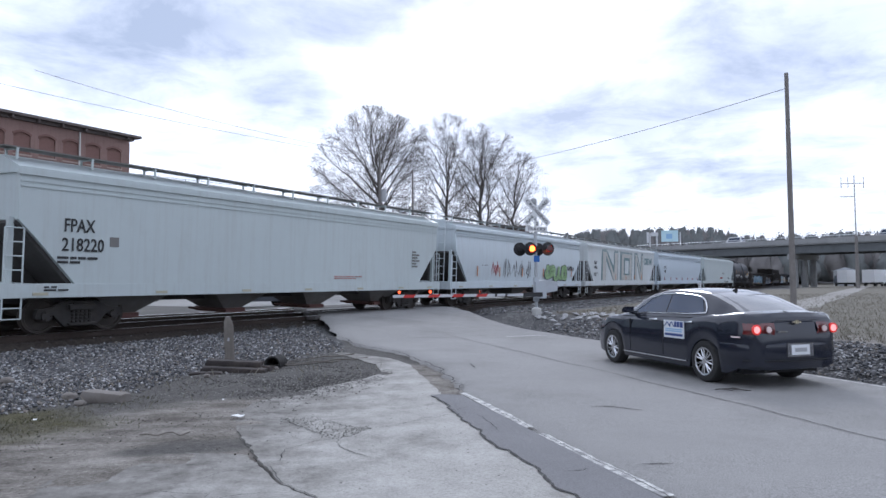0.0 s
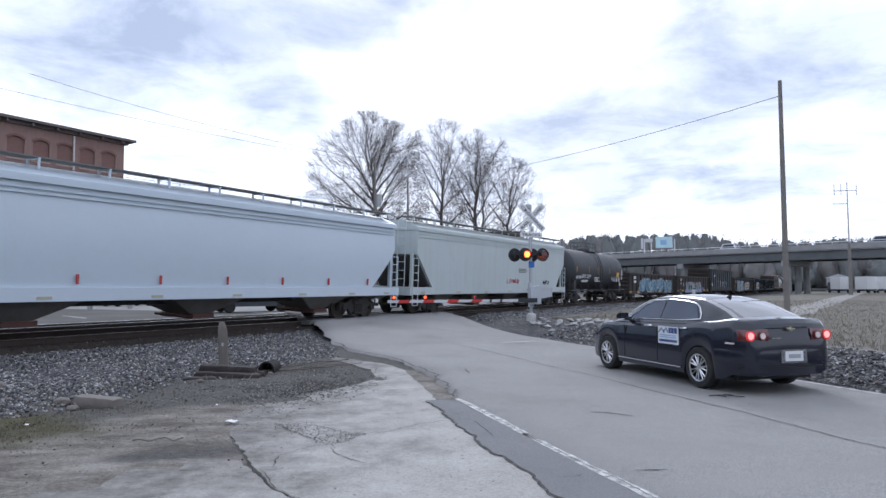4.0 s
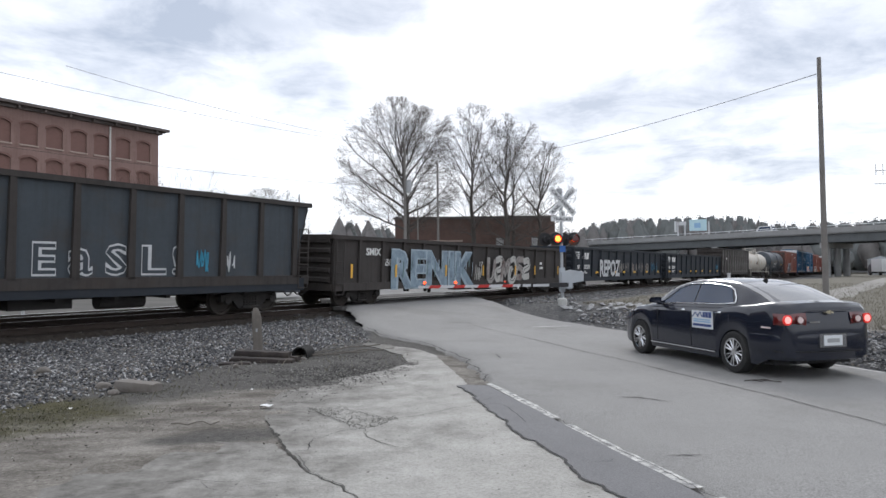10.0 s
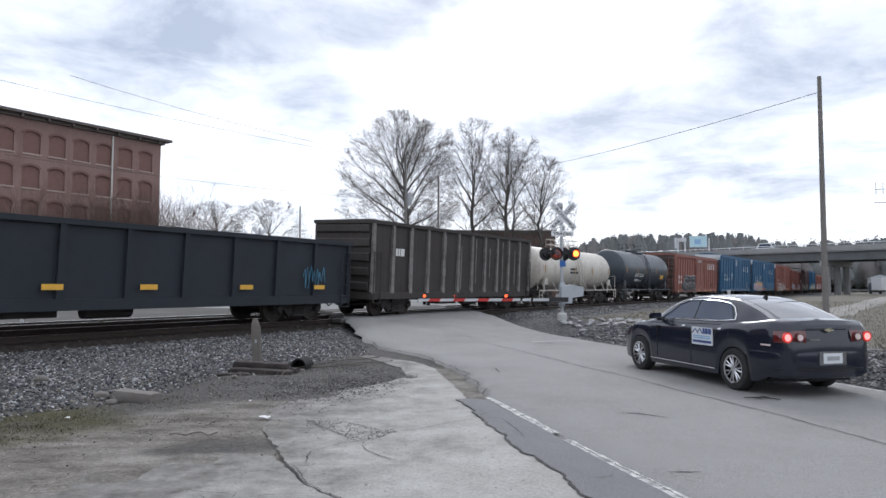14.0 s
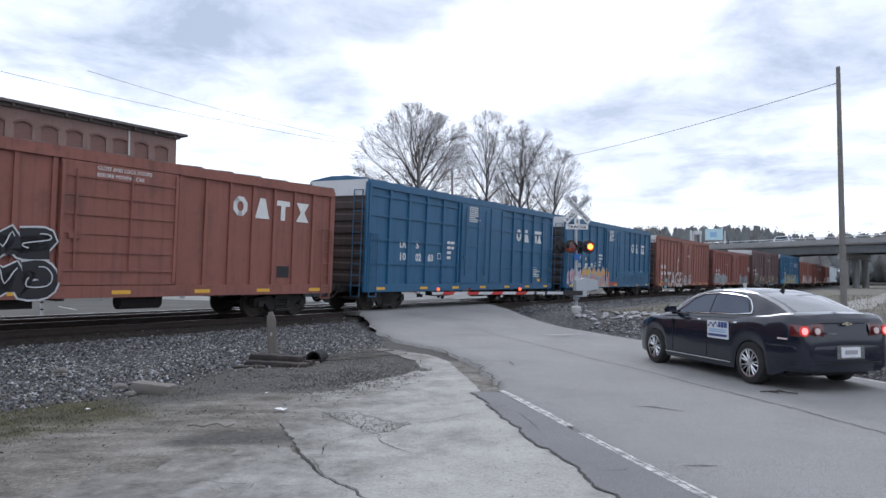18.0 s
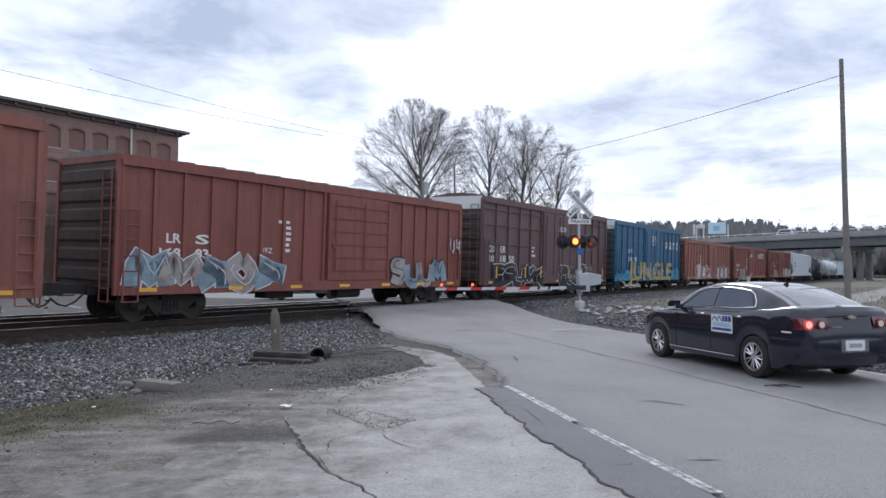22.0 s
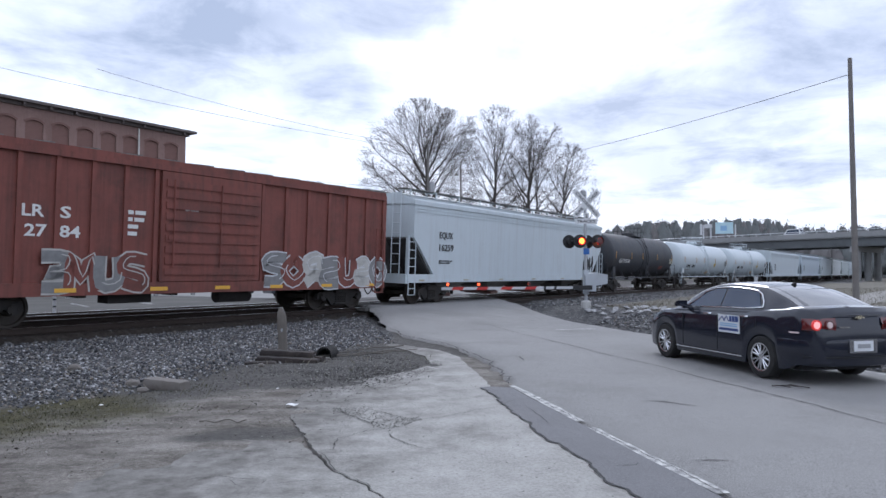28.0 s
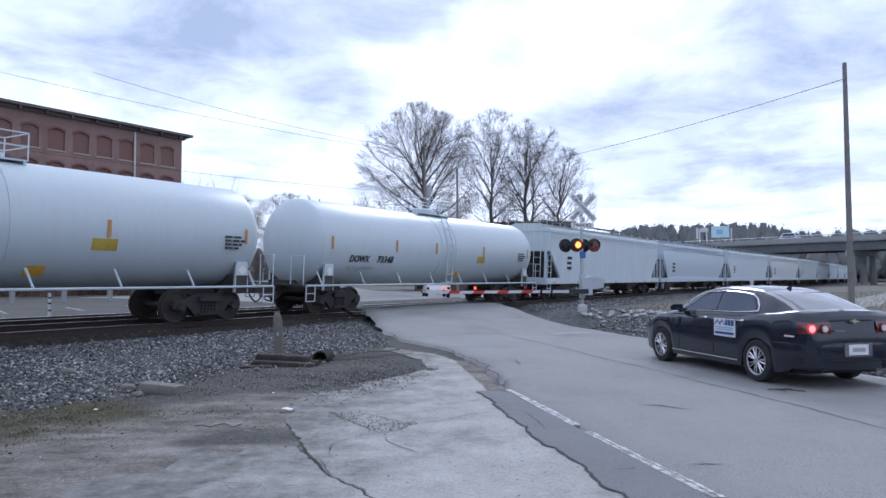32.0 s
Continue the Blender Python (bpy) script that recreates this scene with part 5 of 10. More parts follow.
def tanker(s0, s1, body, label, radius=1.5, cz=2.55, railing=True, rail_mat=None, band=True):
    car, L = new_car("tank_car", s0, s1, label, "railway tank car", "tank cars")
    h = L / 2 - 0.95
    rail_mat = rail_mat or body
    prof = [(-h, 0.02)]
    for k in range(1, 9):
        t = math.pi / 2 * k / 8
        prof.append((-h + 0.62 * (1 - math.cos(t)), radius * math.sin(t) ** 0.9))
    for k in range(1, 9):
        prof.append((-h + 0.62 + (2 * h - 1.24) * k / 8, radius))
    for k in range(1, 8):
        t = math.pi / 2 * (1 - k / 8)
        prof.append((h - 0.62 * (1 - math.cos(t)), radius * math.sin(t) ** 0.9))
    prof.append((h, 0.02))
    Geo().lathe(prof, 40, "x", (0, 0, cz)).part("shell", body, car, smooth_angle=50)
    if band:
        for x in (-0.55, 0.55):
            Geo().lathe([(x - 0.06, radius), (x - 0.06, radius + 0.018), (x + 0.06, radius + 0.018), (x + 0.06, radius)], 40, "x", (0, 0, cz)).part("jacket_band", body, car, smooth_angle=40)
    top = cz + radius
    d = Geo().lathe([(top - 0.1, 0.02), (top - 0.1, 0.45), (top + 0.2, 0.45), (top + 0.24, 0.4), (top + 0.26, 0.02)], 20, "z")
    d.tube((0.8, 0, top - 0.1), (0.8, 0, top + 0.18), 0.12, 10)
    d.part("manway", rail_mat, car, smooth_angle=40)
    p = Geo().box(-1.2, 1.2, -0.62, 0.62, top - 0.03, top + 0.01)
    for x in (-1.15, 1.15):
        p.box(x - 0.03, x + 0.03, -0.6, 0.6, top - 0.25, top - 0.03)
    p.part("platform", rail_mat, car)
    if railing:
        r = Geo()
        for z in (top + 0.32, top + 0.64):
            r.path([(-1.2, -0.62, z), (1.2, -0.62, z), (1.2, 0.62, z), (-1.2, 0.62, z), (-1.2, -0.62, z)], 0.018, 5)
        for x in (-1.2, -0.4, 0.4, 1.2):
            for y in (-0.62, 0.62):
                r.tube((x, y, top - 0.02), (x, y, top + 0.64), 0.018, 5)
        r.part("railing", rail_mat, car)
    # Curved ladder on the flank.
    for sg in (-1, 1):
        l = Geo()
        for x in (-0.2, 0.2):
            l.path([(x, sg * 1.02, top + 0.1), (x, sg * (radius * 0.86), cz + radius * 0.62), (x, sg * (radius + 0.07), cz), (x, sg * 1.52, 1.05)], 0.022, 5)
        for k in range(9):
            z = 1.1 + k * (top - 1.1) / 9
            dy = math.sqrt(max(0.2, (radius + 0.07) ** 2 - max(0, z - cz) ** 2))
            l.tube((-0.2, sg * max(1.0, dy), z), (0.2, sg * max(1.0, dy), z), 0.018, 5)
        l.part("ladder", rail_mat, car)
        s = Geo()
        s.tube((-h - 0.2, sg * 1.5, 1.02), (h + 0.2, sg * 1.5, 1.02), 0.035, 6)
        n = 7
        for k in range(n + 1):
            x = -h + 0.5 + (2 * h - 1.0) * k / n
            s.tube((x, sg * 1.5, 1.02), (x - 0.12, sg * 1.32, 1.5), 0.03, 5)
        s.part("handrail", rail_mat, car)
        for x in (-h + 0.9, h - 0.9):
            b = Geo().prism([(x - 0.25, 0.85), (x + 0.25, 0.85), (x + 0.2, 1.75), (x - 0.2, 1.75)], sg * 1.35 - 0.04, sg * 1.35 + 0.04)
            b.part("bolster_plate", body, car)
        ladder(car, -h - 0.05, sg * 1.5, 0.5, 1.02, 0.4, rail_mat, "x", 2, "stirrup")
        ladder(car, h + 0.05, sg * 1.5, 0.5, 1.02, 0.4, rail_mat, "x", 2, "stirrup")
    for sg in (-1, 1):
        Geo().box(min(sg * (h + 0.25), sg * (h - 2.6)), max(sg * (h + 0.25), sg * (h - 2.6)), -0.35, 0.35, 0.75, 1.15).part("draft_sill", BLACKISH, car)
        Geo().box(sg * (h - 0.9) - 0.2, sg * (h - 0.9) + 0.2, -1.4, 1.4, 0.85, 1.35).part("bolster", BLACKISH, car)
        Geo().box(sg * (h + 0.1) - 0.3, sg * (h + 0.1) + 0.25, -1.5, 1.5, 0.98, 1.05).part("end_platform", BLACKISH, car)
    Geo().tube((0, 0, cz - radius - 0.25), (0, 0, cz - radius + 0.1), 0.15, 10).part("outlet", BLACKISH, car)
    for sg in (-1, 1):
        e = Geo()
        e.path([(sg * (h + 0.3), -1.4, 1.05), (sg * (h + 0.3), -1.4, 2.0), (sg * (h + 0.3), -0.8, 2.0), (sg * (h + 0.3), -0.8, 1.05)], 0.022, 5)
        e.part("end_handrail", rail_mat, car)
    sr = radius + 0.004
    me = Geo().box(-0.045, 0.045, -0.012, 0.0, -0.22, 0.22).mesh("reflector", AMBER_TAPE)
    for x in (-h + 0.9, -h * 0.45, -h * 0.12, h * 0.35, h - 0.9):
        share(me, "reflector", car, pose(x, -sr - 0.006, cz, 0, 0, 0))
    return car, L, h


def box_car(s0, s1, body, label, eave=4.95, ribs=True, door=(-1.9, 1.9), door_slats=False, white_top=False, floor=0.95):
    car, L = new_car("boxcar", s0, s1, label, "railway boxcar", "boxcars")
    h = L / 2 - 0.95
    Y = 1.45
    Geo().box(-h, h, -Y, Y, floor, eave - 0.1).part("body", body, car)
    r = Geo()
    r.sweep([(-Y - 0.06, eave - 0.16), (-Y - 0.06, eave), (-0.4, eave + 0.13), (0.4, eave + 0.13), (Y + 0.06, eave), (Y + 0.06, eave - 0.16)], -h - 0.04, h + 0.04)
    r.part("roof", body, car)
    k = int(L / 1.15)
    rm = Geo().sweep([(-Y, eave + 0.01), (-Y, eave + 0.04), (-0.4, eave + 0.17), (0.4, eave + 0.17), (Y, eave + 0.04), (Y, eave + 0.01)], -0.045, 0.045).mesh("roof_rib", SILL_DIRTY_SHADED if not ribs else body)
    for i in range(k + 1):
        share(rm, "roof_rib", car, pose(-h + 2 * h * i / k, 0, 0))
    lo = floor - 0.18
    post = Geo().prism([(-0.055, lo), (0.055, lo), (0.055, eave - 0.16), (-0.055, eave - 0.16)], -0.085 if ribs else -0.06, 0.0).mesh("side_post", body)
    d0, d1 = door
    xs = []
    for a, b in ((-h + 0.06, d0 - 0.12), (d1 + 0.12, h - 0.06)):
        n = max(3, int(round((b - a) / (1.15 if ribs else 0.88))))
        xs.append([a + (b - a) * i / n for i in range(n + 1)])
    POSTS[car.name] = [x for group in xs for x in group]
    for group in xs:
        for x in group:
            share(post, "side_post", car, pose(x, -Y, 0))
            share(post, "side_post", car, pose(x, Y, 0, 0, 0, 180))
        if ribs:
            for z in (1.85, 2.75, 3.65, 4.4):
                for sg in (-1, 1):
                    Geo().box(group[0], group[-1], min(sg * Y, sg * (Y + 0.06)), max(sg * Y, sg * (Y + 0.06)), z - 0.035, z + 0.035).part("side_rib", body, car)
    for sg in (-1, 1):
        Geo().box(-h, h, min(sg * Y, sg * (Y + 0.1)), max(sg * Y, sg * (Y + 0.1)), lo, floor + 0.12).part("side_sill", body, car)
        Geo().box(-h, h, min(sg * Y, sg * (Y + 0.1)), max(sg * Y, sg * (Y + 0.1)), eave - 0.28, eave - 0.14).part("side_plate", body, car)
        y0, y1 = sorted((sg * (Y + 0.02), sg * (Y + 0.105)))
        dr = Geo().box(d0, d1, y0, y1, floor + 0.14, eave - 0.3).part("door", body, car)
        out = sg * (Y + 0.105)
        if door_slats:
            n = 9
            for i in range(n):
                z = floor + 0.4 + (eave - floor - 1.0) * i / (n - 1)
                Geo().box(d0 + 0.12, d1 - 0.12, min(out, out + sg * 0.035), max(out, out + sg * 0.035), z - 0.09, z + 0.09).part("door_rib", body, dr)
        else:
            for x in ((d0 + 0.05, (d0 + d1) / 2 - 0.4, (d0 + d1) / 2 + 0.75, d1 - 0.05) if ribs else (d0 + 0.05, d1 - 0.05)):
                Geo().box(x - 0.045, x + 0.045, min(out, out + sg * 0.04), max(out, out + sg * 0.04), floor + 0.2, eave - 0.35).part("door_post", body, dr)
            for z in ((1.85, 2.75, 3.65) if ribs else (1.45, 1.9, 2.35, 2.8, 3.25, 3.7)):
                Geo().box(d0, d1, min(out, out + sg * 0.035), max(out, out + sg * 0.035), z - 0.03, z + 0.03).part("door_rib", body, dr)
        l = Geo()
        l.tube((d0 + 0.35, out + sg * 0.05, floor + 0.5), (d0 + 0.35, out + sg * 0.05, eave - 0.5), 0.025, 6)
        l.tube(((d0 + d1) / 2 + 0.2, out + sg * 0.05, floor + 0.5), ((d0 + d1) / 2 + 0.2, out + sg * 0.05, eave - 0.5), 0.025, 6)
        l.box(d0 + 0.2, d0 + 0.5, min(out, out + sg * 0.06), max(out, out + sg * 0.06), 2.2, 2.32)
        l.part("lock_rod", body, dr)
    white = mat("whitewashed_end_top", (0.62, 0.63, 0.64), 0.6, 0, 0.08, 1.0, (0.35, 0.35, 0.34), 0.4, 1.0) if white_top else None
    for sg in (-1, 1):
        n = 7 if ribs else 6
        hi = eave - 0.1 - (0.5 if white_top else 0)
        for i in range(n):
            z0 = floor + 0.1 + (hi - floor - 0.2) * i / n
            z1 = z0 + (hi - floor - 0.2) / n * 0.8
            pr = [(sg * h, z0), (sg * (h + 0.07), z0 + 0.08), (sg * (h + 0.07), z1 - 0.08), (sg * h, z1)]
            Geo().prism(pr, -Y + 0.08, Y - 0.08).part("end_rib", SOOTY, car)
        Geo().box(min(sg * h, sg * (h + 0.012)), max(sg * h, sg * (h + 0.012)), -Y + 0.05, Y - 0.05, floor + 0.02, hi).part("end_panel", SOOTY, car, "grimy dark end wall")
        for y in (-Y, Y):
            Geo().box(min(sg * h, sg * (h + 0.1)), max(sg * h, sg * (h + 0.1)), y - 0.05, y + 0.05, lo, eave - 0.1).part("corner_post", body, car)
        if white_top:
            Geo().box(min(sg * h, sg * (h + 0.06)), max(sg * h, sg * (h + 0.06)), -Y, Y, hi, eave).part("end_top", white, car, "white upper end panel")
        ladder(car, sg * (h - 0.3), -Y - 0.12, floor - 0.35, floor + 2.0, 0.42, body, "x", 6)
        ladder(car, sg * (h + 0.14), -Y + 0.35, floor - 0.35, eave - 0.4, 0.42, body, "y", 10)
        ladder(car, sg * (h - 0.3), Y + 0.12, floor - 0.35, floor + 2.0, 0.42, body, "x", 6)
    u = Geo().box(-h - 0.1, h + 0.1, -0.3, 0.3, 0.72, floor + 0.02)
    for x in (-3.5, -1.0, 1.6, 3.6):
        u.box(x - 0.1, x + 0.1, -1.35, 1.35, 0.7, floor + 0.02)
    u.box(-2.6, -1.4, -0.9, -0.4, 0.5, 0.8).tube((0.8, -0.7, 0.6), (2.0, -0.7, 0.6), 0.2, 10)
    u.part("underframe", BLACKISH, car)
    reflectors(car, [-h + 0.8, -h + 3.6, -h + 6.0, 0.4, h - 5.2, h - 3.0, h - 0.8], -Y - 0.103, floor - 0.05, (0.5, 0.1))
    return car, L, h


def gondola(s0, s1, body, label, top=2.48, floor=0.85, posts=12, chord=None, taper=0.0, post_mat=None, panel=None):
    """Open steel car: thick walls with posts, a top chord, ribbed ends and a floor."""
    car, L = new_car("gondola_car", s0, s1, label, "railway gondola car", "gondola cars")
    h = L / 2 - 0.62
    Y = 1.42
    for sg in (-1, 1):
        y0, y1 = sorted((sg * Y, sg * (Y - 0.06)))
        Geo().prism([(-h + taper, floor), (h - taper, floor), (h, top), (-h, top)], y0, y1).part("side_wall", panel or body, car)
        y0, y1 = sorted((sg * (Y - 0.08), sg * (Y + 0.11)))
        Geo().box(-h, h, y0, y1, top - 0.1, top + 0.04).part("top_chord", chord or body, car)
        y0, y1 = sorted((sg * (Y - 0.02), sg * (Y + 0.1)))
        Geo().box(-h + taper * 0.8, h - taper * 0.8, y0, y1, floor - 0.22, floor + 0.06).part("side_sill", body, car)
    Geo().box(-h + taper, h - taper, -Y, Y, floor - 0.02, floor + 0.06).part("floor_plate", body, car)
    pm = Geo().prism([(-0.1, floor), (0.1, floor), (0.07, top - 0.1), (-0.07, top - 0.1)], -0.1, 0.0).mesh("side_post", post_mat or body)
    POSTS[car.name] = [-h + taper + 0.1 + (2 * (h - taper) - 0.2) * i / posts for i in range(posts + 1)]
    for i in range(posts + 1):
        x = -h + taper + 0.1 + (2 * (h - taper) - 0.2) * i / posts
        share(pm, "side_post", car, pose(x, -Y, 0))
        share(pm, "side_post", car, pose(x, Y, 0, 0, 0, 180))
    for sg in (-1, 1):
        e = Geo()
        e.prism([(sg * (h - taper), floor), (sg * (h - taper - 0.07), floor), (sg * (h - 0.07), top), (sg * h, top)], -Y, Y)
        n = 5
        for i in range(n):
            f0, f1 = (i + 0.15) / n, (i + 0.8) / n
            xa, xb = h - taper + taper * f0, h - taper + taper * f1
            za, zb = floor + (top - floor) * f0, floor + (top - floor) * f1
            Geo().prism([(sg * xa, za), (sg * (xa + 0.09), za + 0.06), (sg * (xb + 0.09), zb - 0.06), (sg * xb, zb)], -Y + 0.06, Y - 0.06).part("end_rib", body, car)
        e.part("end_wall", body, car)
        Geo().box(min(sg * (h - 0.1), sg * (h + 0.08)), max(sg * (h - 0.1), sg * (h + 0.08)), -Y - 0.1, Y + 0.1, top - 0.1, top + 0.05).part("end_chord", chord or body, car)
        f = Geo().box(min(sg * (h - 0.3), sg * (h + 0.05)), max(sg * (h - 0.3), sg * (h + 0.05)), -Y - 0.05, Y + 0.05, floor - 0.22, floor + 0.04)
        f.part("end_sill", body, car)
        ladder(car, sg * (h - 0.3), -Y - 0.13, floor - 0.35, min(top, floor + 1.6), 0.42, body, "x", 5)
        ladder(car, sg * (h - 0.3), Y + 0.13, floor - 0.35, min(top, floor + 1.6), 0.42, body, "x", 5)
    u = Geo().box(-h, h, -0.35, 0.35, 0.6, floor)
    for x in np.arange(-h + 4.6, h - 4.5, 1.5):
        u.prism([(x - 0.06, 0.62), (x + 0.06, 0.62), (x + 0.06, floor), (x - 0.06, floor)], -1.35, 1.35)
    u.box(-1.2, 0.3, -0.85, -0.4, 0.42, 0.75).tube((1.0, -0.7, 0.55), (2.3, -0.7, 0.55), 0.2, 10)
    u.part("underframe", BLACKISH, car)
    return car, L, h


def brand_blocks(car, x0, x1, z0, z1, n, m_, y):
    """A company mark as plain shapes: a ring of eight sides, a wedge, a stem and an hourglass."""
    w = (x1 - x0) / n
    zm = (z0 + z1) / 2
    for i in range(n):
        k = min(0.56, w - 0.26)
        a = clear(car, x0 + w * i + (w - k) / 2, k)
        b = a + k
        c = (a + b) / 2
        g = Geo()
        if i == 0:
            for lo, hi in ((0, 3), (2, 6), (5, 8)):
                ring = [(c + k / 2 * math.cos(math.pi * t / 4 + 0.39), zm + (z1 - z0) / 2 * math.sin(math.pi * t / 4 + 0.39)) for t in range(lo, hi + 1)]
                g.prism(ring + [(c + (x - c) * 0.45, zm + (z - zm) * 0.5) for x, z in reversed(ring)], y - 0.012, y)
        elif i == 1:
            g.prism([(a, z0), (b, z0), (c + 0.1, z1), (c - 0.1, z1)], y - 0.012, y)
        elif i == 2:
            g.prism([(c - 0.09, z0), (c + 0.09, z0), (c + 0.09, z1 - 0.16), (b, z1 - 0.16), (b, z1), (a, z1), (a, z1 - 0.16), (c - 0.09, z1 - 0.16)], y - 0.012, y)
        else:
            g.prism([(a, z0), (b, z0), (c + 0.08, zm), (b, z1), (a, z1), (c - 0.08, zm)], y - 0.012, y)
        g.part("brand_block", m_, car)


def mark_round(car, text, x, z, size, m_, width=None, bold=0.0, radius=1.5, cz=2.55):
    """Lettering that lies on a tank's flank."""
    t = math.asin(min(0.95, (cz - (z + size * 0.35)) / radius))
    y, zz = -(radius + 0.02) * math.cos(t), cz - (radius + 0.02) * math.sin(t)
    m = pose(x, y, zz, 90 + math.degrees(t), 0, 0) @ pose(0, -size * 0.35, 0)
    return letters("lettering", text, size, m_, car, m, width, bold, 0.006)


def patch_round(car, name, x0, x1, z0, z1, m_, radius=1.5, cz=2.55):
    """A placard or stain of paint bent round a tank's flank."""
    rows = []
    for k in range(7):
        z = z0 + (z1 - z0) * k / 6
        y = -math.sqrt(max(0.01, (radius + 0.008) ** 2 - (z - cz) ** 2))
        rows.append([(x0, y, z), (x1, y, z)])
    return Geo().grid(rows).part(name, m_, car)


def diamond(car, x, z, y, m_=None):
    Geo().prism([(x, z - 0.16), (x + 0.16, z), (x, z + 0.16), (x - 0.16, z)], y - 0.015, y).part("placard", m_ or WHITE_P, car)


def word(car, text, x, y, z, size, width, fill, line, bold=0.05, label="", extra=None):
    """A painted word: letters on a wider outline of the same letters."""
    o = letters("graffiti_outline", text, size, line, car, pose(x, y - 0.003, z, 90, 0, 0), width, bold, 0.003, label)
    letters("graffiti_fill", text, size, fill, o, pose(0, 0, 0.008), width, bold * 0.5, 0.003)
    return o


def build_train():
    g = (7.6, 27.85, 47.4, 67.9, 88.2, 108.6, 123.45, 141.35, 159.0, 176.1, 198.4, 219.7, 241.8, 256.9, 271.4, 286.0,
         303.9, 321.7, 339.6, 357.5, 375.2, 392.85, 410.1, 428.0, 445.8, 462.9, 484.2, 500.3, 517.9, 536.0, 556.9, 578.0)
    # Leading covered hoppers.
    car, L, h = hopper(g[0], g[1], HOP_A, "pale grey steel covered hopper car with black markings", chutes=4)
    mark(car, "FPAX", -8.15, -1.52, 2.53, 0.46, BLACK_P, 0.78, 0.004)
    mark(car, "218220", -8.2, -1.52, 2.06, 0.46, BLACK_P, 1.08, 0.004)
    stencils(car, -8.3, -1.512, 1.92, 2, BLACK_P, 0.95, 0.06, 1)
    stencils(car, 7.2, -1.512, 2.6, 6, SILL_DIRTY_SHADED, 0.4, 0.07, 2)
    Geo().box(-6.95, -6.7, -1.51, -1.5, 2.2, 2.45).part("stencil", SILL_DIRTY_SHADED, car)
    stencils(car, 2.0, -1.512, 1.5, 2, paint("pale_red_print", (0.4, 0.2, 0.18)), 1.9, 0.04, 3)
    stencils(car, -8.6, -1.54, 1.2, 2, BLACK_P, 0.5, 0.04, 4)
    car, L, h = hopper(g[1], g[2], HOP_B, "white steel covered hopper car with green graffiti", rounded=True)
    mark(car, "ELTX", -6.1, -1.5, 2.5, 0.42, BLACK_P, 0.85)
    mark(car, "3131", -6.1, -1.5, 2.1, 0.42, BLACK_P, 0.7)
    spray(car, 2.6, 6.2, -1.53, 1.35, 2.35, 5, [SP_GREEN], SP_BLACK, 11, 0.12, label="pale green spray-painted letters with black outlines")
    scrawl(car, 6.4, 7.6, -1.53, 1.9, 2.3, 4, SP_BLACK, 12)
    scrawl(car, -5.0, -4.2, -1.53, 1.6, 2.3, 2, SP_RED, 13)
    scrawl(car, -3.6, 0.8, -1.53, 1.5, 2.5, 7, SP_GREY, 14, 0.012)
    for x in (-6.6, -4.0, -1.0, 2.2, 7.2):
        Geo().box(x - 0.04, x + 0.04, -1.54, -1.53, 1.55, 2.05).part("reflector", SP_ORANGE, car)
    car, L, h = hopper(g[2], g[3], HOP_C, "cream-white covered hopper car with giant grey letters")
    mark(car, "CGLX", -7.9, -1.52, 2.55, 0.34, BLACK_P, 0.65)
    mark(car, "10456", -7.9, -1.52, 2.2, 0.34, BLACK_P, 0.7)
    stencils(car, -7.9, -1.512, 1.9, 3, BLACK_P, 0.9, 0.05, 5)
    def block_n(x0, x1, z0, z1):
        """A tall block N: teal edge, pale fill."""
        a = (x1 - x0) * 0.27
        shape = [(x0, z0), (x0 + a, z0), (x0 + a + 0.05, z0 + 1.5), (x1 - a - 0.1, z0), (x1, z0), (x1 - 0.05, z1), (x1 - a, z1), (x1 - a - 0.05, z1 - 1.3), (x0 + a + 0.12, z1), (x0 + 0.05, z1)]
        o = Geo().prism(shape, -1.508, -1.5).part("graffiti_letter", SP_TEAL, car, "giant beige block letter with teal edges")
        k = 0.16
        fill = [(x0 + 0.30, z0 + 0.02), (x0 + a - 0.06, z0 + 0.02), (x0 + a - 0.02, z0 + 1.95), (x1 - a - 0.02, z0 + 0.02), (x1 - k, z0 + 0.02), (x1 - k - 0.05, z1 - k), (x1 - a + 0.22, z1 - k), (x1 - a + 0.14, z1 - 1.9), (x0 + a + 0.02, z1 - k), (x0 + 0.33, z1 - k)]
        Geo().prism(fill, -1.516, -1.506).part("graffiti_fill", SP_BEIGE, o)

    block_n(-6.2, -1.95, 1.34, 3.72)
    block_n(2.7, 5.6, 1.34, 3.72)
    o = Geo().box(-1.4, 2.05, -1.508, -1.5, 1.34, 3.70).part("graffiti_letter", SP_TEAL, car, "giant square block letter with teal edges")
    Geo().box(-1.0, 1.9, -1.514, -1.506, 1.36, 3.56).part("graffiti_fill", SP_BEIGE, o)
    Geo().box(-0.38, 1.23, -1.520, -1.512, 1.76, 3.22).part("graffiti_ring", SP_TEAL, o)
    Geo().box(-0.08, 0.94, -1.526, -1.518, 1.88, 2.98).part("graffiti_centre", HOP_C, o)
    letters("graffiti_word", "CREW!", 0.85, SP_TEAL, car, pose(5.8, -1.51, 2.75, 90, 0, 0), 2.75, 0.03, 0.004)
    for x in (-2.6, 0.2, 2.8, 5.0):
        Geo().box(x - 0.04, x + 0.04, -1.54, -1.53, 1.4, 1.8).part("reflector", SP_ORANGE, car)
    car, L, h = hopper(g[3], g[4], HOP_D, "glossy blue-white covered hopper car", rounded=True, eave=3.9)
    mark(car, "PSPX", -7.2, -1.52, 2.5, 0.36, BLACK_P, 0.7)
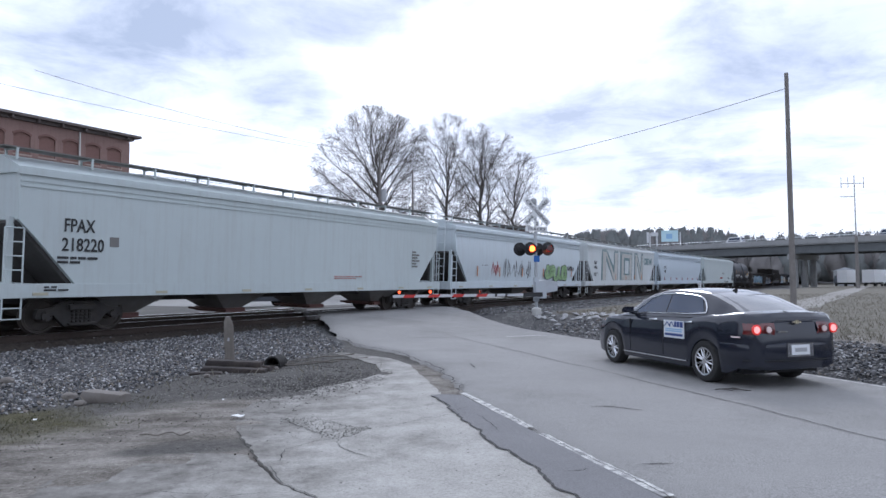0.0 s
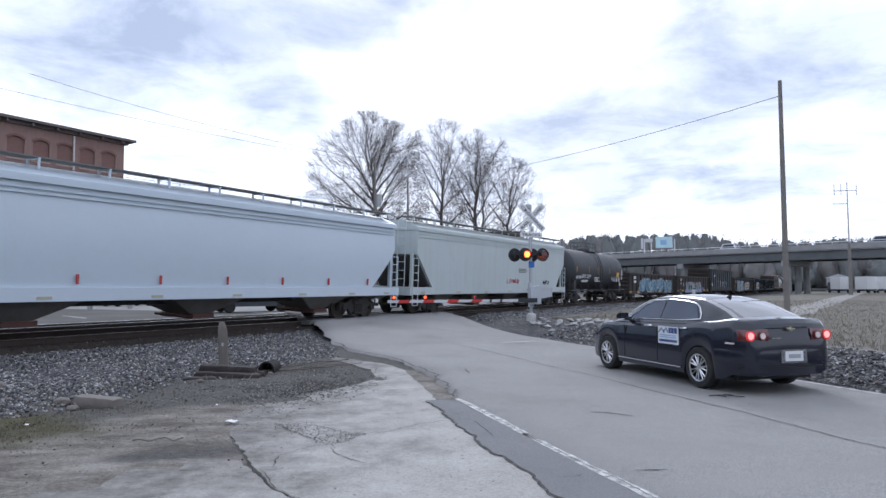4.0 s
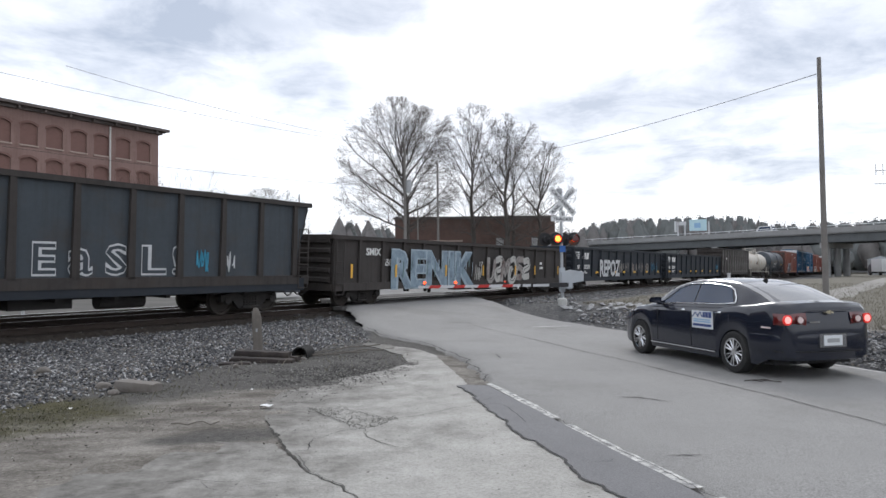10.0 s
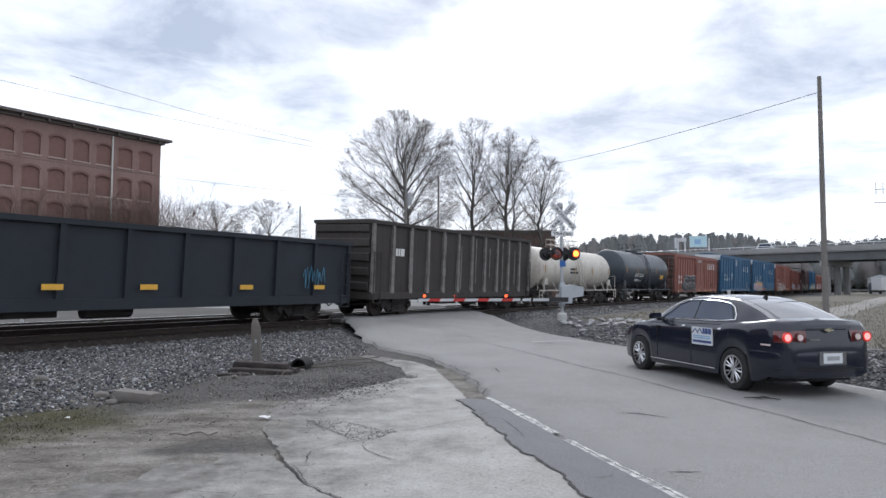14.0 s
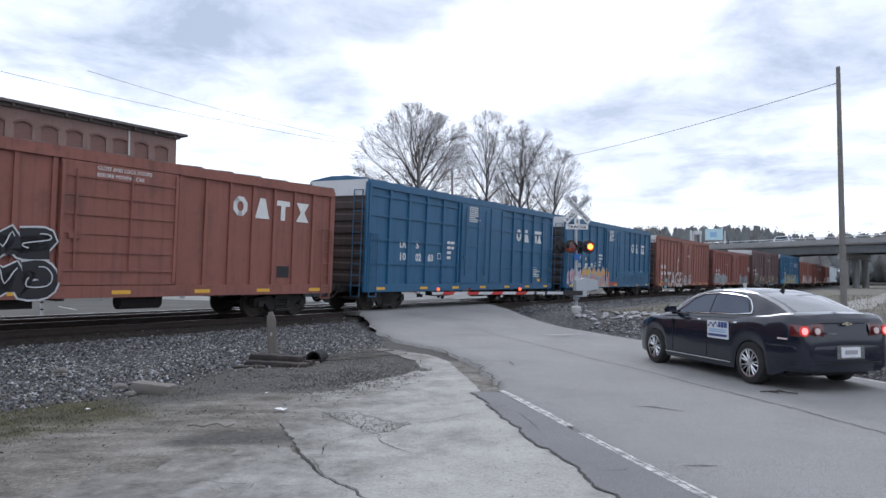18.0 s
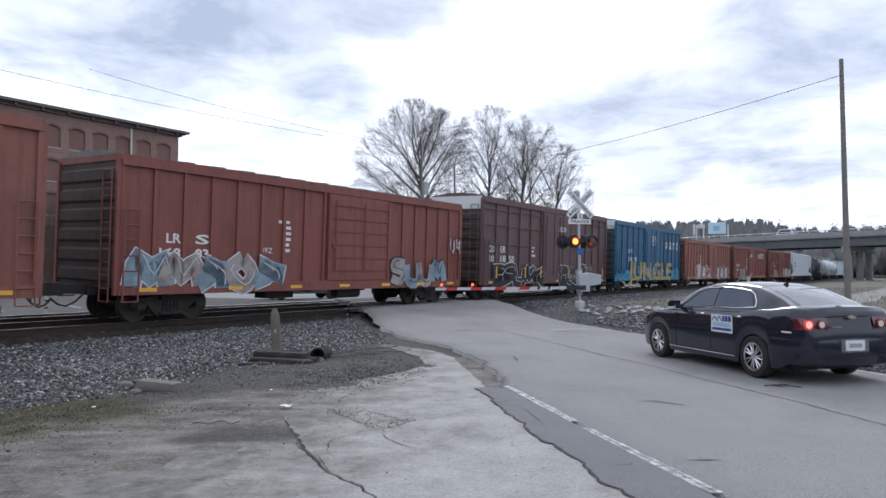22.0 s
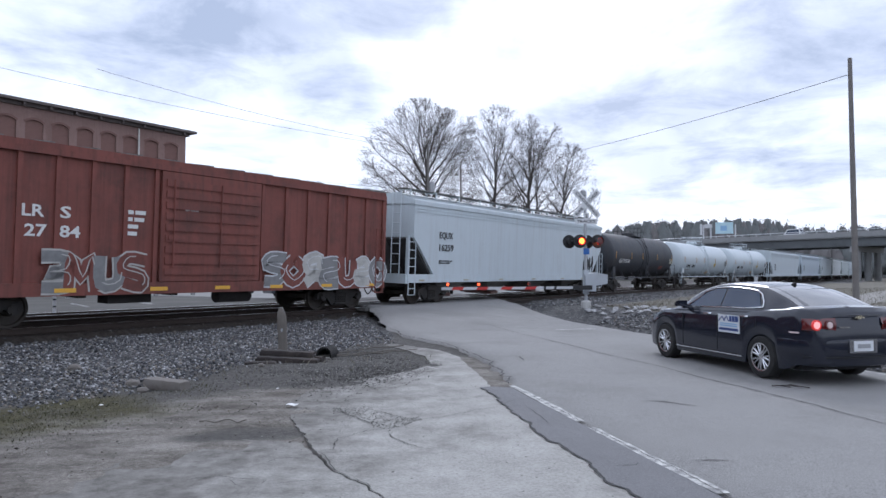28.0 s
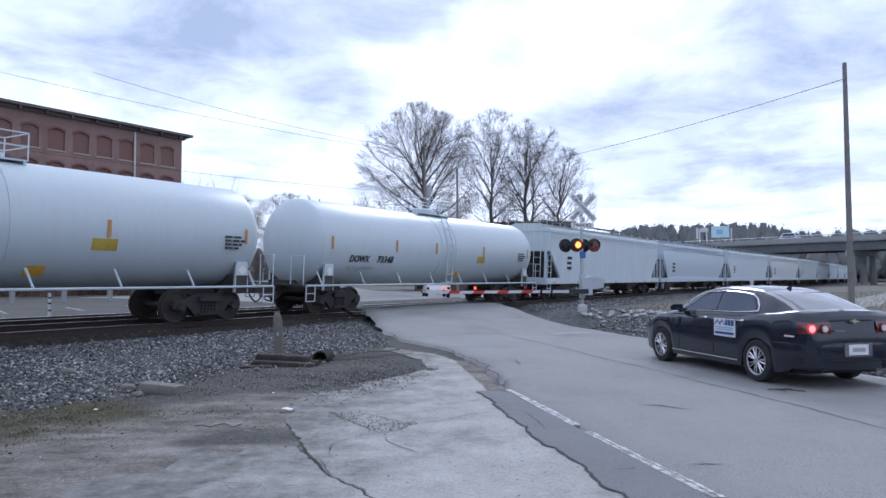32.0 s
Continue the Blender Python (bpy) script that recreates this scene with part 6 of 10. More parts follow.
    mark(car, "7021", -7.2, -1.52, 2.1, 0.36, BLACK_P, 0.6)
    for x in np.arange(-7, 7.5, 2.4):
        Geo().box(x - 0.03, x + 0.03, -1.54, -1.5, 1.35, 1.6).part("reflector", SP_RED, car)
    car, L, h = hopper(g[4], g[5], HOP_A, "pale grey covered hopper car with small tags", chutes=4)
    stencils(car, 1.8, -1.512, 2.35, 3, SILL_DIRTY_SHADED, 1.4, 0.05, 6)
    scrawl(car, 0.2, 1.9, -1.504, 1.45, 1.75, 5, SP_RED, 15)
    scrawl(car, 5.6, 6.6, -1.504, 1.45, 1.7, 4, SP_BLACK, 16)
    scrawl(car, 3.0, 5.6, -1.54, 1.0, 1.22, 7, SP_BLACK, 17)
    # Black tank car.
    car, L, h = tanker(g[5], g[6], TANK_BLACK, "black steel tank car with white lettering and worn patches")
    mark_round(car, "DBCX 20029", -4.35, 1.92, 0.42, WHITE_P, 2.1)
    stencils(car, -4.2, -1.36, 1.78, 2, WHITE_P, 2.0, 0.05, 7)
    scrawl(car, -5.6, -4.5, -1.46, 1.85, 2.1, 5, SP_WHITE, 18)
    scrawl(car, 3.0, 5.4, -1.45, 1.65, 2.15, 6, SP_WHITE, 19)
    patch_round(car, "placard", 4.3, 5.0, 2.1, 2.45, YELLOW)
    stencils(car, 5.5, -1.52, 2.7, 6, WHITE_P, 0.4, 0.08, 8)
    stencils(car, -1.4, -1.44, 2.0, 4, WHITE_P, 1.2, 0.05, 9)
    diamond(car, h - 0.9, 1.5, -1.4)
    # Scrap gondolas.
    car, L, h = gondola(g[6], g[7], GON_DARK, "dark brown gondola car with blue graffiti", posts=13)
    mark(car, "STKX", -6.6, -1.43, 2.0, 0.36, WHITE_P, 0.75, 0.01)
    stencils(car, -6.5, -1.432, 1.85, 1, WHITE_P, 0.6, 0.2, 10)
    spray(car, -5.2, 3.2, -1.53, 0.72, 2.1, 9, [SP_SEA, SP_STEEL, SP_SEA], SP_WHITE, 21, 0.05, label="blue spray-painted letters with white outlines")
    word(car, "YAS", 3.4, -1.532, 0.78, 1.62, 3.7, SP_SEA, SP_WHITE, 0.09, "blue spray-painted word with white edges")
    scrawl(car, 3.4, 7.0, -1.55, 0.85, 1.7, 7, SP_ICE, 22, 0.014)
    reflectors(car, [-7.9, -5.4, -1.0, 2.0, 6.0], -1.53, 0.82, (0.6, 0.16))
    car, L, h = gondola(g[7], g[8], GON_DARK, "dark gondola car with ice-blue and lilac graffiti", posts=12)
    mark(car, "STKX", -6.7, -1.43, 1.95, 0.4, WHITE_P, 0.9, 0.01)
    mark(car, "2017", -6.52, -1.43, 1.58, 0.32, WHITE_P, 0.6, 0.008)
    scrawl(car, -5.3, -4.7, -1.43, 1.3, 1.75, 4, SP_WHITE, 311, 0.012)
    stencils(car, -6.8, -1.432, 0.98, 2, WHITE_P, 1.2, 0.05, 11)
    Geo().box(0.7, 4.15, -1.527, -1.522, 0.58, 0.95).part("graffiti_shadow", SP_LILAC, car)
    Geo().box(-4.45, 0.0, -1.527, -1.522, 0.62, 0.95).part("graffiti_shadow", SP_LILAC, car)
    word(car, "ALTX", -4.4, -1.53, 0.68, 1.6, 4.3, SP_STEEL, SP_WHITE, 0.07, "steel-blue spray-painted word with white edges")
    word(car, "AVA", 0.78, -1.53, 0.68, 1.6, 3.25, SP_STEEL, SP_WHITE, 0.07, "ice-blue spray-painted word with white edges")
    scrawl(car, 4.3, 5.4, -1.53, 0.8, 1.25, 5, SP_LILAC, 25, 0.018)
    scrawl(car, -0.4, 0.6, -1.53, 1.0, 1.6, 2, SP_WHITE, 24, 0.03)
    for x in (-4.0, -2.9, -1.0, 0.2, 1.2, 2.2, 3.4):
        Geo().prism([(x - 0.4, 1.5), (x - 0.15, 1.85), (x + 0.04, 1.8), (x + 0.12, 2.0), (x + 0.22, 1.8), (x + 0.42, 1.5)], -1.528, -1.524).part("graffiti_flame", SP_EMBER, car)
    stencils(car, 6.7, -1.432, 1.75, 3, WHITE_P, 0.4, 0.07, 12)
    reflectors(car, [-7.8, -5.6, 5.6, 7.7], -1.53, 0.85, (0.75, 0.14))
    car, L, h = gondola(g[8], g[9], GON_DARK, "tall dark scrap gondola with slanted ends", top=3.6, floor=1.15, posts=10, taper=0.55, panel=GON_PANEL)
    mark(car, "ST KX", -5.6, -1.43, 2.6, 0.45, WHITE_P, 1.3, 0.01)
    scrawl(car, -6.9, -5.9, -1.43, 1.3, 1.8, 4, SP_WHITE, 26, 0.02)
    for text, x, w in (("D", -2.35, 0.7), ("E", -0.98, 0.55), ("a", -0.16, 0.62), ("S", 0.78, 0.6), ("L", 1.78, 0.75), ("!", 2.7, 0.34)):
        o = letters("graffiti_letter", text, 1.05 if text != "a" else 1.3, SP_WHITE, car, pose(x, -1.425, 1.3, 90, 0, 0), w, 0.05, 0.003, "white outlined spray-painted letter")
        letters("graffiti_fill", text, 1.05 if text != "a" else 1.3, GON_PANEL, o, pose(0.02, 0, 0.006), w - 0.04, -0.004, 0.003)
    scrawl(car, 3.5, 4.0, -1.43, 1.35, 1.95, 3, SP_CYAN, 33)
    scrawl(car, 4.58, 4.9, -1.43, 1.35, 1.95, 2, SP_WHITE, 34)
    Geo().box(-h + 0.2, h - 0.2, -1.5, 1.5, 0.72, 1.12).part("side_girder", GON_BLACK, car)
    car, L, h = gondola(g[9], g[10], GON_DARK, "long dark gondola car with white graffiti", top=2.6, posts=15)
    mark(car, "SMIX", -8.1, -1.43, 1.95, 0.38, WHITE_P, 0.9, 0.01)
    mark(car, "6582", -7.9, -1.43, 1.55, 0.38, WHITE_P, 0.75, 0.01)
    word(car, "RENIK", -7.2, -1.535, 0.72, 2.05, 6.5, SP_STEEL, SP_ICE, 0.12, "steel-blue spray-painted block word")
    for i in range(22):
        x = -7.0 + 0.29 * i
        k = 0.35 + 0.25 * math.sin(i * 2.3)
        ribbon([(x, 0.95 + k), (x + 0.05, 1.35 + k), (x + 0.03, 1.7 + 0.3 * k)], 0.018 + 0.008 * (i % 3), -1.556, -1.55).part("graffiti_stroke", SP_ICE if i % 2 else SP_TEAL, car)
    mark(car, "17", -0.15, -1.53, 1.55, 0.32, WHITE_P, 0.3)
    spray(car, 0.6, 5.3, -1.53, 0.68, 2.15, 6, [SP_ASH, SP_BEIGE], SP_BLACK, 42, 0.1, label="grey-white spray-painted letters", fat=0.2)
    scrawl(car, -0.6, 0.2, -1.53, 0.9, 1.6, 3, SP_BEIGE, 43)
    stencils(car, 6.9, -1.432, 1.8, 2, WHITE_P, 0.5, 0.14, 143)
    reflectors(car, [-9.6, -6.9, -3.2, 0.15, 3.6, 6.0, 9.2], -1.56, 1.35, (0.11, 0.5))
    for k in (0, 1):
        car, L, h = gondola(g[10 + k], g[11 + k], GON_BLACK, "black gondola car with white lettering", top=2.8, posts=12)
        for i in range(4):
            Geo().prism([(-9.5 + 0.06 * i, 2.52 - i * 0.12), (-8.75 - 0.04 * i, 2.52 - i * 0.12), (-8.85 - 0.04 * i, 2.44 - i * 0.12), (-9.42 + 0.06 * i, 2.44 - i * 0.12)], -1.44, -1.43).part("brand_block", WHITE_P, car)
        Geo().prism([(-8.4, 2.06), (-7.85, 2.06), (-7.65, 2.48), (-8.3, 2.48)], -1.44, -1.43).part("brand_block", WHITE_P, car)
        Geo().prism([(-7.75, 2.06), (-7.3, 2.06), (-7.2, 2.48), (-7.55, 2.48)], -1.44, -1.43).part("brand_block", WHITE_P, car)
        mark(car, "NS", -9.2, -1.43, 1.45, 0.34, WHITE_P, 0.42, 0.01)
        mark(car, "202292" if k == 0 else "202374", -8.45, -1.43, 1.45, 0.34, WHITE_P, 1.2, 0.01)
        stencils(car, -8.4, -1.432, 1.3, 2, WHITE_P, 1.0, 0.06, 13 + k)
        reflectors(car, [-9.3, -5.9, -2.2, -0.2, 2.3, 5.6, 8.8], -1.53, 1.2, (0.5, 0.14))
        if k == 0:
            word(car, "REPOZ", -5.35, -1.53, 0.95, 1.55, 4.15, SP_WHITE, SP_BLACK, 0.1, "fat white spray-painted word")
            for i in range(8):
                scrawl(car, -1.0 + i * 1.3, -0.1 + i * 1.3, -1.432, 1.15, 1.95, 4, SP_ASH if i < 6 else SP_SEA, 46 + i, 0.016)
        else:
            scrawl(car, 8.0, 8.9, -1.53, 1.2, 1.9, 4, SP_SEA, 52, 0.014)
    car, L, h = gondola(g[12], g[13], GON_DARK, "tall rusty dark gondola with rubbed pale ribs", top=3.75, floor=0.95, posts=11, post_mat=GON_RUB)
    stencils(car, -5.6, -1.432, 2.75, 1, WHITE_P, 0.9, 0.3, 15)
    for i in range(8):
        x = -4.5 + i * 1.35
        Geo().box(x - 0.02, x + 0.04, -1.535, -1.525, 1.1 + (i % 3) * 0.3, 3.5 - (i % 2) * 0.4).part("rub_mark", GON_RUB, car)
    # Short cream tank and slate tank.
    car, L, h = tanker(g[13], g[14], TANK_CREAM, "small dirty cream tank car with rusty streaks", radius=1.3, cz=2.3, rail_mat=TANK_CREAM)
    stencils(car, -1.6, -1.3, 2.4, 2, BLACK_P, 1.2, 0.12, 16)
    car, L, h = tanker(g[14], g[15], TANK_SLATE, "dark slate-blue tank car")
    mark_round(car, "GATX 73206", -3.4, 2.05, 0.4, WHITE_P, 2.2)
    stencils(car, -3.2, -1.36, 1.85, 2, WHITE_P, 1.6, 0.05, 17)
    patch_round(car, "placard", 3.6, 4.5, 1.95, 2.25, YELLOW)
    # Boxcars.
    red = dict(eave=4.35, ribs=False, floor=0.95)
    car, L, h = box_car(g[15], g[16], BOX_RED2, "faded red steel boxcar with a black graffiti piece", door=(-1.2, 1.9), **red)
    for text, x, z in (("CA", -6.8, 2.05), ("GY", -6.1, 2.05), ("15", -6.75, 1.6), ("66", -6.05, 1.6)):
        mark(car, text, x, -1.46, z, 0.36, WHITE_P, 0.45, 0.012)
    brand_blocks(car, 3.6, 6.9, 3.1, 3.72, 4, WHITE_P, -1.46)
    spray(car, -5.6, -1.3, -1.56, 0.7, 1.75, 6, [SP_BLACK], SP_WHITE, 61, 0.1, label="black spray-painted letters with white outlines", fat=0.26)
    spray(car, -5.0, -1.4, -1.563, 1.6, 2.4, 5, [SP_BLACK], SP_WHITE, 62, fat=0.26)
    mark(car, "CLOSE AND LOCK DOORS", -0.35, -1.56, 3.9, 0.14, WHITE_P, 1.45)
    mark(car, "BEFORE MOVING CAR", -0.35, -1.56, 3.73, 0.14, WHITE_P, 1.25)
    Geo().box(5.6, 6.1, -1.47, -1.46, 1.3, 1.65).part("placard", SP_BLACK, car)
    for k, (num, seed) in enumerate((("10 02 60", 0), ("10 03 79", 1))):
        car, L, h = box_car(g[16 + k], g[17 + k], BOX_BLUE, "blue high-cube boxcar" + (" with pink and orange graffiti" if k else " with white lettering"), door=(-1.65, 2.1), white_top=True)
        mark(car, "LR", -5.75, -1.46, 2.5, 0.42, WHITE_P, 0.42, 0.008)
        mark(car, "S", -4.88, -1.46, 2.5, 0.42, WHITE_P, 0.2, 0.008)
        for i, p in enumerate(num.split()):
            mark(car, p, -5.75 + 0.87 * i, -1.46, 2.0, 0.42, WHITE_P, 0.38, 0.008)
        brand_blocks(car, 3.6, 6.95, 3.2, 3.85, 4, WHITE_P, -1.46)
        stencils(car, -1.0, -1.56, 4.55, 8, WHITE_P, 0.9, 0.05, 19)
        stencils(car, -2.6, -1.462, 2.9, 4, WHITE_P, 0.4, 0.12, 20)
        stencils(car, -1.75, -1.462, 2.9, 4, WHITE_P, 0.35, 0.12, 21)
        Geo().box(-3.3, -3.05, -1.465, -1.455, 2.1, 2.36).part("placard", WHITE_P, car)
        Geo().box(-3.27, -3.08, -1.468, -1.46, 2.13, 2.33).part("placard", BOX_BLUE, car)
        stencils(car, 5.6, -1.462, 1.9, 6, WHITE_P, 0.9, 0.05, 22)
        Geo().box(6.3, 6.65, -1.465, -1.455, 1.15, 1.3).part("placard", YELLOW, car)
        if k:
            crown_piece(car, -5.6, -0.9, -1.55, 0.85, 2.15, SP_SUNSET, SP_CORAL, SP_ICE, SP_TURQ, 63, "yellow and pink spray-painted piece with turquoise edges")
            Geo().box(-0.9, 0.9, -1.555, -1.55, 0.85, 1.15).part("graffiti_shadow", SP_RUSTRED, car)
            spray(car, -7.7, -5.7, -1.55, 0.85, 1.9, 3, [SP_MAUVE, SP_CORAL], SP_WHITE, 64)
            spray(car, 0.8, 7.4, -1.57, 0.85, 1.9, 8, [BOX_BLUE], SP_SEA, 65, inner=False)
    car, L, h = box_car(g[18], g[19], BOX_RED2, "faded red boxcar with pale pink graffiti", door=(-1.4, 1.9), eave=4.85, ribs=False, white_top=True)
    for text, x, z in (("NO", -6.68, 2.22), ("KL", -5.88, 2.22), ("56", -6.66, 1.68), ("08", -5.9, 1.68), ("65", -5.1, 1.68)):
        mark(car, text, x, -1.46, z, 0.4, WHITE_P, 0.42, 0.01)
    stencils(car, -6.65, -1.462, 1.55, 2, WHITE_P, 0.35, 0.06, 123)
    Geo().box(-6.75, -6.2, -1.47, -1.46, 0.72, 1.15).part("placard", YELLOW, car)
    Geo().prism([(-6.0, 0.62), (-5.3, 0.62), (-5.2, 1.3), (-5.7, 1.45), (-6.0, 1.2)], -1.547, -1.54).part("graffiti_shadow", SP_TURQ, car)
    word(car, "TAGE", -5.4, -1.552, 0.72, 1.75, 4.3, SP_BLUSH, SP_BLACK, 0.09, "pale pink fat spray-painted word")
    spray(car, -1.0, 1.6, -1.57, 0.8, 1.75, 4, [SP_ASH, SP_BLUSH], SP_BLACK, 67, label="faded grey spray-painted letters")
    stencils(car, -2.3, -1.462, 3.2, 8, WHITE_P, 0.3, 0.1, 124)
    stencils(car, 0.4, -1.56, 3.5, 3, WHITE_P, 0.7, 0.06, 23)
    car, L, h = box_car(g[19], g[20], BOX_RED, "red oxide boxcar with grey graffiti letters", door=(-0.5, 2.8), **red)
    for text, x, z in (("LR", -6.35, 2.15), ("S", -5.55, 2.15), ("168", -6.6, 1.75), ("83", -5.55, 1.75)):
        mark(car, text, x, -1.46, z, 0.36, WHITE_P, 0.45 if len(text) < 3 else 0.65, 0.008)
    spray(car, -7.6, -2.6, -1.55, 0.75, 1.95, 5, [SP_STEEL, SP_ASH], SP_WHITE, 68, label="blue-grey spray-painted letters with pale edges", fat=0.22)
    mark(car, "FFZ", -3.4, -1.462, 1.95, 0.24, WHITE_P, 0.38)
    stencils(car, -2.5, -1.462, 3.0, 6, WHITE_P, 0.22, 0.1, 125)
    spray(car, 3.0, 6.6, -1.55, 0.8, 1.95, 4, [SP_ASH, SP_STEEL], SP_BLACK, 69)
    scrawl(car, 7.0, 7.8, -1.55, 2.2, 2.9, 4, SP_WHITE, 70)
    car, L, h = box_car(g[20], g[21], BOX_BROWN, "dark brown high-cube boxcar with black and white graffiti", door=(-1.6, 2.1), white_top=True)
    for text, x, z in (("CO", -7.0, 2.35), ("ER", -6.08, 2.35), ("10", -6.95, 1.88), ("18", -6.06, 1.88), ("50", -5.2, 1.88)):
        mark(car, text, x, -1.46, z, 0.44, WHITE_P, 0.52, 0.008)
    spray(car, -7.0, -1.4, -1.56, 0.6, 1.8, 5, [SP_BLACK], SP_WHITE, 71, 0.05, label="black spray-painted letters with white outlines", fat=0.24)
    spray(car, 0.7, 5.3, -1.56, 0.6, 1.85, 5, [SP_BLACK], SP_WHITE, 72, 0.05, fat=0.22)
    stencils(car, 0.4, -1.56, 3.95, 3, WHITE_P, 1.0, 0.06, 24)
    stencils(car, -2.9, -1.462, 2.75, 3, WHITE_P, 0.5, 0.12, 25)
    for x in (-6.6, -3.6, -1.8, 1.9, 3.8, 7.2):
        Geo().box(x - 0.06, x + 0.06, -1.58, -1.57, 1.1, 1.65).part("reflector", YELLOW, car)
    car, L, h = box_car(g[21], g[22], BOX_BLUE, "blue high-cube boxcar with tall ochre graffiti letters", door=(-1.65, 2.1), white_top=True)
    mark(car, "LR", -5.4, -1.46, 2.75, 0.42, WHITE_P, 0.42, 0.008)
    mark(car, "S", -4.53, -1.46, 2.75, 0.46, WHITE_P, 0.28, 0.008)
    for i, p in enumerate(("10", "02", "95")):
        mark(car, p, -5.4 + 0.87 * i, -1.46, 2.2, 0.42, WHITE_P, 0.38, 0.008)
    brand_blocks(car, 3.9, 7.2, 3.3, 3.9, 4, WHITE_P, -1.46)
    stencils(car, 0.0, -1.56, 4.2, 7, WHITE_P, 1.0, 0.06, 26)
    stencils(car, -1.6, -1.462, 2.8, 4, WHITE_P, 0.5, 0.12, 27)
    word(car, "JUNGLE", -5.3, -1.575, 0.85, 1.85, 10.4, SP_YEL, SP_CYAN, 0.06, "ochre spray-painted word with light blue edges")
    for i in range(6):
        scrawl(car, -5.0 + i * 1.72, -4.0 + i * 1.72, -1.59, 1.0, 1.9, 2, SP_WHITE, 200 + i, 0.012)
    spray(car, -7.8, -5.0, -1.56, 0.8, 1.5, 3, [SP_CYAN], SP_BLUE, 73)
    spray(car, 5.3, 7.4, -1.56, 0.8, 1.7, 3, [SP_CYAN, BOX_BLUE], SP_CYAN, 173)
    car, L, h = box_car(g[22], g[23], BOX_RED2, "faded red boxcar with white graffiti", door=(-0.6, 2.6), **red)
    spray(car, -5.0, 0.0, -1.55, 0.75, 2.1, 6, [BOX_RED2, SP_WHITE], SP_WHITE, 74)
    spray(car, 2.6, 7.4, -1.55, 0.75, 2.0, 6, [SP_WHITE, BOX_RUST], SP_WHITE, 75)
    stencils(car, -3.2, -1.462, 3.0, 8, WHITE_P, 0.25, 0.1, 28)
    car, L, h = box_car(g[23], g[24], BOX_RED, "red oxide boxcar with white lettering", door=(-1.4, 1.65), **red)
    for text, x, z in (("WR", -6.75, 2.1), ("WK", -5.9, 2.1), ("26", -6.65, 1.6), ("0", -5.83, 1.6)):
        mark(car, text, x, -1.46, z, 0.34, WHITE_P, 0.52 if len(text) > 1 else 0.18, 0.008)
    brand_blocks(car, 3.75, 7.0, 3.12, 3.72, 4, WHITE_P, -1.46)
    word(car, "PUE", -5.4, -1.55, 0.66, 1.5, 2.4, SP_GREY, SP_WHITE, 0.11, "fat grey spray-painted word with white edges")
    Geo().box(-6.0, -5.45, -1.548, -1.54, 0.62, 0.85).part("graffiti_shadow", SP_GREEN, car)
    Geo().box(-2.9, -2.1, -1.548, -1.54, 0.62, 0.9).part("graffiti_shadow", SP_GREEN, car)
    stencils(car, -6.65, -1.462, 1.35, 2, WHITE_P, 0.4, 0.05, 176)
    Geo().box(-7.5, -7.0, -1.47, -1.46, 0.98, 1.2).part("placard", YELLOW, car)
    stencils(car, -2.3, -1.462, 3.0, 8, WHITE_P, 0.35, 0.1, 29)
    mark(car, "CLOSE AND LOCK DOORS", -0.9, -1.56, 3.46, 0.14, WHITE_P, 1.5)
    mark(car, "BEFORE MOVING CAR", -0.9, -1.56, 3.29, 0.14, WHITE_P, 1.3)
    mark(car, "PUE2", -0.42, -1.56, 1.05, 0.28, WHITE_P, 0.72)
    for x, z in ((-1.15, 3.1), (-1.1, 2.75)):
        Geo().box(x, x + 0.3, -1.565, -1.558, z, z + 0.11).part("stencil", WHITE_P, car)
    Geo().box(5.6, 6.05, -1.47, -1.46, 1.3, 1.6).part("placard", SP_BLACK, car)
    car, L, h = box_car(g[24], g[25], BOX_RUST, "rusty brown boxcar with a ribbed door and faded graffiti", door=(-1.6, 1.7), door_slats=True, eave=4.3, ribs=False)
    for text, x, z in (("LR", -5.0, 2.6), ("S", -4.15, 2.6), ("27", -4.9, 2.15), ("84", -4.2, 2.15)):
        mark(car, text, x, -1.46, z, 0.38, WHITE_P, 0.48 if len(text) > 1 else 0.25, 0.008)
    spray(car, -4.6, -2.0, -1.55, 0.8, 1.85, 4, [SP_GREY, BOX_RUST], SP_BEIGE, 77)
    spray(car, 1.9, 7.6, -1.55, 0.8, 1.95, 7, [SP_GREY, BOX_RUST, SP_BEIGE], SP_WHITE, 78, label="worn grey and white spray-painted letters")
    stencils(car, -0.9, -1.56, 3.1, 1, WHITE_P, 0.3, 0.1, 31)
    stencils(car, -2.5, -1.462, 2.9, 4, WHITE_P, 0.35, 0.1, 32)
    # Trailing hopper, tank cars, hoppers.
    car, L, h = hopper(g[25], g[26], HOP_B, "white covered hopper car with black markings", chutes=4, eave=4.2)
    mark(car, "EQUX", -8.0, -1.52, 2.77, 0.38, BLACK_P, 1.0, 0.006)
    mark(car, "16259", -8.0, -1.52, 2.25, 0.38, BLACK_P, 1.05, 0.006)
    stencils(car, -8.0, -1.512, 1.85, 2, BLACK_P, 0.9, 0.05, 33)
    scrawl(car, 7.0, 8.6, -1.504, 1.35, 2.3, 5, SP_BLACK, 79, 0.03)
    car, L, h = tanker(g[26], g[27], TANK_BLACK, "sooty black tank car")
    mark_round(car, "GATX 89786", -5.5, 2.02, 0.4, WHITE_P, 2.0)
    stencils(car, 5.6, -1.49, 2.45, 5, PALE_TAPE, 1.0, 0.045, 310)
    patch_round(car, "placard", 3.5, 4.3, 1.62, 1.88, BOX_RUST)
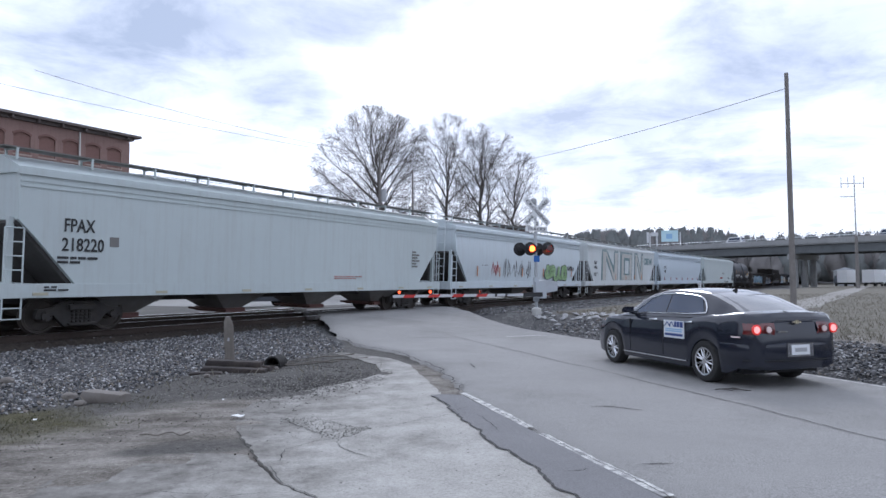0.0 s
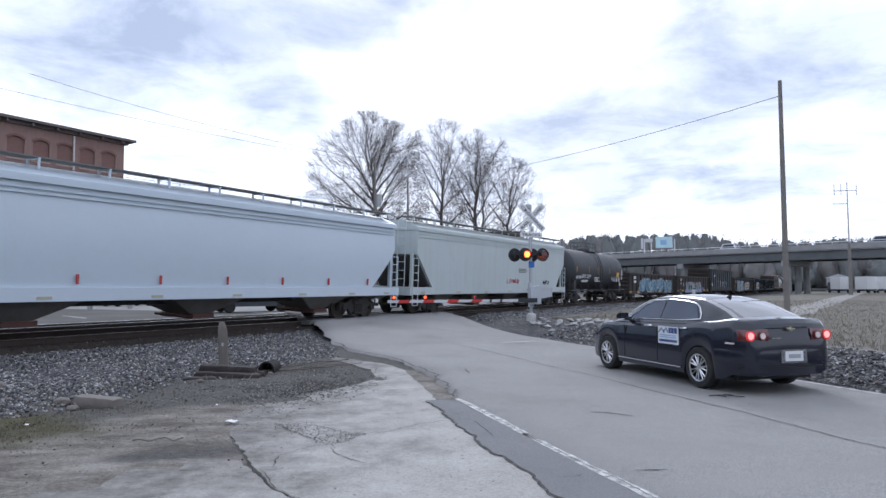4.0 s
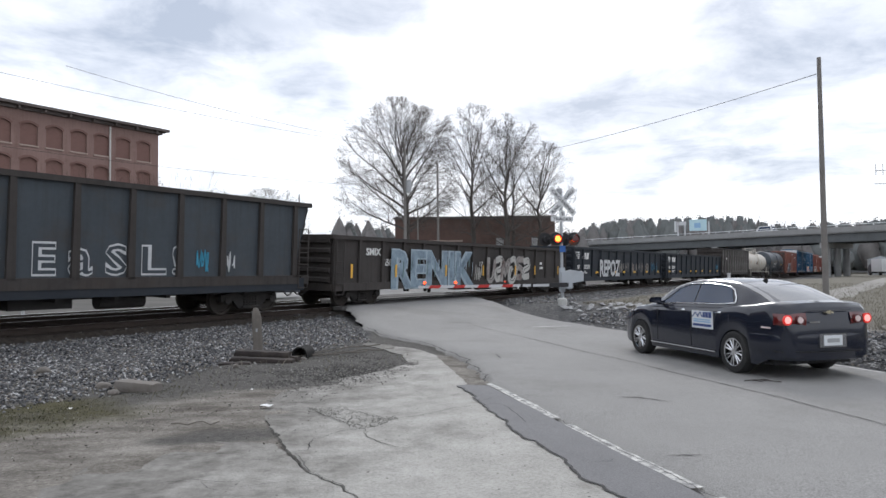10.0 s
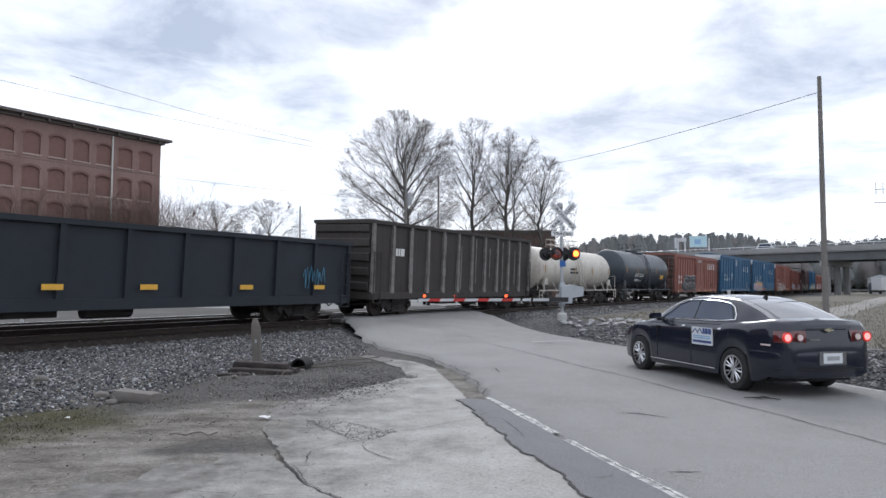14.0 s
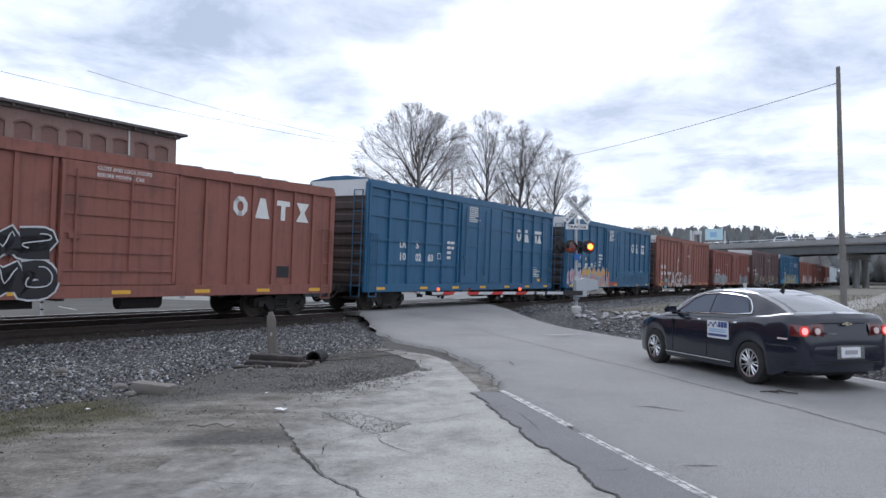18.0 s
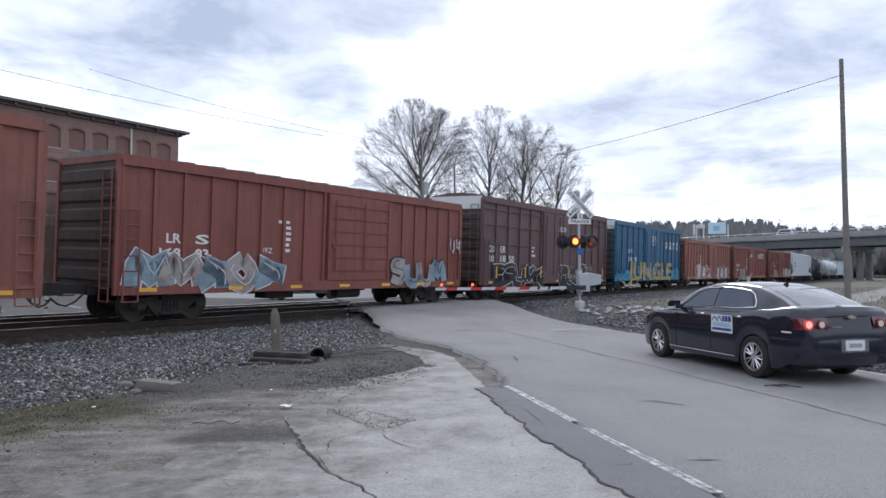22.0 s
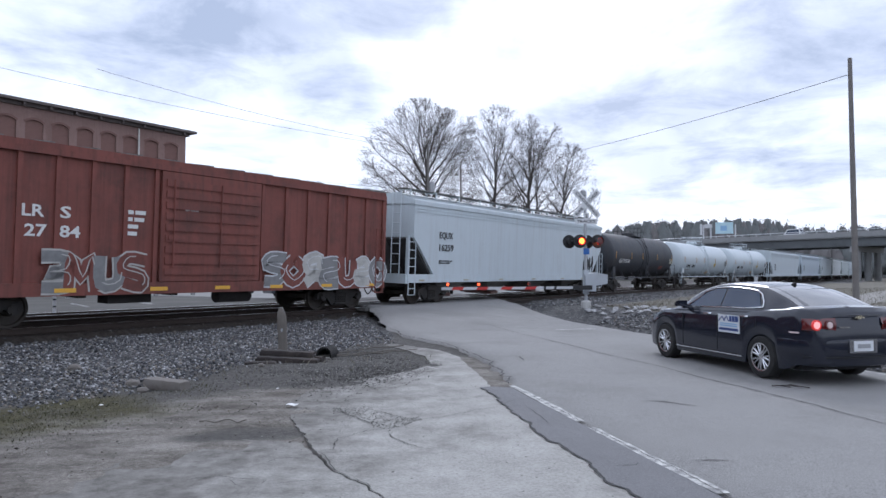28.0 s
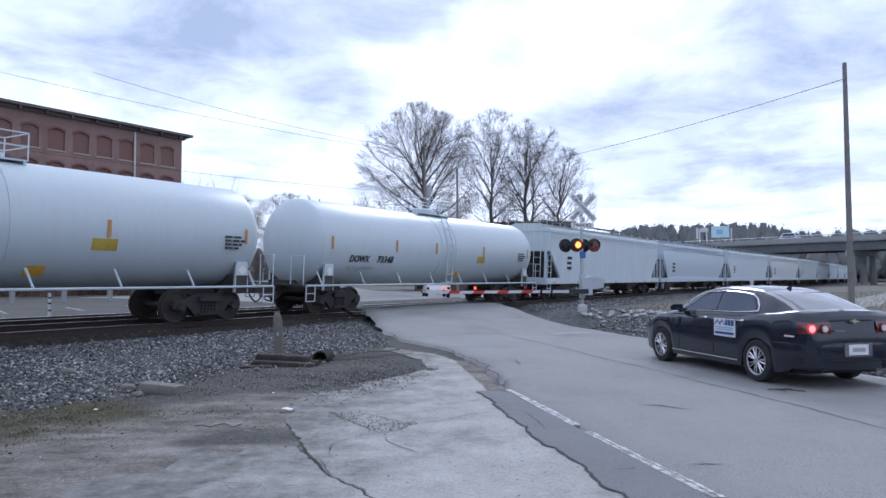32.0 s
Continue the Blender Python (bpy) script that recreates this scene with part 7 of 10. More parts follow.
    for k in range(2):
        car, L, h = tanker(g[27 + k], g[28 + k], TANK_WHITE, "glossy white tank car with black lettering", radius=1.52, cz=2.5)
        mark_round(car, "DOWX", -6.2, 1.84, 0.38, BLACK_P, 1.05, 0.006, 1.52, 2.5)
        mark_round(car, "73254" if k == 0 else "73348", -4.7, 1.84, 0.38, BLACK_P, 0.95, 0.006, 1.52, 2.5)
        patch_round(car, "placard", 1.0, 1.45, 1.3, 1.55, YELLOW, 1.52, 2.5)
        patch_round(car, "placard", 2.35, 3.0, 1.95, 2.25, SP_YEL, 1.52, 2.5)
        stencils(car, -6.2, -1.31, 1.68, 2, SP_GREY, 1.6, 0.035, 34)
        stencils(car, 6.2, -1.53, 2.5, 4, BLACK_P, 0.7, 0.06, 35)
        diamond(car, -h + 0.9, 1.5, -1.4)
        diamond(car, h - 0.9, 1.5, -1.4)
    for k in range(10):
        a, b = g[29] + 20.95 * k, g[29] + 20.95 * (k + 1)
        car, L, h = hopper(a, b, (HOP_B, HOP_D, HOP_B, HOP_C, HOP_A)[k % 5], "pale grey covered hopper car", rounded=k % 2 == 1)
        stencils(car, -7.3, -1.515, 2.5, 3, BLACK_P, 0.7, 0.16, 36 + k)


build_train()

# ---- crossing signal ----
ALU = mat("galvanised_steel", (0.42, 0.44, 0.46), 0.45, 0.6, 0.08, 3, (0.3, 0.3, 0.3), 0.4, 3, bump=0.05)
SIGN_W = mat("sign_white", (0.52, 0.53, 0.545), 0.5, 0, 0.06, 3, (0.45, 0.45, 0.45), 0.3, 3, bump=0)
BLADE_W = mat("blade_white", (0.68, 0.69, 0.7), 0.5, 0, 0.05, 3, (0.6, 0.6, 0.6), 0.3, 3, bump=0)
SIGN_BACK = mat("sign_back", (0.35, 0.36, 0.37), 0.5, 0.4, 0.08, 3, bump=0)
SIG_BLACK = mat("signal_black", (0.02, 0.02, 0.022), 0.55, 0, 0.2, 4, bump=0.05)
SIG_GREY = mat("mechanism_grey", (0.42, 0.45, 0.48), 0.5, 0, 0.08, 2, (0.25, 0.25, 0.25), 0.4, 2, bump=0.05)
ARM_RED = mat("arm_red", (0.45, 0.03, 0.025), 0.5, 0, 0.15, 3, bump=0)
ENS_BLUE = mat("sign_blue", (0.03, 0.13, 0.42), 0.5, 0, 0.1, 3, bump=0)
LENS_LIT = glowing("lit_red_lens", (1.0, 0.20, 0.02), 7.0)
LENS_RIM = glowing("lit_red_rim", (1.0, 0.03, 0.01), 1.6)
ARM_LIT = glowing("lit_arm_lamp", (1.0, 0.09, 0.02), 3.0)
LENS_DARK = mat("dark_red_lens", (0.10, 0.008, 0.006), 0.15, 0, 0.1, 4, bump=0, coat=0.5)
LAMPS = []


def signal_head(parent, x, y, z, face, phase):
    """A black background with a hood; the lens inside turns its lit or its dark face out."""
    h = Geo().lathe([(0.0, 0.02), (0.0, 0.28), (0.02, 0.285), (0.02, 0.02)], 24, "y")
    ob = h.part("signal_head", SIG_BLACK, parent, "round black flasher head", 40, pose(x, y, z, 0, 0, 0 if face < 0 else 180))
    v = Geo()
    rows = []
    for k in range(11):
        t = math.pi * (-0.1 + 1.2 * k / 10)
        rows.append([(0.165 * math.cos(t), 0.0, 0.165 * math.sin(t)), (0.165 * math.cos(t), -0.3 + 0.05 * abs(math.cos(t)), 0.165 * math.sin(t))])
    v.grid(rows)
    v.part("hood", SIG_BLACK, ob)
    Geo().tube((0, 0.02, 0), (0, 0.2, 0), 0.14, 14).part("housing", SIG_BLACK, ob, "", 40)
    if face < 0:
        d = Geo().lathe([(-0.012, 0.02), (-0.012, 0.115), (-0.008, 0.116)], 20, "y")
        lens = d.part("lamp_lens", LENS_LIT, parent, "glowing red flasher lens", 40, pose(x, y - 0.17, z))
        Geo().lathe([(-0.0075, 0.1), (-0.0075, 0.15), (-0.002, 0.152)], 20, "y").part("lens_rim", LENS_RIM, lens, "", 40)
        Geo().lathe([(0.001, 0.02), (0.001, 0.15), (0.008, 0.148), (0.010, 0.02)], 20, "y").part("lens_back", LENS_DARK, lens, "", 40)
        LAMPS.append((lens, (x, y - 0.17, z), phase))
    return ob


def build_signal():
    base = pose(3.65, 28.69, 0.3, 0, 0, 16.8)
    sig = thing("crossing_signal", base, "railway crossing signal mast with crossbuck, red flashers and lowered gate", "crossing signal")
    f = Geo().lathe([(-0.35, 0.2), (0.22, 0.2), (0.27, 0.17), (0.3, 0.09)], 12, "z")
    f.part("foundation", mat("pale_concrete", (0.5, 0.5, 0.48), 0.85, 0, 0.1, 3, (0.3, 0.3, 0.28), 0.5, 3), sig, "pale concrete and steel mast base")
    Geo().tube((0, 0, 0.2), (0, 0, 4.8), 0.065, 14).part("mast", ALU, sig, "", 40)
    b = Geo().lathe([(4.66, 0.02), (4.68, 0.14), (4.84, 0.13), (4.92, 0.02)], 16, "z", (-0.08, -0.02, 0))
    b.part("bell", SIGN_BACK, sig, "", 40)
    # Crossbuck with its words on both blades.
    for k, (text, a) in enumerate((("RAIL   ROAD", -45), ("CROSSING", 45))):
        m = pose(0.03, -0.10 - 0.014 * k, 4.31, 0, a, 0)
        bl = Geo().box(-0.76, 0.76, -0.005, 0.005, -0.125, 0.125).part("crossbuck_blade", BLADE_W, sig, "white blade with black words", None, m)
        letters("lettering", text, 0.18, BLACK_P, bl, pose(-0.67, -0.007, -0.062, 90, 0, 0), 1.34, 0.0035, 0.002)
    p = Geo().box(-0.1, 0.14, -0.105, -0.095, 3.69, 3.93).part("track_count_plate", BLADE_W, sig)
    letters("lettering", "2", 0.2, BLACK_P, p, pose(-0.03, -0.107, 3.735, 90, 0, 0), 0.1, 0.006, 0.002)
    p = Geo().box(-0.5, 0.5, -0.115, -0.105, 3.47, 3.68).part("tracks_plate", BLADE_W, sig)
    letters("lettering", "TRACKS", 0.16, BLACK_P, p, pose(-0.42, -0.117, 3.52, 90, 0, 0), 0.82, 0.003, 0.002)
    Geo().box(-0.13, 0.13, -0.10, -0.09, 2.2, 2.46).part("number_plate_blue", ENS_BLUE, sig, "small blue notice plate")
    # Flashers on a cross arm.
    c = Geo().tube((-0.62, 0.0, 2.74), (0.62, 0.0, 2.74), 0.04, 8)
    c.box(-0.1, 0.1, -0.1, 0.1, 2.62, 2.86)
    c.part("crossarm", SIG_BLACK, sig)
    signal_head(sig, -0.32, -0.2, 2.74, -1, 0)
    signal_head(sig, 0.47, -0.2, 2.74, -1, 1)
    signal_head(sig, -0.62, 0.25, 2.74, 1, 0)
    signal_head(sig, 0.2, 0.25, 2.74, 1, 1)
    # Gate mechanism, counterweight and arm.
    g = Geo().box(-0.16, 0.3, -0.36, -0.06, 0.68, 1.36)
    g.box(-0.1, 0.1, -0.08, 0.08, 0.55, 1.55)
    g.part("gate_mechanism", SIG_GREY, sig, "grey gate mechanism case")
    w = Geo().prism([(0.0, 0.86), (0.5, 0.9), (1.0, 0.98), (1.02, 1.36), (0.45, 1.46), (0.0, 1.36)], 0.06, 0.22)
    w.part("counterweight", SIG_GREY, sig, "pale steel counterweight")
    az = 0.84
    j = Geo().box(-0.75, 0.1, -0.42, -0.36, az - 0.09, az + 0.09)
    j.part("arm_bracket", SIG_BLACK, sig)
    arm = Geo().box(-6.2, -0.6, -0.405, -0.375, az - 0.055, az + 0.055).part("gate_arm", SIGN_W, sig, "red and white striped gate arm")
    red = Geo().prism([(-0.26, -0.058), (0.18, -0.058), (0.26, 0.058), (-0.18, 0.058)], -0.034, 0.034).mesh("red_stripe", ARM_RED)
    for x in (-5.55, -4.55, -3.55, -2.55):
        share(red, "red_stripe", arm, pose(x, -0.39, az))
    thin = Geo().prism([(-0.06, -0.057), (0.03, -0.057), (0.06, 0.057), (-0.03, 0.057)], -0.0335, 0.0335).mesh("dark_stripe", SIG_BLACK)
    for x in (-1.95, -1.5):
        share(thin, "dark_stripe", arm, pose(x, -0.39, az))
    for x, phase in ((-5.95, None), (-4.7, 0), (-2.6, 1)):
        Geo().box(x - 0.045, x + 0.045, -0.43, -0.35, az + 0.056, az + 0.10).part("lamp_base", SIG_BLACK, arm)
        d = Geo().lathe([(-0.05, 0.012), (-0.045, 0.05), (-0.006, 0.058)], 12, "y")
        lamp = d.part("arm_lamp", ARM_LIT, sig, "small red gate lamp", 40, pose(x, -0.39, az + 0.16))
        Geo().lathe([(0.0, 0.058), (0.02, 0.055), (0.03, 0.012)], 12, "y").part("lamp_back", LENS_DARK, lamp, "", 40)
        if phase is not None:
            LAMPS.append((lamp, (x, -0.39, az + 0.16), phase))


build_signal()


def build_far_signal():
    """The matching mast for the other direction, seen from behind."""
    sig = thing("crossing_signal", pose(-12.93, 40.38, 0.3, 0, 0, 16.8), "far crossing signal mast seen from behind", "crossing signal")
    Geo().tube((0, 0, -0.1), (0, 0, 4.9), 0.065, 12).part("mast", ALU, sig, "", 40)
    for k, a in enumerate((-45, 45)):
        Geo().box(-0.61, 0.61, -0.005, 0.005, -0.115, 0.115).part("crossbuck_blade", SIGN_PLAIN, sig, "bare pale back of a blade", None, pose(0, 0.08 + 0.014 * k, 4.45, 0, a, 0))
    Geo().box(-0.5, 0.5, 0.075, 0.085, 3.66, 3.86).part("tracks_plate", SIGN_BACK, sig)
    Geo().tube((-0.62, 0.0, 2.98), (0.62, 0.0, 2.98), 0.04, 8).part("crossarm", SIG_BLACK, sig)
    for x in (-0.4, 0.4):
        Geo().lathe([(0.0, 0.02), (0.0, 0.28), (0.02, 0.285), (0.02, 0.02)], 20, "y", (x, 0.15, 2.98)).part("signal_head", SIG_BLACK, sig, "round black flasher head", 40)
    Geo().box(-0.16, 0.3, 0.06, 0.36, 0.85, 1.55).part("gate_mechanism", SIG_GREY, sig)


SIGN_PLAIN = mat("pale_sign_back", (0.70, 0.71, 0.72), 0.5, 0, 0.06, 3, (0.45, 0.45, 0.45), 0.3, 3, bump=0)
build_far_signal()

# ---- parked black sedan ----
CARPAINT = mat("black_blue_car_paint", (0.010, 0.013, 0.024), 0.16, 0.0, 0.1, 2, (0.02, 0.02, 0.024), 0.2, 1.5, bump=0, coat=0.6, spec=0.35)
# Tinted side glass; its blue is sky reflection put into the base colour.
CARGLASS = mat("tinted_glass_sky_blue", (0.018, 0.034, 0.07), 0.04, 0.0, 0.05, 2, bump=0, coat=0.0, spec=0.55)
SCREEN = mat("screen_glass", (0.006, 0.008, 0.011), 0.04, 0.0, 0.05, 2, bump=0, coat=1.0, spec=0.9)
CHROME = mat("chrome_trim", (0.75, 0.76, 0.78), 0.12, 1.0, 0.03, 3, bump=0)
ALLOY = mat("polished_alloy", (0.62, 0.63, 0.65), 0.22, 1.0, 0.05, 3, bump=0)
TYRE = mat("tyre_rubber", (0.018, 0.018, 0.018), 0.85, 0, 0.2, 6, (0.05, 0.048, 0.045), 0.4, 4, bump=0.2)
TRIM_BLACK = mat("black_plastic", (0.012, 0.012, 0.013), 0.7, 0, 0.1, 5, bump=0.1)
TAIL_RED = mat("tail_lamp_red", (0.10, 0.008, 0.008), 0.12, 0, 0.05, 3, bump=0, coat=1.0)
TAIL_LIT = glowing("tail_lamp_lit", (1.0, 0.42, 0.38), 0.8, (0.6, 0.3, 0.28))
TAIL_RING = glowing("tail_lamp_ring_lit", (1.0, 0.04, 0.02), 0.35, (0.4, 0.03, 0.03))
TAIL_CLEAR = mat("clear_reverse_lamp", (0.75, 0.62, 0.60), 0.1, 0, 0.05, 3, bump=0, coat=1.0)
PLATE_W = mat("plate_white", (0.660, 0.680, 0.700), 0.4, 0, 0.05, 3, bump=0)
MARK_BLUE = mat("sign_dark_blue", (0.03, 0.06, 0.20), 0.5, 0, 0.1, 3, bump=0)
MARK_SKY = mat("sign_light_blue", (0.25, 0.42, 0.62), 0.5, 0, 0.1, 3, bump=0)
GOLD = mat("gold_badge", (0.72, 0.66, 0.50), 0.25, 1.0, 0.05, 3, bump=0)


def lerp_table(tab, x):
    for (x0, v0), (x1, v1) in zip(tab, tab[1:]):
        if x <= x1:
            f = (x - x0) / (x1 - x0)
            return v0 + (v1 - v0) * smooth(f) if x1 - x0 > 0.35 else v0 + (v1 - v0) * f
    return tab[-1][1]


DECK = [(-1.04, 0.66), (-1.0, 1.04), (-0.93, 1.125), (-0.7, 1.15), (-0.2, 1.10), (0.6, 1.05), (1.6, 1.03), (2.4, 1.005), (2.9, 0.97), (3.4, 0.87), (3.7, 0.72), (3.83, 0.50)]
WIDTH = [(-1.04, 0.66), (-0.98, 0.76), (-0.75, 0.845), (-0.3, 0.885), (0.6, 0.893), (1.6, 0.893), (2.6, 0.885), (3.2, 0.86), (3.55, 0.78), (3.74, 0.66), (3.83, 0.50)]
ROOF = [(-0.76, 1.11), (-0.6, 1.175), (-0.32, 1.285), (-0.02, 1.385), (0.28, 1.455), (0.58, 1.49), (0.98, 1.507), (1.38, 1.49), (1.73, 1.435), (2.03, 1.33), (2.33, 1.195), (2.58, 1.08), (2.76, 0.99)]
ROOF_W = [(-0.70, 0.68), (-0.3, 0.62), (0.2, 0.59), (0.9, 0.60), (1.6, 0.60), (2.2, 0.635), (2.8, 0.70)]


def cabin_section(x, grow=0.0):
    zr, zt = lerp_table(ROOF, x), lerp_table(DECK, x)
    we, wb = lerp_table(ROOF_W, x), 0.835 - 0.13 * smooth((0.2 - x) / 0.95)
    return [(wb + grow, zt - 0.03), (wb - 0.03 + grow, zt + 0.03 * (zr - zt) / 0.45), (we + 0.035 + grow, zr - 0.075), (we + grow * 0.7, zr - 0.03 + grow * 0.7), (we - 0.14, zr - 0.006 + grow), (we * 0.4, zr + 0.006 + grow), (0, zr + 0.008 + grow)]


def build_sedan(m, label):
    car = thing("sedan", m, label, "car")
    # Lower body.
    xs = sorted(set([round(v, 3) for v in np.arange(-1.04, 3.84, 0.06)] + [-1.02, -0.99, 3.8, 3.83]))
    rows = []
    for x in xs:
        w, zt = lerp_table(WIDTH, x), lerp_table(DECK, x)
        zb = 0.2 + 0.14 * smooth((-0.45 - x) / 0.4) + 0.06 * smooth((x - 3.3) / 0.5)
        edge = zb
        for wx in (0.0, 2.85):
            if abs(x - wx) < 0.375:
                edge = max(edge, 0.315 + math.sqrt(0.376 ** 2 - (x - wx) ** 2))
        zs = lambda f: edge + (zt - edge) * f
        sec = [(0, zb), (w * 0.70, zb), (w * 0.93, max(zb, edge - 0.02)), (w * 0.975, edge), (w * 0.995, zs(0.2)), (w, zs(0.45)), (w * 0.99, zs(0.68)), (w * 0.965, zs(0.86)), (w * 0.93, zs(0.955)), (w * 0.86, zt), (w * 0.45, zt + 0.018), (0, zt + 0.025)]
        rows.append([(x, -y, z) for y, z in reversed(sec[1:])] + [(x, y, z) for y, z in sec])
    g = Geo().grid(rows)
    n = len(rows[0])
    g.f += [tuple(range(n)), tuple(range((len(rows) - 1) * n, len(rows) * n))]
    body = g.part("body", CARPAINT, car, "glossy black-blue painted body", 38)
    # Roof and pillars.
    rows = []
    for x in [-0.75 + 0.0875 * k for k in range(41)]:
        s = cabin_section(min(x, 2.76))
        rows.append([(x, -y, z) for y, z in s] + [(x, y, z) for y, z in reversed(s[:-1])])
    Geo().grid(rows).part("roof", CARPAINT, car, "", 50)

    def side_pane(name, x0, x1, lo, hi, sg, lean0=0.0, lean1=0.0):
        """Glass between two stations, from lo to hi up the cabin's side; the leans slope its ends."""
        rr = []
        for k in range(9):
            f = k / 8
            row = []
            for j in range(5):
                e = j / 4
                x = x0 + lean0 * e + (x1 + lean1 * e - x0 - lean0 * e) * f
                s = cabin_section(x, 0.008)
                (ya, za), (yb, zb_) = s[1], s[2]
                h = lo + (hi - lo) * e
                row.append((x, sg * (ya + (yb - ya) * h), za + (zb_ - za) * h))
            rr.append(row)
        return Geo().grid(rr).part(name, CARGLASS, car, "dark tinted window with painted sky-blue reflection", 60)

    for sg in (-1, 1):
        side_pane("front_window", 1.14, 2.29, 0.06, 0.93, sg, 0.0, -0.60)
        side_pane("rear_window", 0.08, 1.10, 0.06, 0.93, sg, 0.22, 0.0)
        t = Geo()
        pts, knots = [], []
        for x, h in ((2.45, 0.02), (1.8, 0.01), (1.1, 0.01), (0.4, 0.01), (0.16, 0.03), (0.20, 0.4), (0.32, 0.8), (0.46, 0.95), (0.8, 0.97), (1.2, 0.97), (1.6, 0.965), (1.84, 0.93), (2.12, 0.5), (2.45, 0.02)):
            knots.append((x - 0.13, h))
        for (x0, h0), (x1, h1) in zip(knots, knots[1:]):
            for k in range(7):
                x, h = x0 + (x1 - x0) * k / 7, h0 + (h1 - h0) * k / 7
                (ya, za), (yb, zb_) = cabin_section(x, 0.012)[1:3]
                pts.append((x, sg * (ya + (yb - ya) * h), za + (zb_ - za) * h))
        t.path(pts, 0.013, 6)
        t.part("window_trim", CHROME, car, "bright chrome window surround")
        # Seams, handles, strip, mirror.
        for x in (1.12, 2.2, 0.1):
            w = lerp_table(WIDTH, x)
            s = Geo().box(x - 0.005, x + 0.005, min(sg * (w - 0.02), sg * (w + 0.003)), max(sg * (w - 0.02), sg * (w + 0.003)), 0.34 if x > 0.5 else 0.8, 0.93)
            s.part("door_seam", TRIM_BLACK, car)
        for x in (1.3, 0.3):
            w = lerp_table(WIDTH, x) * 0.985
            h = Geo()
            h.path([(x, sg * w, 0.955), (x + 0.03, sg * (w + 0.03), 0.955), (x + 0.17, sg * (w + 0.03), 0.95), (x + 0.2, sg * w, 0.95)], 0.013, 6)
            h.part("door_handle", CHROME, car, "chrome door handle")
        Geo().box(0.45, 2.42, min(sg * 0.885, sg * 0.902), max(sg * 0.885, sg * 0.902), 0.285, 0.302).part("rocker_strip", CHROME, car, "thin chrome strip")
        mm = Geo().prism([(2.02, 1.05), (2.16, 1.045), (2.2, 1.09), (2.13, 1.15), (2.02, 1.16)], min(sg * 0.9, sg * 1.06), max(sg * 0.9, sg * 1.06))
        mm.box(2.06, 2.15, min(sg * 0.8, sg * 0.92), max(sg * 0.8, sg * 0.92), 1.02, 1.08)
        mm.part("mirror", CARPAINT, car, "", 30)
        Geo().box(-0.80, -0.62, min(sg * 0.835, sg * 0.862), max(sg * 0.835, sg * 0.862), 0.765, 0.79).part("side_marker", TAIL_CLEAR, car)
        # Tail lamps: a red case round the corner and two round lamps.
        tl = Geo()
        rr = []
        for k in range(10):
            f = k / 9
            y = 0.40 + 0.47 * smooth(f) if f < 0.75 else 0.40 + 0.47 * smooth(0.75) + (f - 0.75) * 0.12
            x = -1.005 + 0.02 * f - (0 if f < 0.5 else -0.5 * (f - 0.5) ** 1.6)
            rr.append([(x - 0.02, sg * y, 0.805 + 0.02 * f), (x - 0.035, sg * y, 0.9), (x - 0.005, sg * y * 0.985, 1.0 - 0.01 * f)])
        tl.grid(rr)
        tl.part("tail_lamp", TAIL_RED, car, "red tail lamp cluster", 40)
        for y, r, mt in ((0.72, 0.078, TAIL_LIT), (0.52, 0.07, TAIL_CLEAR)):
            xr = -1.045 if y < 0.6 else -1.02
            Geo().lathe([(xr - 0.012, 0.01), (xr - 0.012, r * 0.66), (xr - 0.0, r * 0.7)], 18, "x", (0, sg * y, 0.9)).part("lamp", mt if y > 0.6 else TAIL_CLEAR, car, "", 50)
            Geo().lathe([(xr - 0.004, r * 0.7), (xr - 0.012, r * 0.85), (xr - 0.008, r), (xr + 0.02, r)], 18, "x", (0, sg * y, 0.9)).part("lamp_ring", TAIL_RING if y > 0.6 else TAIL_RED, car, "", 50)
    # Windscreen, backlight, deck seam.
    for name, st in (("rear_screen", [-0.70 + 0.09 * k for k in range(11)]), ("windscreen", [1.70 + 0.1 * k for k in range(9)])):
        rr = []
        for x in st:
            s = cabin_section(x, 0.006)
            w = s[3][0] - 0.02
            zc = s[6][1]
            rr.append([(x, w * k / 4, zc - (zc - s[3][1] - 0.005) * (abs(k) / 4) ** 2.2) for k in range(-4, 5)])
        Geo().grid(rr).part(name, SCREEN, car, "sloping tinted glass", 60)
    Geo().box(-1.047, -1.03, -0.40, 0.40, 1.03, 1.037).part("deck_seam", TRIM_BLACK, car)
    b = Geo()
    rr = []
    wrap = bend([(-0.40, 0.889), (-0.62, 0.872), (-0.84, 0.822), (-0.98, 0.715), (-1.05, 0.52), (-1.078, 0.26), (-1.085, 0.0)], 4)
    wrap += [(x, -y) for x, y in reversed(wrap[:-1])]
    for x, y in wrap:
        k = math.hypot(x + 0.35, y) or 1.0
        ox, oy = (x + 0.35) / k, y / k
        rr.append([(x - ox * d, y - oy * d, z) for d, z in ((0.14, 0.275), (0.035, 0.295), (0.012, 0.42), (0.0, 0.45), (-0.012, 0.56), (0.0, 0.665), (0.05, 0.69))])
    b.grid(rr)
    b.part("rear_bumper", CARPAINT, car, "", 40)
    Geo().path([(x * 1.004, y * 1.004, 0.432) for x, y in wrap[8:-8]], 0.009, 5).part("bumper_crease", TRIM_BLACK, car)
    p = Geo().box(-1.106, -1.085, -0.24, 0.24, 0.49, 0.69).part("plate_frame", CHROME, car, "chrome number plate frame")
    pl = Geo().box(-1.112, -1.105, -0.165, 0.165, 0.515, 0.665).part("number_plate", PLATE_W, p)
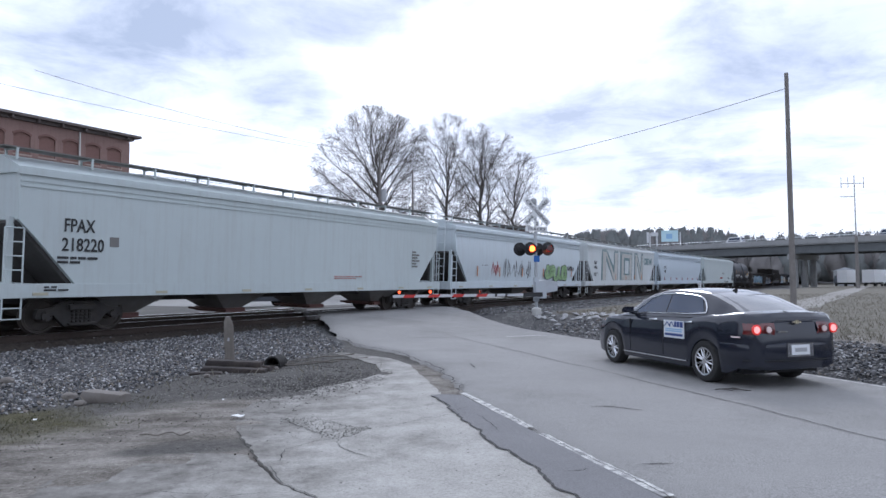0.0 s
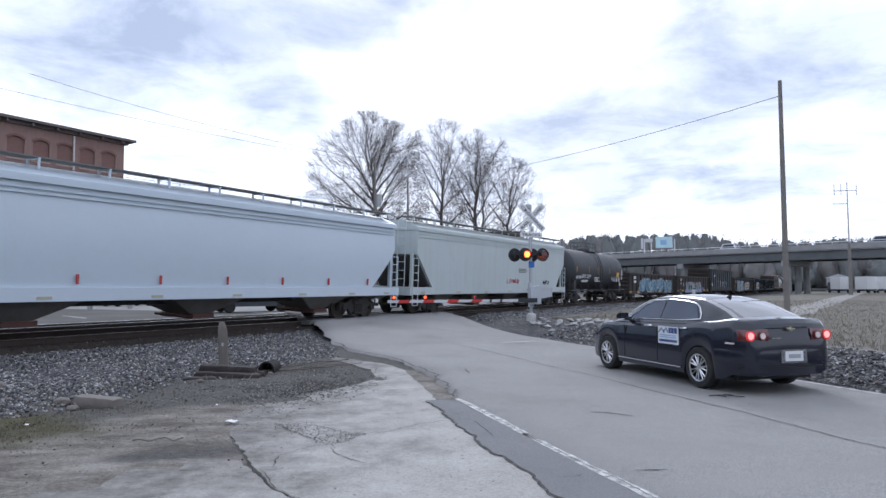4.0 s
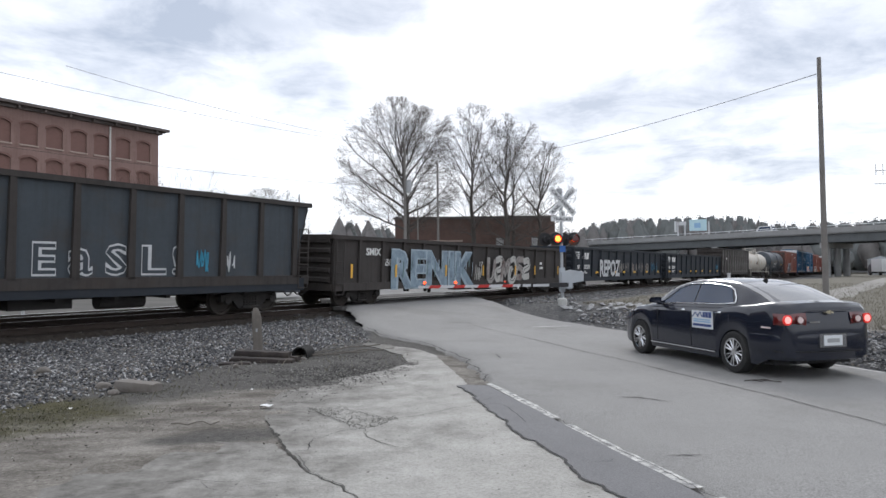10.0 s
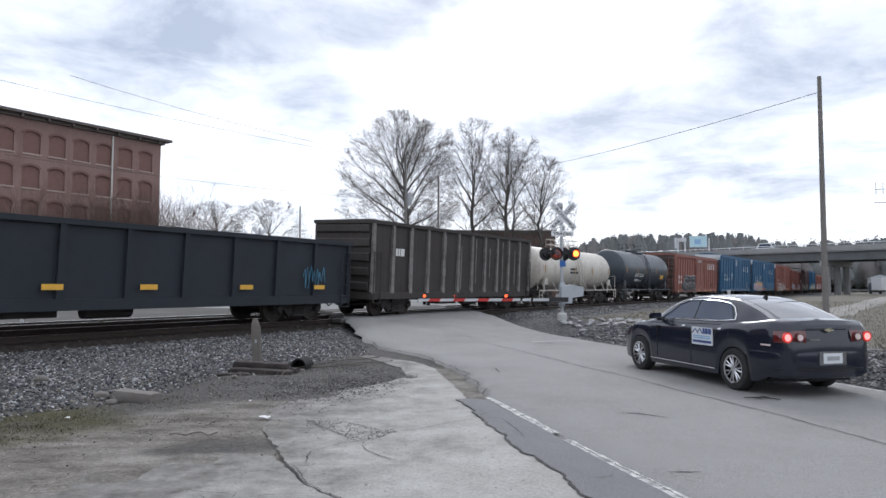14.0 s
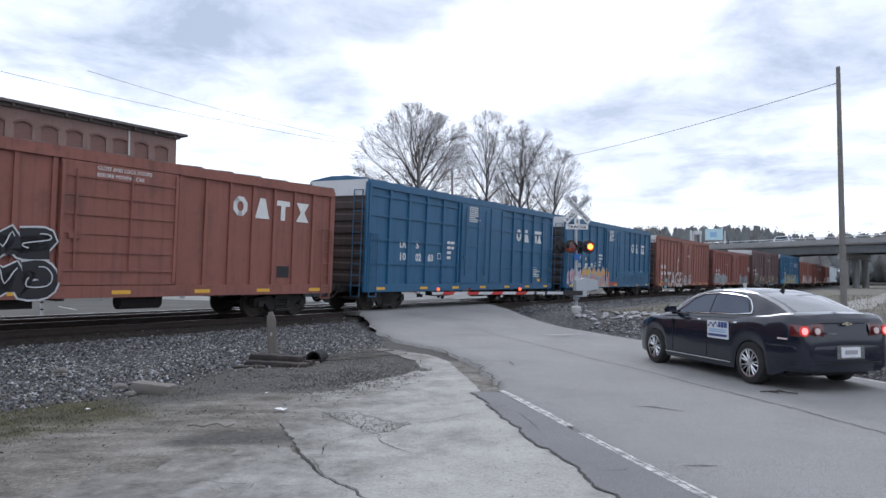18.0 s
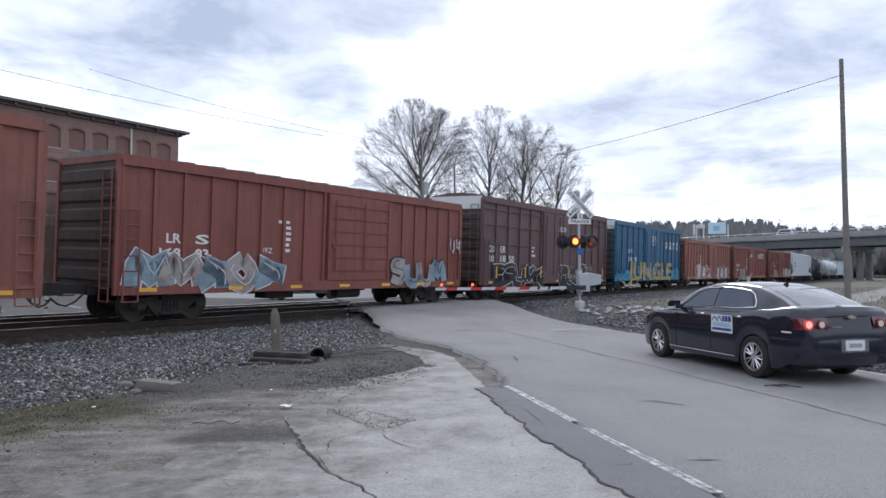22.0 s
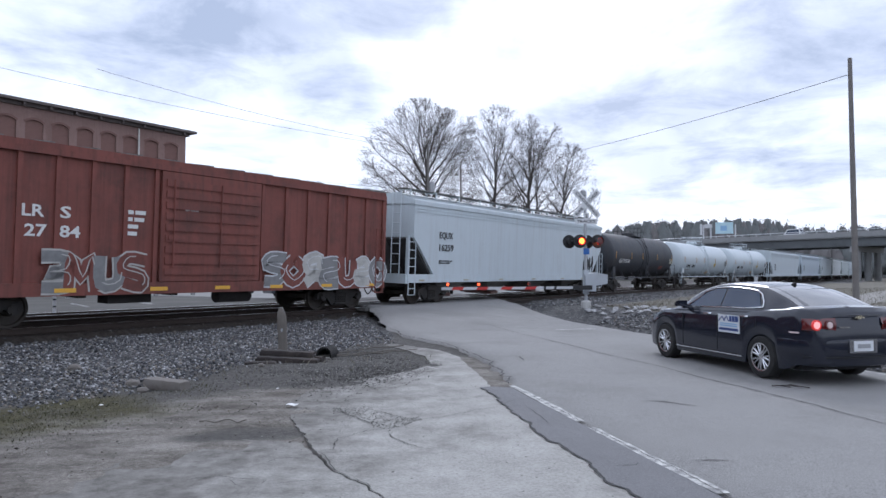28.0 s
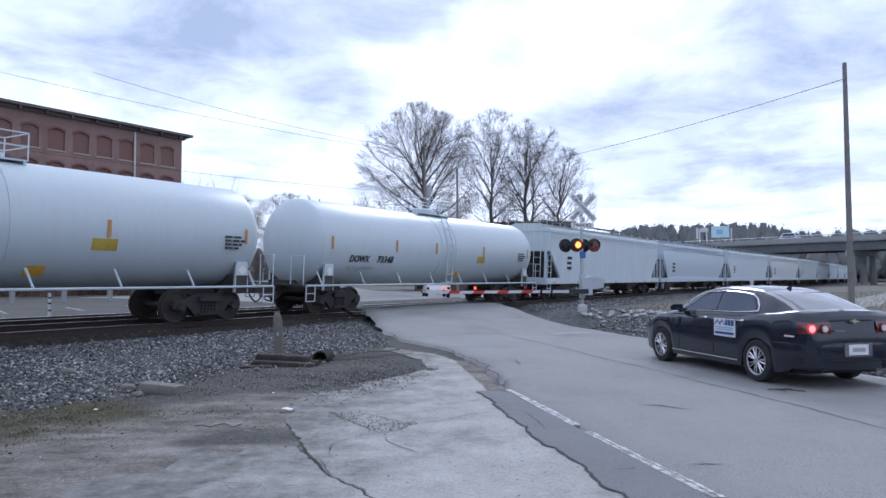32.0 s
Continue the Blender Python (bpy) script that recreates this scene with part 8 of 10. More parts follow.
    Geo().box(-1.116, -1.111, -0.11, 0.11, 0.56, 0.62).part("plate_bar", SIGN_BACK, p)
    Geo().prism([(-0.085, 0.872), (-0.03, 0.872), (-0.03, 0.86), (0.03, 0.86), (0.03, 0.874), (0.085, 0.876), (0.07, 0.898), (0.03, 0.898), (0.03, 0.912), (-0.03, 0.912), (-0.03, 0.896), (-0.07, 0.894)], -0.01, 0.01, pose(-1.045, 0, 0.12, 0, 0, 90)).part("badge", GOLD, car, "small gold badge")
    Geo().box(-1.056, -1.045, 0.18, 0.36, 0.855, 0.872).part("badge_bar", CHROME, car)
    fin = Geo().prism([(0.24, 1.44), (0.36, 1.465), (0.28, 1.505), (0.245, 1.507)], -0.012, 0.012)
    fin.part("antenna", TRIM_BLACK, car)
    Geo().tube((-0.98, 0.52, 0.27), (-0.7, 0.52, 0.28), 0.032, 10).part("exhaust_tip", TRIM_BLACK, car, "", 40)
    u = Geo().box(-0.7, 3.5, -0.70, 0.70, 0.20, 0.34)
    for wx in (0.0, 2.85):
        u.box(wx - 0.4, wx + 0.4, -0.78, 0.78, 0.25, 0.72)
    u.part("underbody", TRIM_BLACK, car)
    # Wheels.
    ty = Geo().lathe([(-0.105, 0.225), (-0.115, 0.26), (-0.105, 0.315), (-0.08, 0.332), (0.08, 0.332), (0.105, 0.315), (0.115, 0.26), (0.105, 0.225)], 36, "y", caps=False).mesh("tyre", TYRE, 40)
    rim = Geo().lathe([(-0.10, 0.20), (-0.108, 0.228), (-0.09, 0.232), (0.09, 0.232), (0.09, 0.2), (-0.02, 0.205)], 36, "y", caps=False)
    for k in range(7):
        for o in (-0.16, 0.16):
            t = 2 * math.pi * k / 7 + o * 0.75
            t2 = 2 * math.pi * k / 7 + o * 1.1
            rim.tube((0.05 * math.cos(t), -0.085, 0.05 * math.sin(t)), (0.215 * math.cos(t2), -0.09, 0.215 * math.sin(t2)), 0.019, 6, 0.014)
    rim.lathe([(-0.1, 0.01), (-0.1, 0.05), (-0.06, 0.06)], 16, "y")
    rim = rim.mesh("rim", ALLOY, 40)
    disc = Geo().lathe([(-0.03, 0.02), (-0.03, 0.2), (-0.01, 0.2)], 24, "y").mesh("brake_disc", TRIM_BLACK, 40)
    for wx in (0.0, 2.85):
        for sg in (1, -1):
            w = share(ty, "wheel", car, pose(wx, sg * 0.785, 0.332, 0, 0, 180 if sg > 0 else 0))
            r_ = share(rim, "rim", w)
            tagged(r_, "polished multi-spoke alloy rim")
            share(disc, "brake_disc", w)
    # Magnetic door sign: an outline of roofs, three dark blocks and two rows of print.
    s = Geo().box(0.50, 1.07, 0.885, 0.9, 0.655, 0.955).part("door_sign", PLATE_W, car, "white magnetic door sign with blue print")
    for x0, x1, z0, z1, mt in ((0.525, 0.60, 0.845, 0.94, MARK_BLUE), (0.615, 0.685, 0.845, 0.94, MARK_BLUE), (0.70, 0.755, 0.845, 0.94, MARK_BLUE), (0.55, 1.02, 0.795, 0.815, MARK_SKY), (0.55, 1.02, 0.76, 0.782, MARK_SKY), (0.53, 1.04, 0.69, 0.732, MARK_BLUE)):
        Geo().box(x0, x1, 0.9, 0.904, z0, z1).part("print_bar", mt, s)
    roofs = Geo()
    for a, c in (((1.05, 0.845), (0.96, 0.925)), ((0.96, 0.925), (0.88, 0.845)), ((0.91, 0.855), (0.83, 0.935)), ((0.83, 0.935), (0.77, 0.85))):
        roofs.tube((a[0], 0.903, a[1]), (c[0], 0.903, c[1]), 0.009, 5)
    roofs.part("print_outline", MARK_BLUE, s)
    return car


px_, py_ = road(8.36, 9.85)
build_sedan(pose(px_ - 0.1, py_ - 0.29, 0.012, 0, 0, 107.2), "black four-door sedan with chrome trim and a white door sign")

# ---- far side and backdrop ----
BRICK = mat("old_red_brick", (0.262, 0.172, 0.150), 0.85, 0, 0.16, 0.35, (0.13, 0.068, 0.055), 0.5, 0.3, 0.5, (0.12, 0.06, 0.05), 0.4, bump=0.3, bscale=9)
BRICK_IN = mat("bricked_up_window", (0.205, 0.117, 0.100), 0.9, 0, 0.18, 0.7, (0.10, 0.05, 0.04), 0.5, 0.6, bump=0.3, bscale=9)
BRICK_DARK = mat("sooty_brown_brick", (0.152, 0.099, 0.083), 0.9, 0, 0.2, 0.3, (0.05, 0.042, 0.04), 0.5, 0.4, bump=0.2, bscale=6)
ROOFING = mat("dark_eave", (0.130, 0.111, 0.104), 0.8, 0, 0.15, 1.0, bump=0.1)
STONE = mat("sill_stone", (0.391, 0.310, 0.265), 0.8, 0, 0.12, 1.0, bump=0.1)
PIPE_W = mat("pale_downpipe", (0.58, 0.57, 0.54), 0.5, 0, 0.06, 1.0, bump=0)
BARK = mat("grey_bark", (0.090, 0.081, 0.073), 0.95, 0, 0.25, 1.2, (0.055, 0.05, 0.045), 0.5, 1.0, bump=0.4, bscale=8)
TWIG = mat("bare_twigs", (0.111, 0.095, 0.085), 0.95, 0, 0.2, 0.6, bump=0)
BRUSH = mat("brown_brush", (0.128, 0.090, 0.072), 0.95, 0, 0.25, 0.6, bump=0)
POLE = mat("weathered_pole_wood", (0.19, 0.178, 0.168), 0.9, 0, 0.2, 1.0, (0.09, 0.08, 0.07), 0.5, 1.5, bump=0.4, bscale=14)
WIRE = mat("dark_wire", (0.05, 0.05, 0.052), 0.6, 0, 0.1, 2, bump=0)
BRIDGE = mat("bridge_concrete", (0.300, 0.305, 0.305), 0.85, 0, 0.12, 0.2, (0.15, 0.15, 0.15), 0.5, 0.25, 0.5, (0.13, 0.13, 0.13), 0.5, bump=0.15, bscale=4)
GIRDER = mat("bridge_girder", (0.110, 0.120, 0.125), 0.7, 0, 0.15, 0.3, (0.05, 0.055, 0.055), 0.5, 0.4, bump=0.1)
RAIL_AL = mat("bridge_rail_metal", (0.6, 0.62, 0.64), 0.4, 0.5, 0.05, 2, bump=0)
# Distance haze is mixed into these three colours: paler and greyer than the trees.
PINE = mat("hazed_pine_needles", (0.150, 0.162, 0.160), 0.95, 0, 0.3, 0.3, (0.085, 0.08, 0.07), 0.6, 0.2, bump=0)
RIDGE = mat("hazed_far_ridge", (0.170, 0.175, 0.175), 0.95, 0, 0.2, 0.06, (0.115, 0.118, 0.108), 0.6, 0.05, bump=0.3, bscale=0.4, bdist=0.5)
WOODS = mat("hazed_winter_woods", (0.180, 0.172, 0.168), 0.95, 0, 0.25, 0.3, (0.08, 0.075, 0.07), 0.6, 0.2, bump=0)

# Old brick mill beyond the tracks, its long wall parallel to them.
MILL_O, MILL_YAW = (-34.36, 72.31), 59.56


def build_mill():
    mill = thing("brick_mill", pose(MILL_O[0], MILL_O[1], 0.2, 0, 0, MILL_YAW), "four-storey red brick mill with bricked-up arched windows", "mill building")
    W, D_, H = 58.0, 18.0, 16.9
    cols = [-1.75 - 2.32 * k for k in range(24)]
    sills = [13.75, 10.55, 7.35, 4.15, 0.95]
    hw, hh = 0.78, 1.75
    # The long wall as piers and bands round recessed window fields.
    wall = Geo()
    th = 0.45
    edges = [0.0]
    for c in cols:
        edges += [c + hw, c - hw]
    edges.append(-W)
    for i in range(0, len(edges), 2):
        wall.box(edges[i + 1], edges[i], 0.0, th, 0, H)
    for c in cols:
        zs = [0.0]
        for s in sorted(sills):
            zs += [s, s + hh + 0.35]
        zs.append(H)
        for j in range(0, len(zs), 2):
            wall.box(c - hw, c + hw, 0.0, th, zs[j], zs[j + 1])
    wall.part("wall", BRICK, mill, "red brick long wall")
    rest = Geo().box(-W, 0, th + 0.15, D_, 0, H)
    rest.part("wall", BRICK, mill, "red brick end walls")
    Geo().box(-W, 0, th, th + 0.15, 0, H).part("wall_core", BRICK, mill)
    # Windows: brick infill, segmental arch and sill.
    n = 8
    arc = [(hw * math.cos(math.pi * (0.25 + 0.5 * k / n)) / math.cos(math.pi / 4), 0.38 * (math.sin(math.pi * (0.25 + 0.5 * k / n)) - math.sin(math.pi / 4)) / (1 - math.sin(math.pi / 4))) for k in range(n + 1)]
    head = [(x, hh + 0.0 + z * 0.9) for x, z in arc] + [(-hw, hh + 0.36), (hw, hh + 0.36)]
    spandrel = Geo().prism([(hw, hh)] + [(x, hh + z * 0.86) for x, z in arc] + [(-hw, hh), (-hw, hh + 0.352), (hw, hh + 0.352)], 0.004, 0.4).mesh("arch_head", BRICK)
    infill = Geo().box(-hw, hw, 0.16, 0.3, 0, hh + 0.36).mesh("window_infill", BRICK_IN)
    arch = Geo()
    arch.prism([(x * 1.04, hh + z * 0.86 - 0.01) for x, z in arc] + [(x * 1.16, hh + z * 0.86 + 0.19) for x, z in reversed(arc)], -0.03, 0.05)
    arch = arch.mesh("arch", BRICK_IN)
    sill = Geo().box(-hw - 0.08, hw + 0.08, -0.09, 0.2, -0.14, 0.0).mesh("window_sill", STONE)
    for c in cols:
        for s in sills:
            w = share(infill, "window", mill, pose(c, 0, s))
            share(arch, "arch", w)
            share(sill, "sill", w)
            share(spandrel, "arch_head", w)
    e = Geo().box(-W - 0.8, 0.85, -0.85, D_ + 0.8, H + 0.30, H + 0.55)
    e.part("roof", ROOFING, mill, "flat dark roof with a wide eave")
    c = Geo().box(-W - 0.3, 0.3, -0.3, D_ + 0.3, H, H + 0.30)
    c.part("cornice", ROOFING, mill)
    br = Geo().box(-0.08, 0.08, -0.75, -0.02, 0.02, 0.29).mesh("eave_bracket", ROOFING)
    for k in range(26):
        share(br, "eave_bracket", mill, pose(-0.6 - 2.32 * k, 0, H))
    p = Geo().tube((-5.55, -0.12, 0), (-5.55, -0.12, H - 0.1), 0.09, 8)
    p.part("downpipe", PIPE_W, mill, "pale rainwater pipe")
    p = Geo().tube((-21.8, -0.12, 0), (-21.8, -0.12, H - 0.1), 0.09, 8)
    p.part("downpipe", PIPE_W, mill)


build_mill()


def grow(rnd, g, twigs, p, d, length, r, depth, spread, up, room=None):
    """A limb that bends, sheds side shoots and forks; room is the crown's outline (middle, radius, height)."""
    n = 4 if depth > 2 else 3
    for k in range(n):
        e = (d + Vector((rnd.uniform(-1, 1), rnd.uniform(-1, 1), rnd.uniform(-0.7, 0.8))) * 0.13 + Vector((0, 0, up))).normalized()
        q = p + e * (length / n)
        if room and ((q.x / room[1]) ** 2 + (q.y / room[1]) ** 2 + ((q.z - room[0]) / room[2]) ** 2) > rnd.uniform(0.82, 1.08):
            return
        r1 = max(0.007, r * 0.9)
        if depth > 2:
            g.tube(p, q, r, 6 if r > 0.1 else 4, r1, False)
        else:
            twigs.tube(p, q, r, 3, r1, False)
        p, d, r = q, e, r1
        if depth > 0 and k and rnd.random() < (0.75 if depth < 4 else 0.5):
            grow(rnd, g, twigs, p, side(rnd, d, rnd.uniform(0.55, 0.95) * spread), length * rnd.uniform(0.45, 0.7), r * 0.55, depth - 1, spread, up, room)
    if depth > 0:
        for i in range(2):
            grow(rnd, g, twigs, p, side(rnd, d, rnd.uniform(0.3, 0.7) * spread), length * rnd.uniform(0.66, 0.86), r * rnd.uniform(0.6, 0.8), depth - 1, spread, up, room)


def side(rnd, d, angle):
    o = d.orthogonal().normalized()
    o.rotate(Matrix.Rotation(rnd.uniform(0, 2 * math.pi), 3, d))
    return (d * math.cos(angle) + o * math.sin(angle)).normalized()


def bare_tree(name, x, y, z, height, trunk, label, seed, wide=5.0, r=0.38, shift=(0.0, 0.0), limbs=10, low=0.55, fan=62.0, density=1.0):
    """Trunk, limbs that fan out to a rounded crown, boughs, and fine twigs to its edge."""
    rnd = random.Random(seed)
    tree = thing(name, pose(x, y, z), label, "tree")
    wood, fine = Geo(), Geo()
    bottom = trunk * low
    mid, half = (height + bottom) / 2, (height - bottom) / 2

    def inside(p, grow_=1.0):
        dz = abs(p.z - mid) / half
        k = ((p.x - shift[0]) / wide) ** 2 + ((p.y - shift[1]) / wide) ** 2 + dz ** (3.0 if p.z > mid else 4.5)
        return k < edge_of(p) * grow_

    def edge_of(p):
        return min(1.06, 1.0 + 0.26 * noise.noise((p.x * 0.35 + seed, p.y * 0.35, p.z * 0.35)) + rnd.uniform(-0.06, 0.06))

    def branch(p, d, length, r0, level, up):
        """One stem that bends a little, tapers, and sheds shoots of the next order."""
        n = max(2, int(length / (0.9, 0.65, 0.42, 0.3, 0.24)[level]))
        wob = (0.06, 0.13, 0.17, 0.2, 0.22)[level]
        line = [p]
        for k in range(n):
            d = (d + Vector((rnd.uniform(-1, 1), rnd.uniform(-1, 1), rnd.uniform(-0.8, 0.9))) * wob + Vector((0, 0, up))).normalized()
            q = line[-1] + d * (length / n)
            if not inside(q, (1.0, 0.7, 0.9, 1.0, 1.05)[level]) and q.z > bottom:
                break
            line.append(q)
        n = len(line) - 1
        if n < 1:
            return
        step = (line[1] - line[0]).length
        length = n * step
        gap = (0.62, 0.46, 0.34, 0.26, 9.0)[level] / density
        next_shoot, done = length * 0.14, 0.0
        for k in range(n):
            p, q = line[k], line[k + 1]
            d = (q - p).normalized()
            ra, rb = r0 * (1 - 0.88 * k / n), r0 * (1 - 0.88 * (k + 1) / n)
            (wood if level < 3 else fine).tube(p, q, ra, (8, 5, 4, 3, 3)[level], rb, False)
            done += step
            while level < 4 and done >= next_shoot:
                rest = length - next_shoot
                best = None
                for _ in range(2):
                    e = side(rnd, d, rnd.uniform(0.55, 1.15))
                    out = e.x * (q.x - shift[0]) + e.y * (q.y - shift[1]) + e.z * 1.2
                    if best is None or out > best[0]:
                        best = (out, e)
                l = (0, 0.62 * rest + 1.5, 0.55 * rest + 0.75, 0.4 * rest + 0.4)[level] * rnd.uniform(0.75, 1.15)
                branch(p.lerp(q, rnd.random()), best[1], l, max((0, 0.017, 0.009, 0.006)[level], min(rb * 0.5, (0, 0.038, 0.016, 0.008)[level])), level + 1, up * 0.8)
                next_shoot += gap * rnd.uniform(0.7, 1.3)
        for _ in range((0, 5, 3, 2, 0)[level]):
            branch(line[-1], side(rnd, d, rnd.uniform(0.12, 0.6)), (0, 2.6, 1.1, 0.5, 0)[level] * rnd.uniform(0.7, 1.2), (0, 0.022, 0.011, 0.007, 0)[level], level + 1, up * 0.5)

    base = [Vector((0, 0, -0.1))]
    for k in range(1, 7):
        base.append(Vector((rnd.uniform(-0.06, 0.06), rnd.uniform(-0.06, 0.06), trunk * k / 6)))
    for k in range(6):
        wood.tube(base[k], base[k + 1], r * (1.25 if k == 0 else 1.0 - 0.06 * k), 10, r * (1.0 - 0.06 * (k + 1)), False)
    top = Vector((shift[0] * 0.6, shift[1] * 0.6, bottom + (height - bottom) * 0.66))
    leader = [base[6].lerp(top, k / 6) + Vector((rnd.uniform(-0.2, 0.2), rnd.uniform(-0.2, 0.2), 0)) * (k > 0) for k in range(7)]
    thick = [r * 0.64 * (1 - 0.8 * k / 6) for k in range(7)]
    for k in range(6):
        wood.tube(leader[k], leader[k + 1], thick[k], 8, thick[k + 1], False)
    for i in range(limbs):
        f = i / (limbs - 1)
        low_limb = f < 0.25
        u = 6 * max(0.0, (f - 0.25) / 0.75) ** 0.9
        k = min(5, int(u))
        at = base[6] * (0.72 + 1.1 * f) if low_limb else leader[k].lerp(leader[k + 1], u - k)
        a, t = i * 2.399 + rnd.uniform(-0.3, 0.3), radians(fan * (1 - f) ** 0.8 + 9)
        d = Vector((math.cos(a) * math.sin(t), math.sin(a) * math.sin(t), math.cos(t)))
        reach = 0.5
        while reach < 20 and inside(at + d * reach):
            reach += 0.3
        branch(at, d, max(3.0, reach * 1.12), min(r * rnd.uniform(0.24, 0.34), thick[k] * 0.75), 1, 0.012)
    wood.part("trunk", BARK, tree, "grey-brown trunk and limbs", 60, fix=False)
    fine.part("crown", TWIG, tree, "crown of fine bare twigs", fix=False)
    return tree


bare_tree("oak_tree", -7.0, 69.6, 0.2, 19.5, 6.6, "tall bare winter tree with spreading limbs", 3, 6.7, 0.46, (-0.9, 0.0), 26, 0.72, 70, 0.95)
bare_tree("oak_tree", -0.2, 74.5, 0.2, 20.2, 7.0, "bare winter tree with upright crown", 8, 4.2, 0.34, (0.0, 0.0), 17, 0.7, 58, 0.9)
bare_tree("oak_tree", 3.4, 72.2, 0.2, 18.5, 6.2, "bare winter tree with dense twigs", 12, 4.4, 0.36, (0.0, 0.0), 17, 0.6, 62, 0.9)
bare_tree("oak_tree", 7.0, 74.6, 0.2, 16.0, 5.2, "broad bare winter tree", 17, 4.3, 0.34, (0.0, 0.0), 17, 0.5, 80, 0.85)
bare_tree("oak_tree", 4.4, 79.0, 0.2, 16.6, 5.0, "bare winter tree behind others", 23, 4.4, 0.30, (0.0, 0.0), 9, 0.55, 72, 0.75)
bare_tree("oak_tree", -30.4, 78.6, 0.2, 11.6, 5.6, "small flat-topped bare tree", 31, 5.0, 0.26, (0.0, 0.0), 13, 0.55, 86, 0.9)
bare_tree("oak_tree", -25.6, 83.8, 0.2, 12.5, 5.8, "small bare tree with crooked limbs", 37, 5.2, 0.26, (0.0, 0.0), 13, 0.55, 86, 0.9)


def thicket(name, spots, label, seed, mat_):
    """Bare brushwood: many thin stems rising from the ground."""
    rnd = random.Random(seed)
    g = Geo()
    for x, y, z, h, w, n in spots:
        for i in range(n):
            a, t = rnd.uniform(0, 2 * math.pi), rnd.uniform(0.03, 0.4)
            p = Vector((x + rnd.uniform(-w, w), y + rnd.uniform(-w, w) * 0.5, z))
            d = Vector((math.cos(a) * math.sin(t), math.sin(a) * math.sin(t), math.cos(t)))
            l = h * rnd.uniform(0.35, 1.0)
            grow(rnd, g, g, p, d, l * 0.45, 0.03, 3, 0.6, 0.04)
    ob = g.part(name, mat_, fix=False)
    tagged(ob, label, "brushwood", kind="stuff")


thicket("brushwood", [(-36.6, 62.3, 0.2, 9.4, 2.6, 120), (-33.2, 67.6, 0.2, 9.8, 2.2, 120), (-32.0, 72.4, 0.2, 10.8, 1.8, 34), (-29.0, 75.0, 0.2, 8.6, 2.2, 26), (-41.0, 56.5, 0.2, 8.6, 3.0, 100), (-26.0, 76.0, 0.2, 5.5, 3.0, 20)],
        "tangle of bare brown brushwood before the mill", 5, BRUSH)


def build_low_building():
    b = thing("brick_warehouse", pose(-9.5, 80.5, 0.2, 0, 0, 3.0), "low sooty brown brick warehouse", "warehouse")
    Geo().box(0, 19.0, 0, 16, 0, 7.9).part("wall", BRICK_DARK, b, "sooty brick wall")
    Geo().box(-0.15, 19.15, -0.15, 16.15, 7.9, 8.2).part("roof", ROOFING, b)
    door = mat("pale_shutter", (0.42, 0.42, 0.42), 0.6, 0, 0.08, 1.0)
    for x in (12.0, 16.2, 17.6):
        Geo().box(x, x + 0.9, -0.06, 0.05, 3.6, 5.6).part("window", door, b, "pale shuttered window")
    Geo().box(1.0, 8.0, -0.3, 0.0, 5.2, 5.4).part("ledge", STONE, b)
    Geo().box(9.0, 10.4, -0.06, 0.05, 0.0, 2.4).part("door", door, b)


build_low_building()


# Poles and wires.
def utility_pole(x, y, z, h, r, label, arms=()):
    p = thing("utility_pole", pose(x, y, z), label, "utility pole")
    Geo().tube((0, 0, -0.5), (0, 0, h), r, 14, r * 0.62).part("shaft", POLE, p, "", 40)
    for za, w, yaw in arms:
        a = Geo().box(-w / 2, w / 2, -0.05, 0.05, za - 0.05, za + 0.05, pose(0, 0, 0, 0, 0, yaw))
        a.part("crossarm", POLE, p)
        ins = Geo()
        for k in (-0.45, 0.45):
            Geo().lathe([(za + 0.05, 0.03), (za + 0.08, 0.05), (za + 0.16, 0.03)], 8, "z", (k * w * math.cos(radians(yaw)), k * w * math.sin(radians(yaw)), 0)).part("insulator", SIGN_BACK, p)
    return p


utility_pole(13.98, 27.95, 0.25, 9.95, 0.125, "tall weathered wooden utility pole in dry grass")
utility_pole(-6.1, 59.5, 0.2, 12.9, 0.16, "grey wooden utility pole with a transformer")
tr = Geo().tube((0.35, 0, 8.6), (0.35, 0, 9.7), 0.25, 12)
t_ob = bpy.data.objects["utility_pole.001"]
tr.part("transformer", SIGN_BACK, t_ob, "grey can transformer", 40)
utility_pole(-3.5, 64.7, 0.2, 12.0, 0.14, "thin wooden utility pole among trees")
utility_pole(-5.2, 62.0, 0.2, 8.2, 0.09, "slim pale metal pole")
utility_pole(-17.2, 66.0, 0.2, 9.4, 0.1, "short wooden pole beyond the tracks")


def wire(a, b, sag, r=0.013, label="thin dark overhead wire"):
    g = Geo()
    pts = []
    for k in range(25):
        f = k / 24
        pts.append((a[0] + (b[0] - a[0]) * f, a[1] + (b[1] - a[1]) * f, a[2] + (b[2] - a[2]) * f - sag * 4 * f * (1 - f)))
    g.path(pts, r, 5)
    tagged(g.part("overhead_wire", WIRE), label, "wire")


wire((13.95, 27.9, 9.55), (-3.5, 64.7, 11.6), 0.6, 0.013)
wire((-31.5, 40.0, 14.9), (-6.1, 59.5, 12.6), 0.35)
wire((-26.0, 42.0, 15.2), (-6.1, 59.5, 12.9), 0.5)
wire((-33.0, 46.0, 10.9), (-3.5, 64.7, 9.6), 0.4)


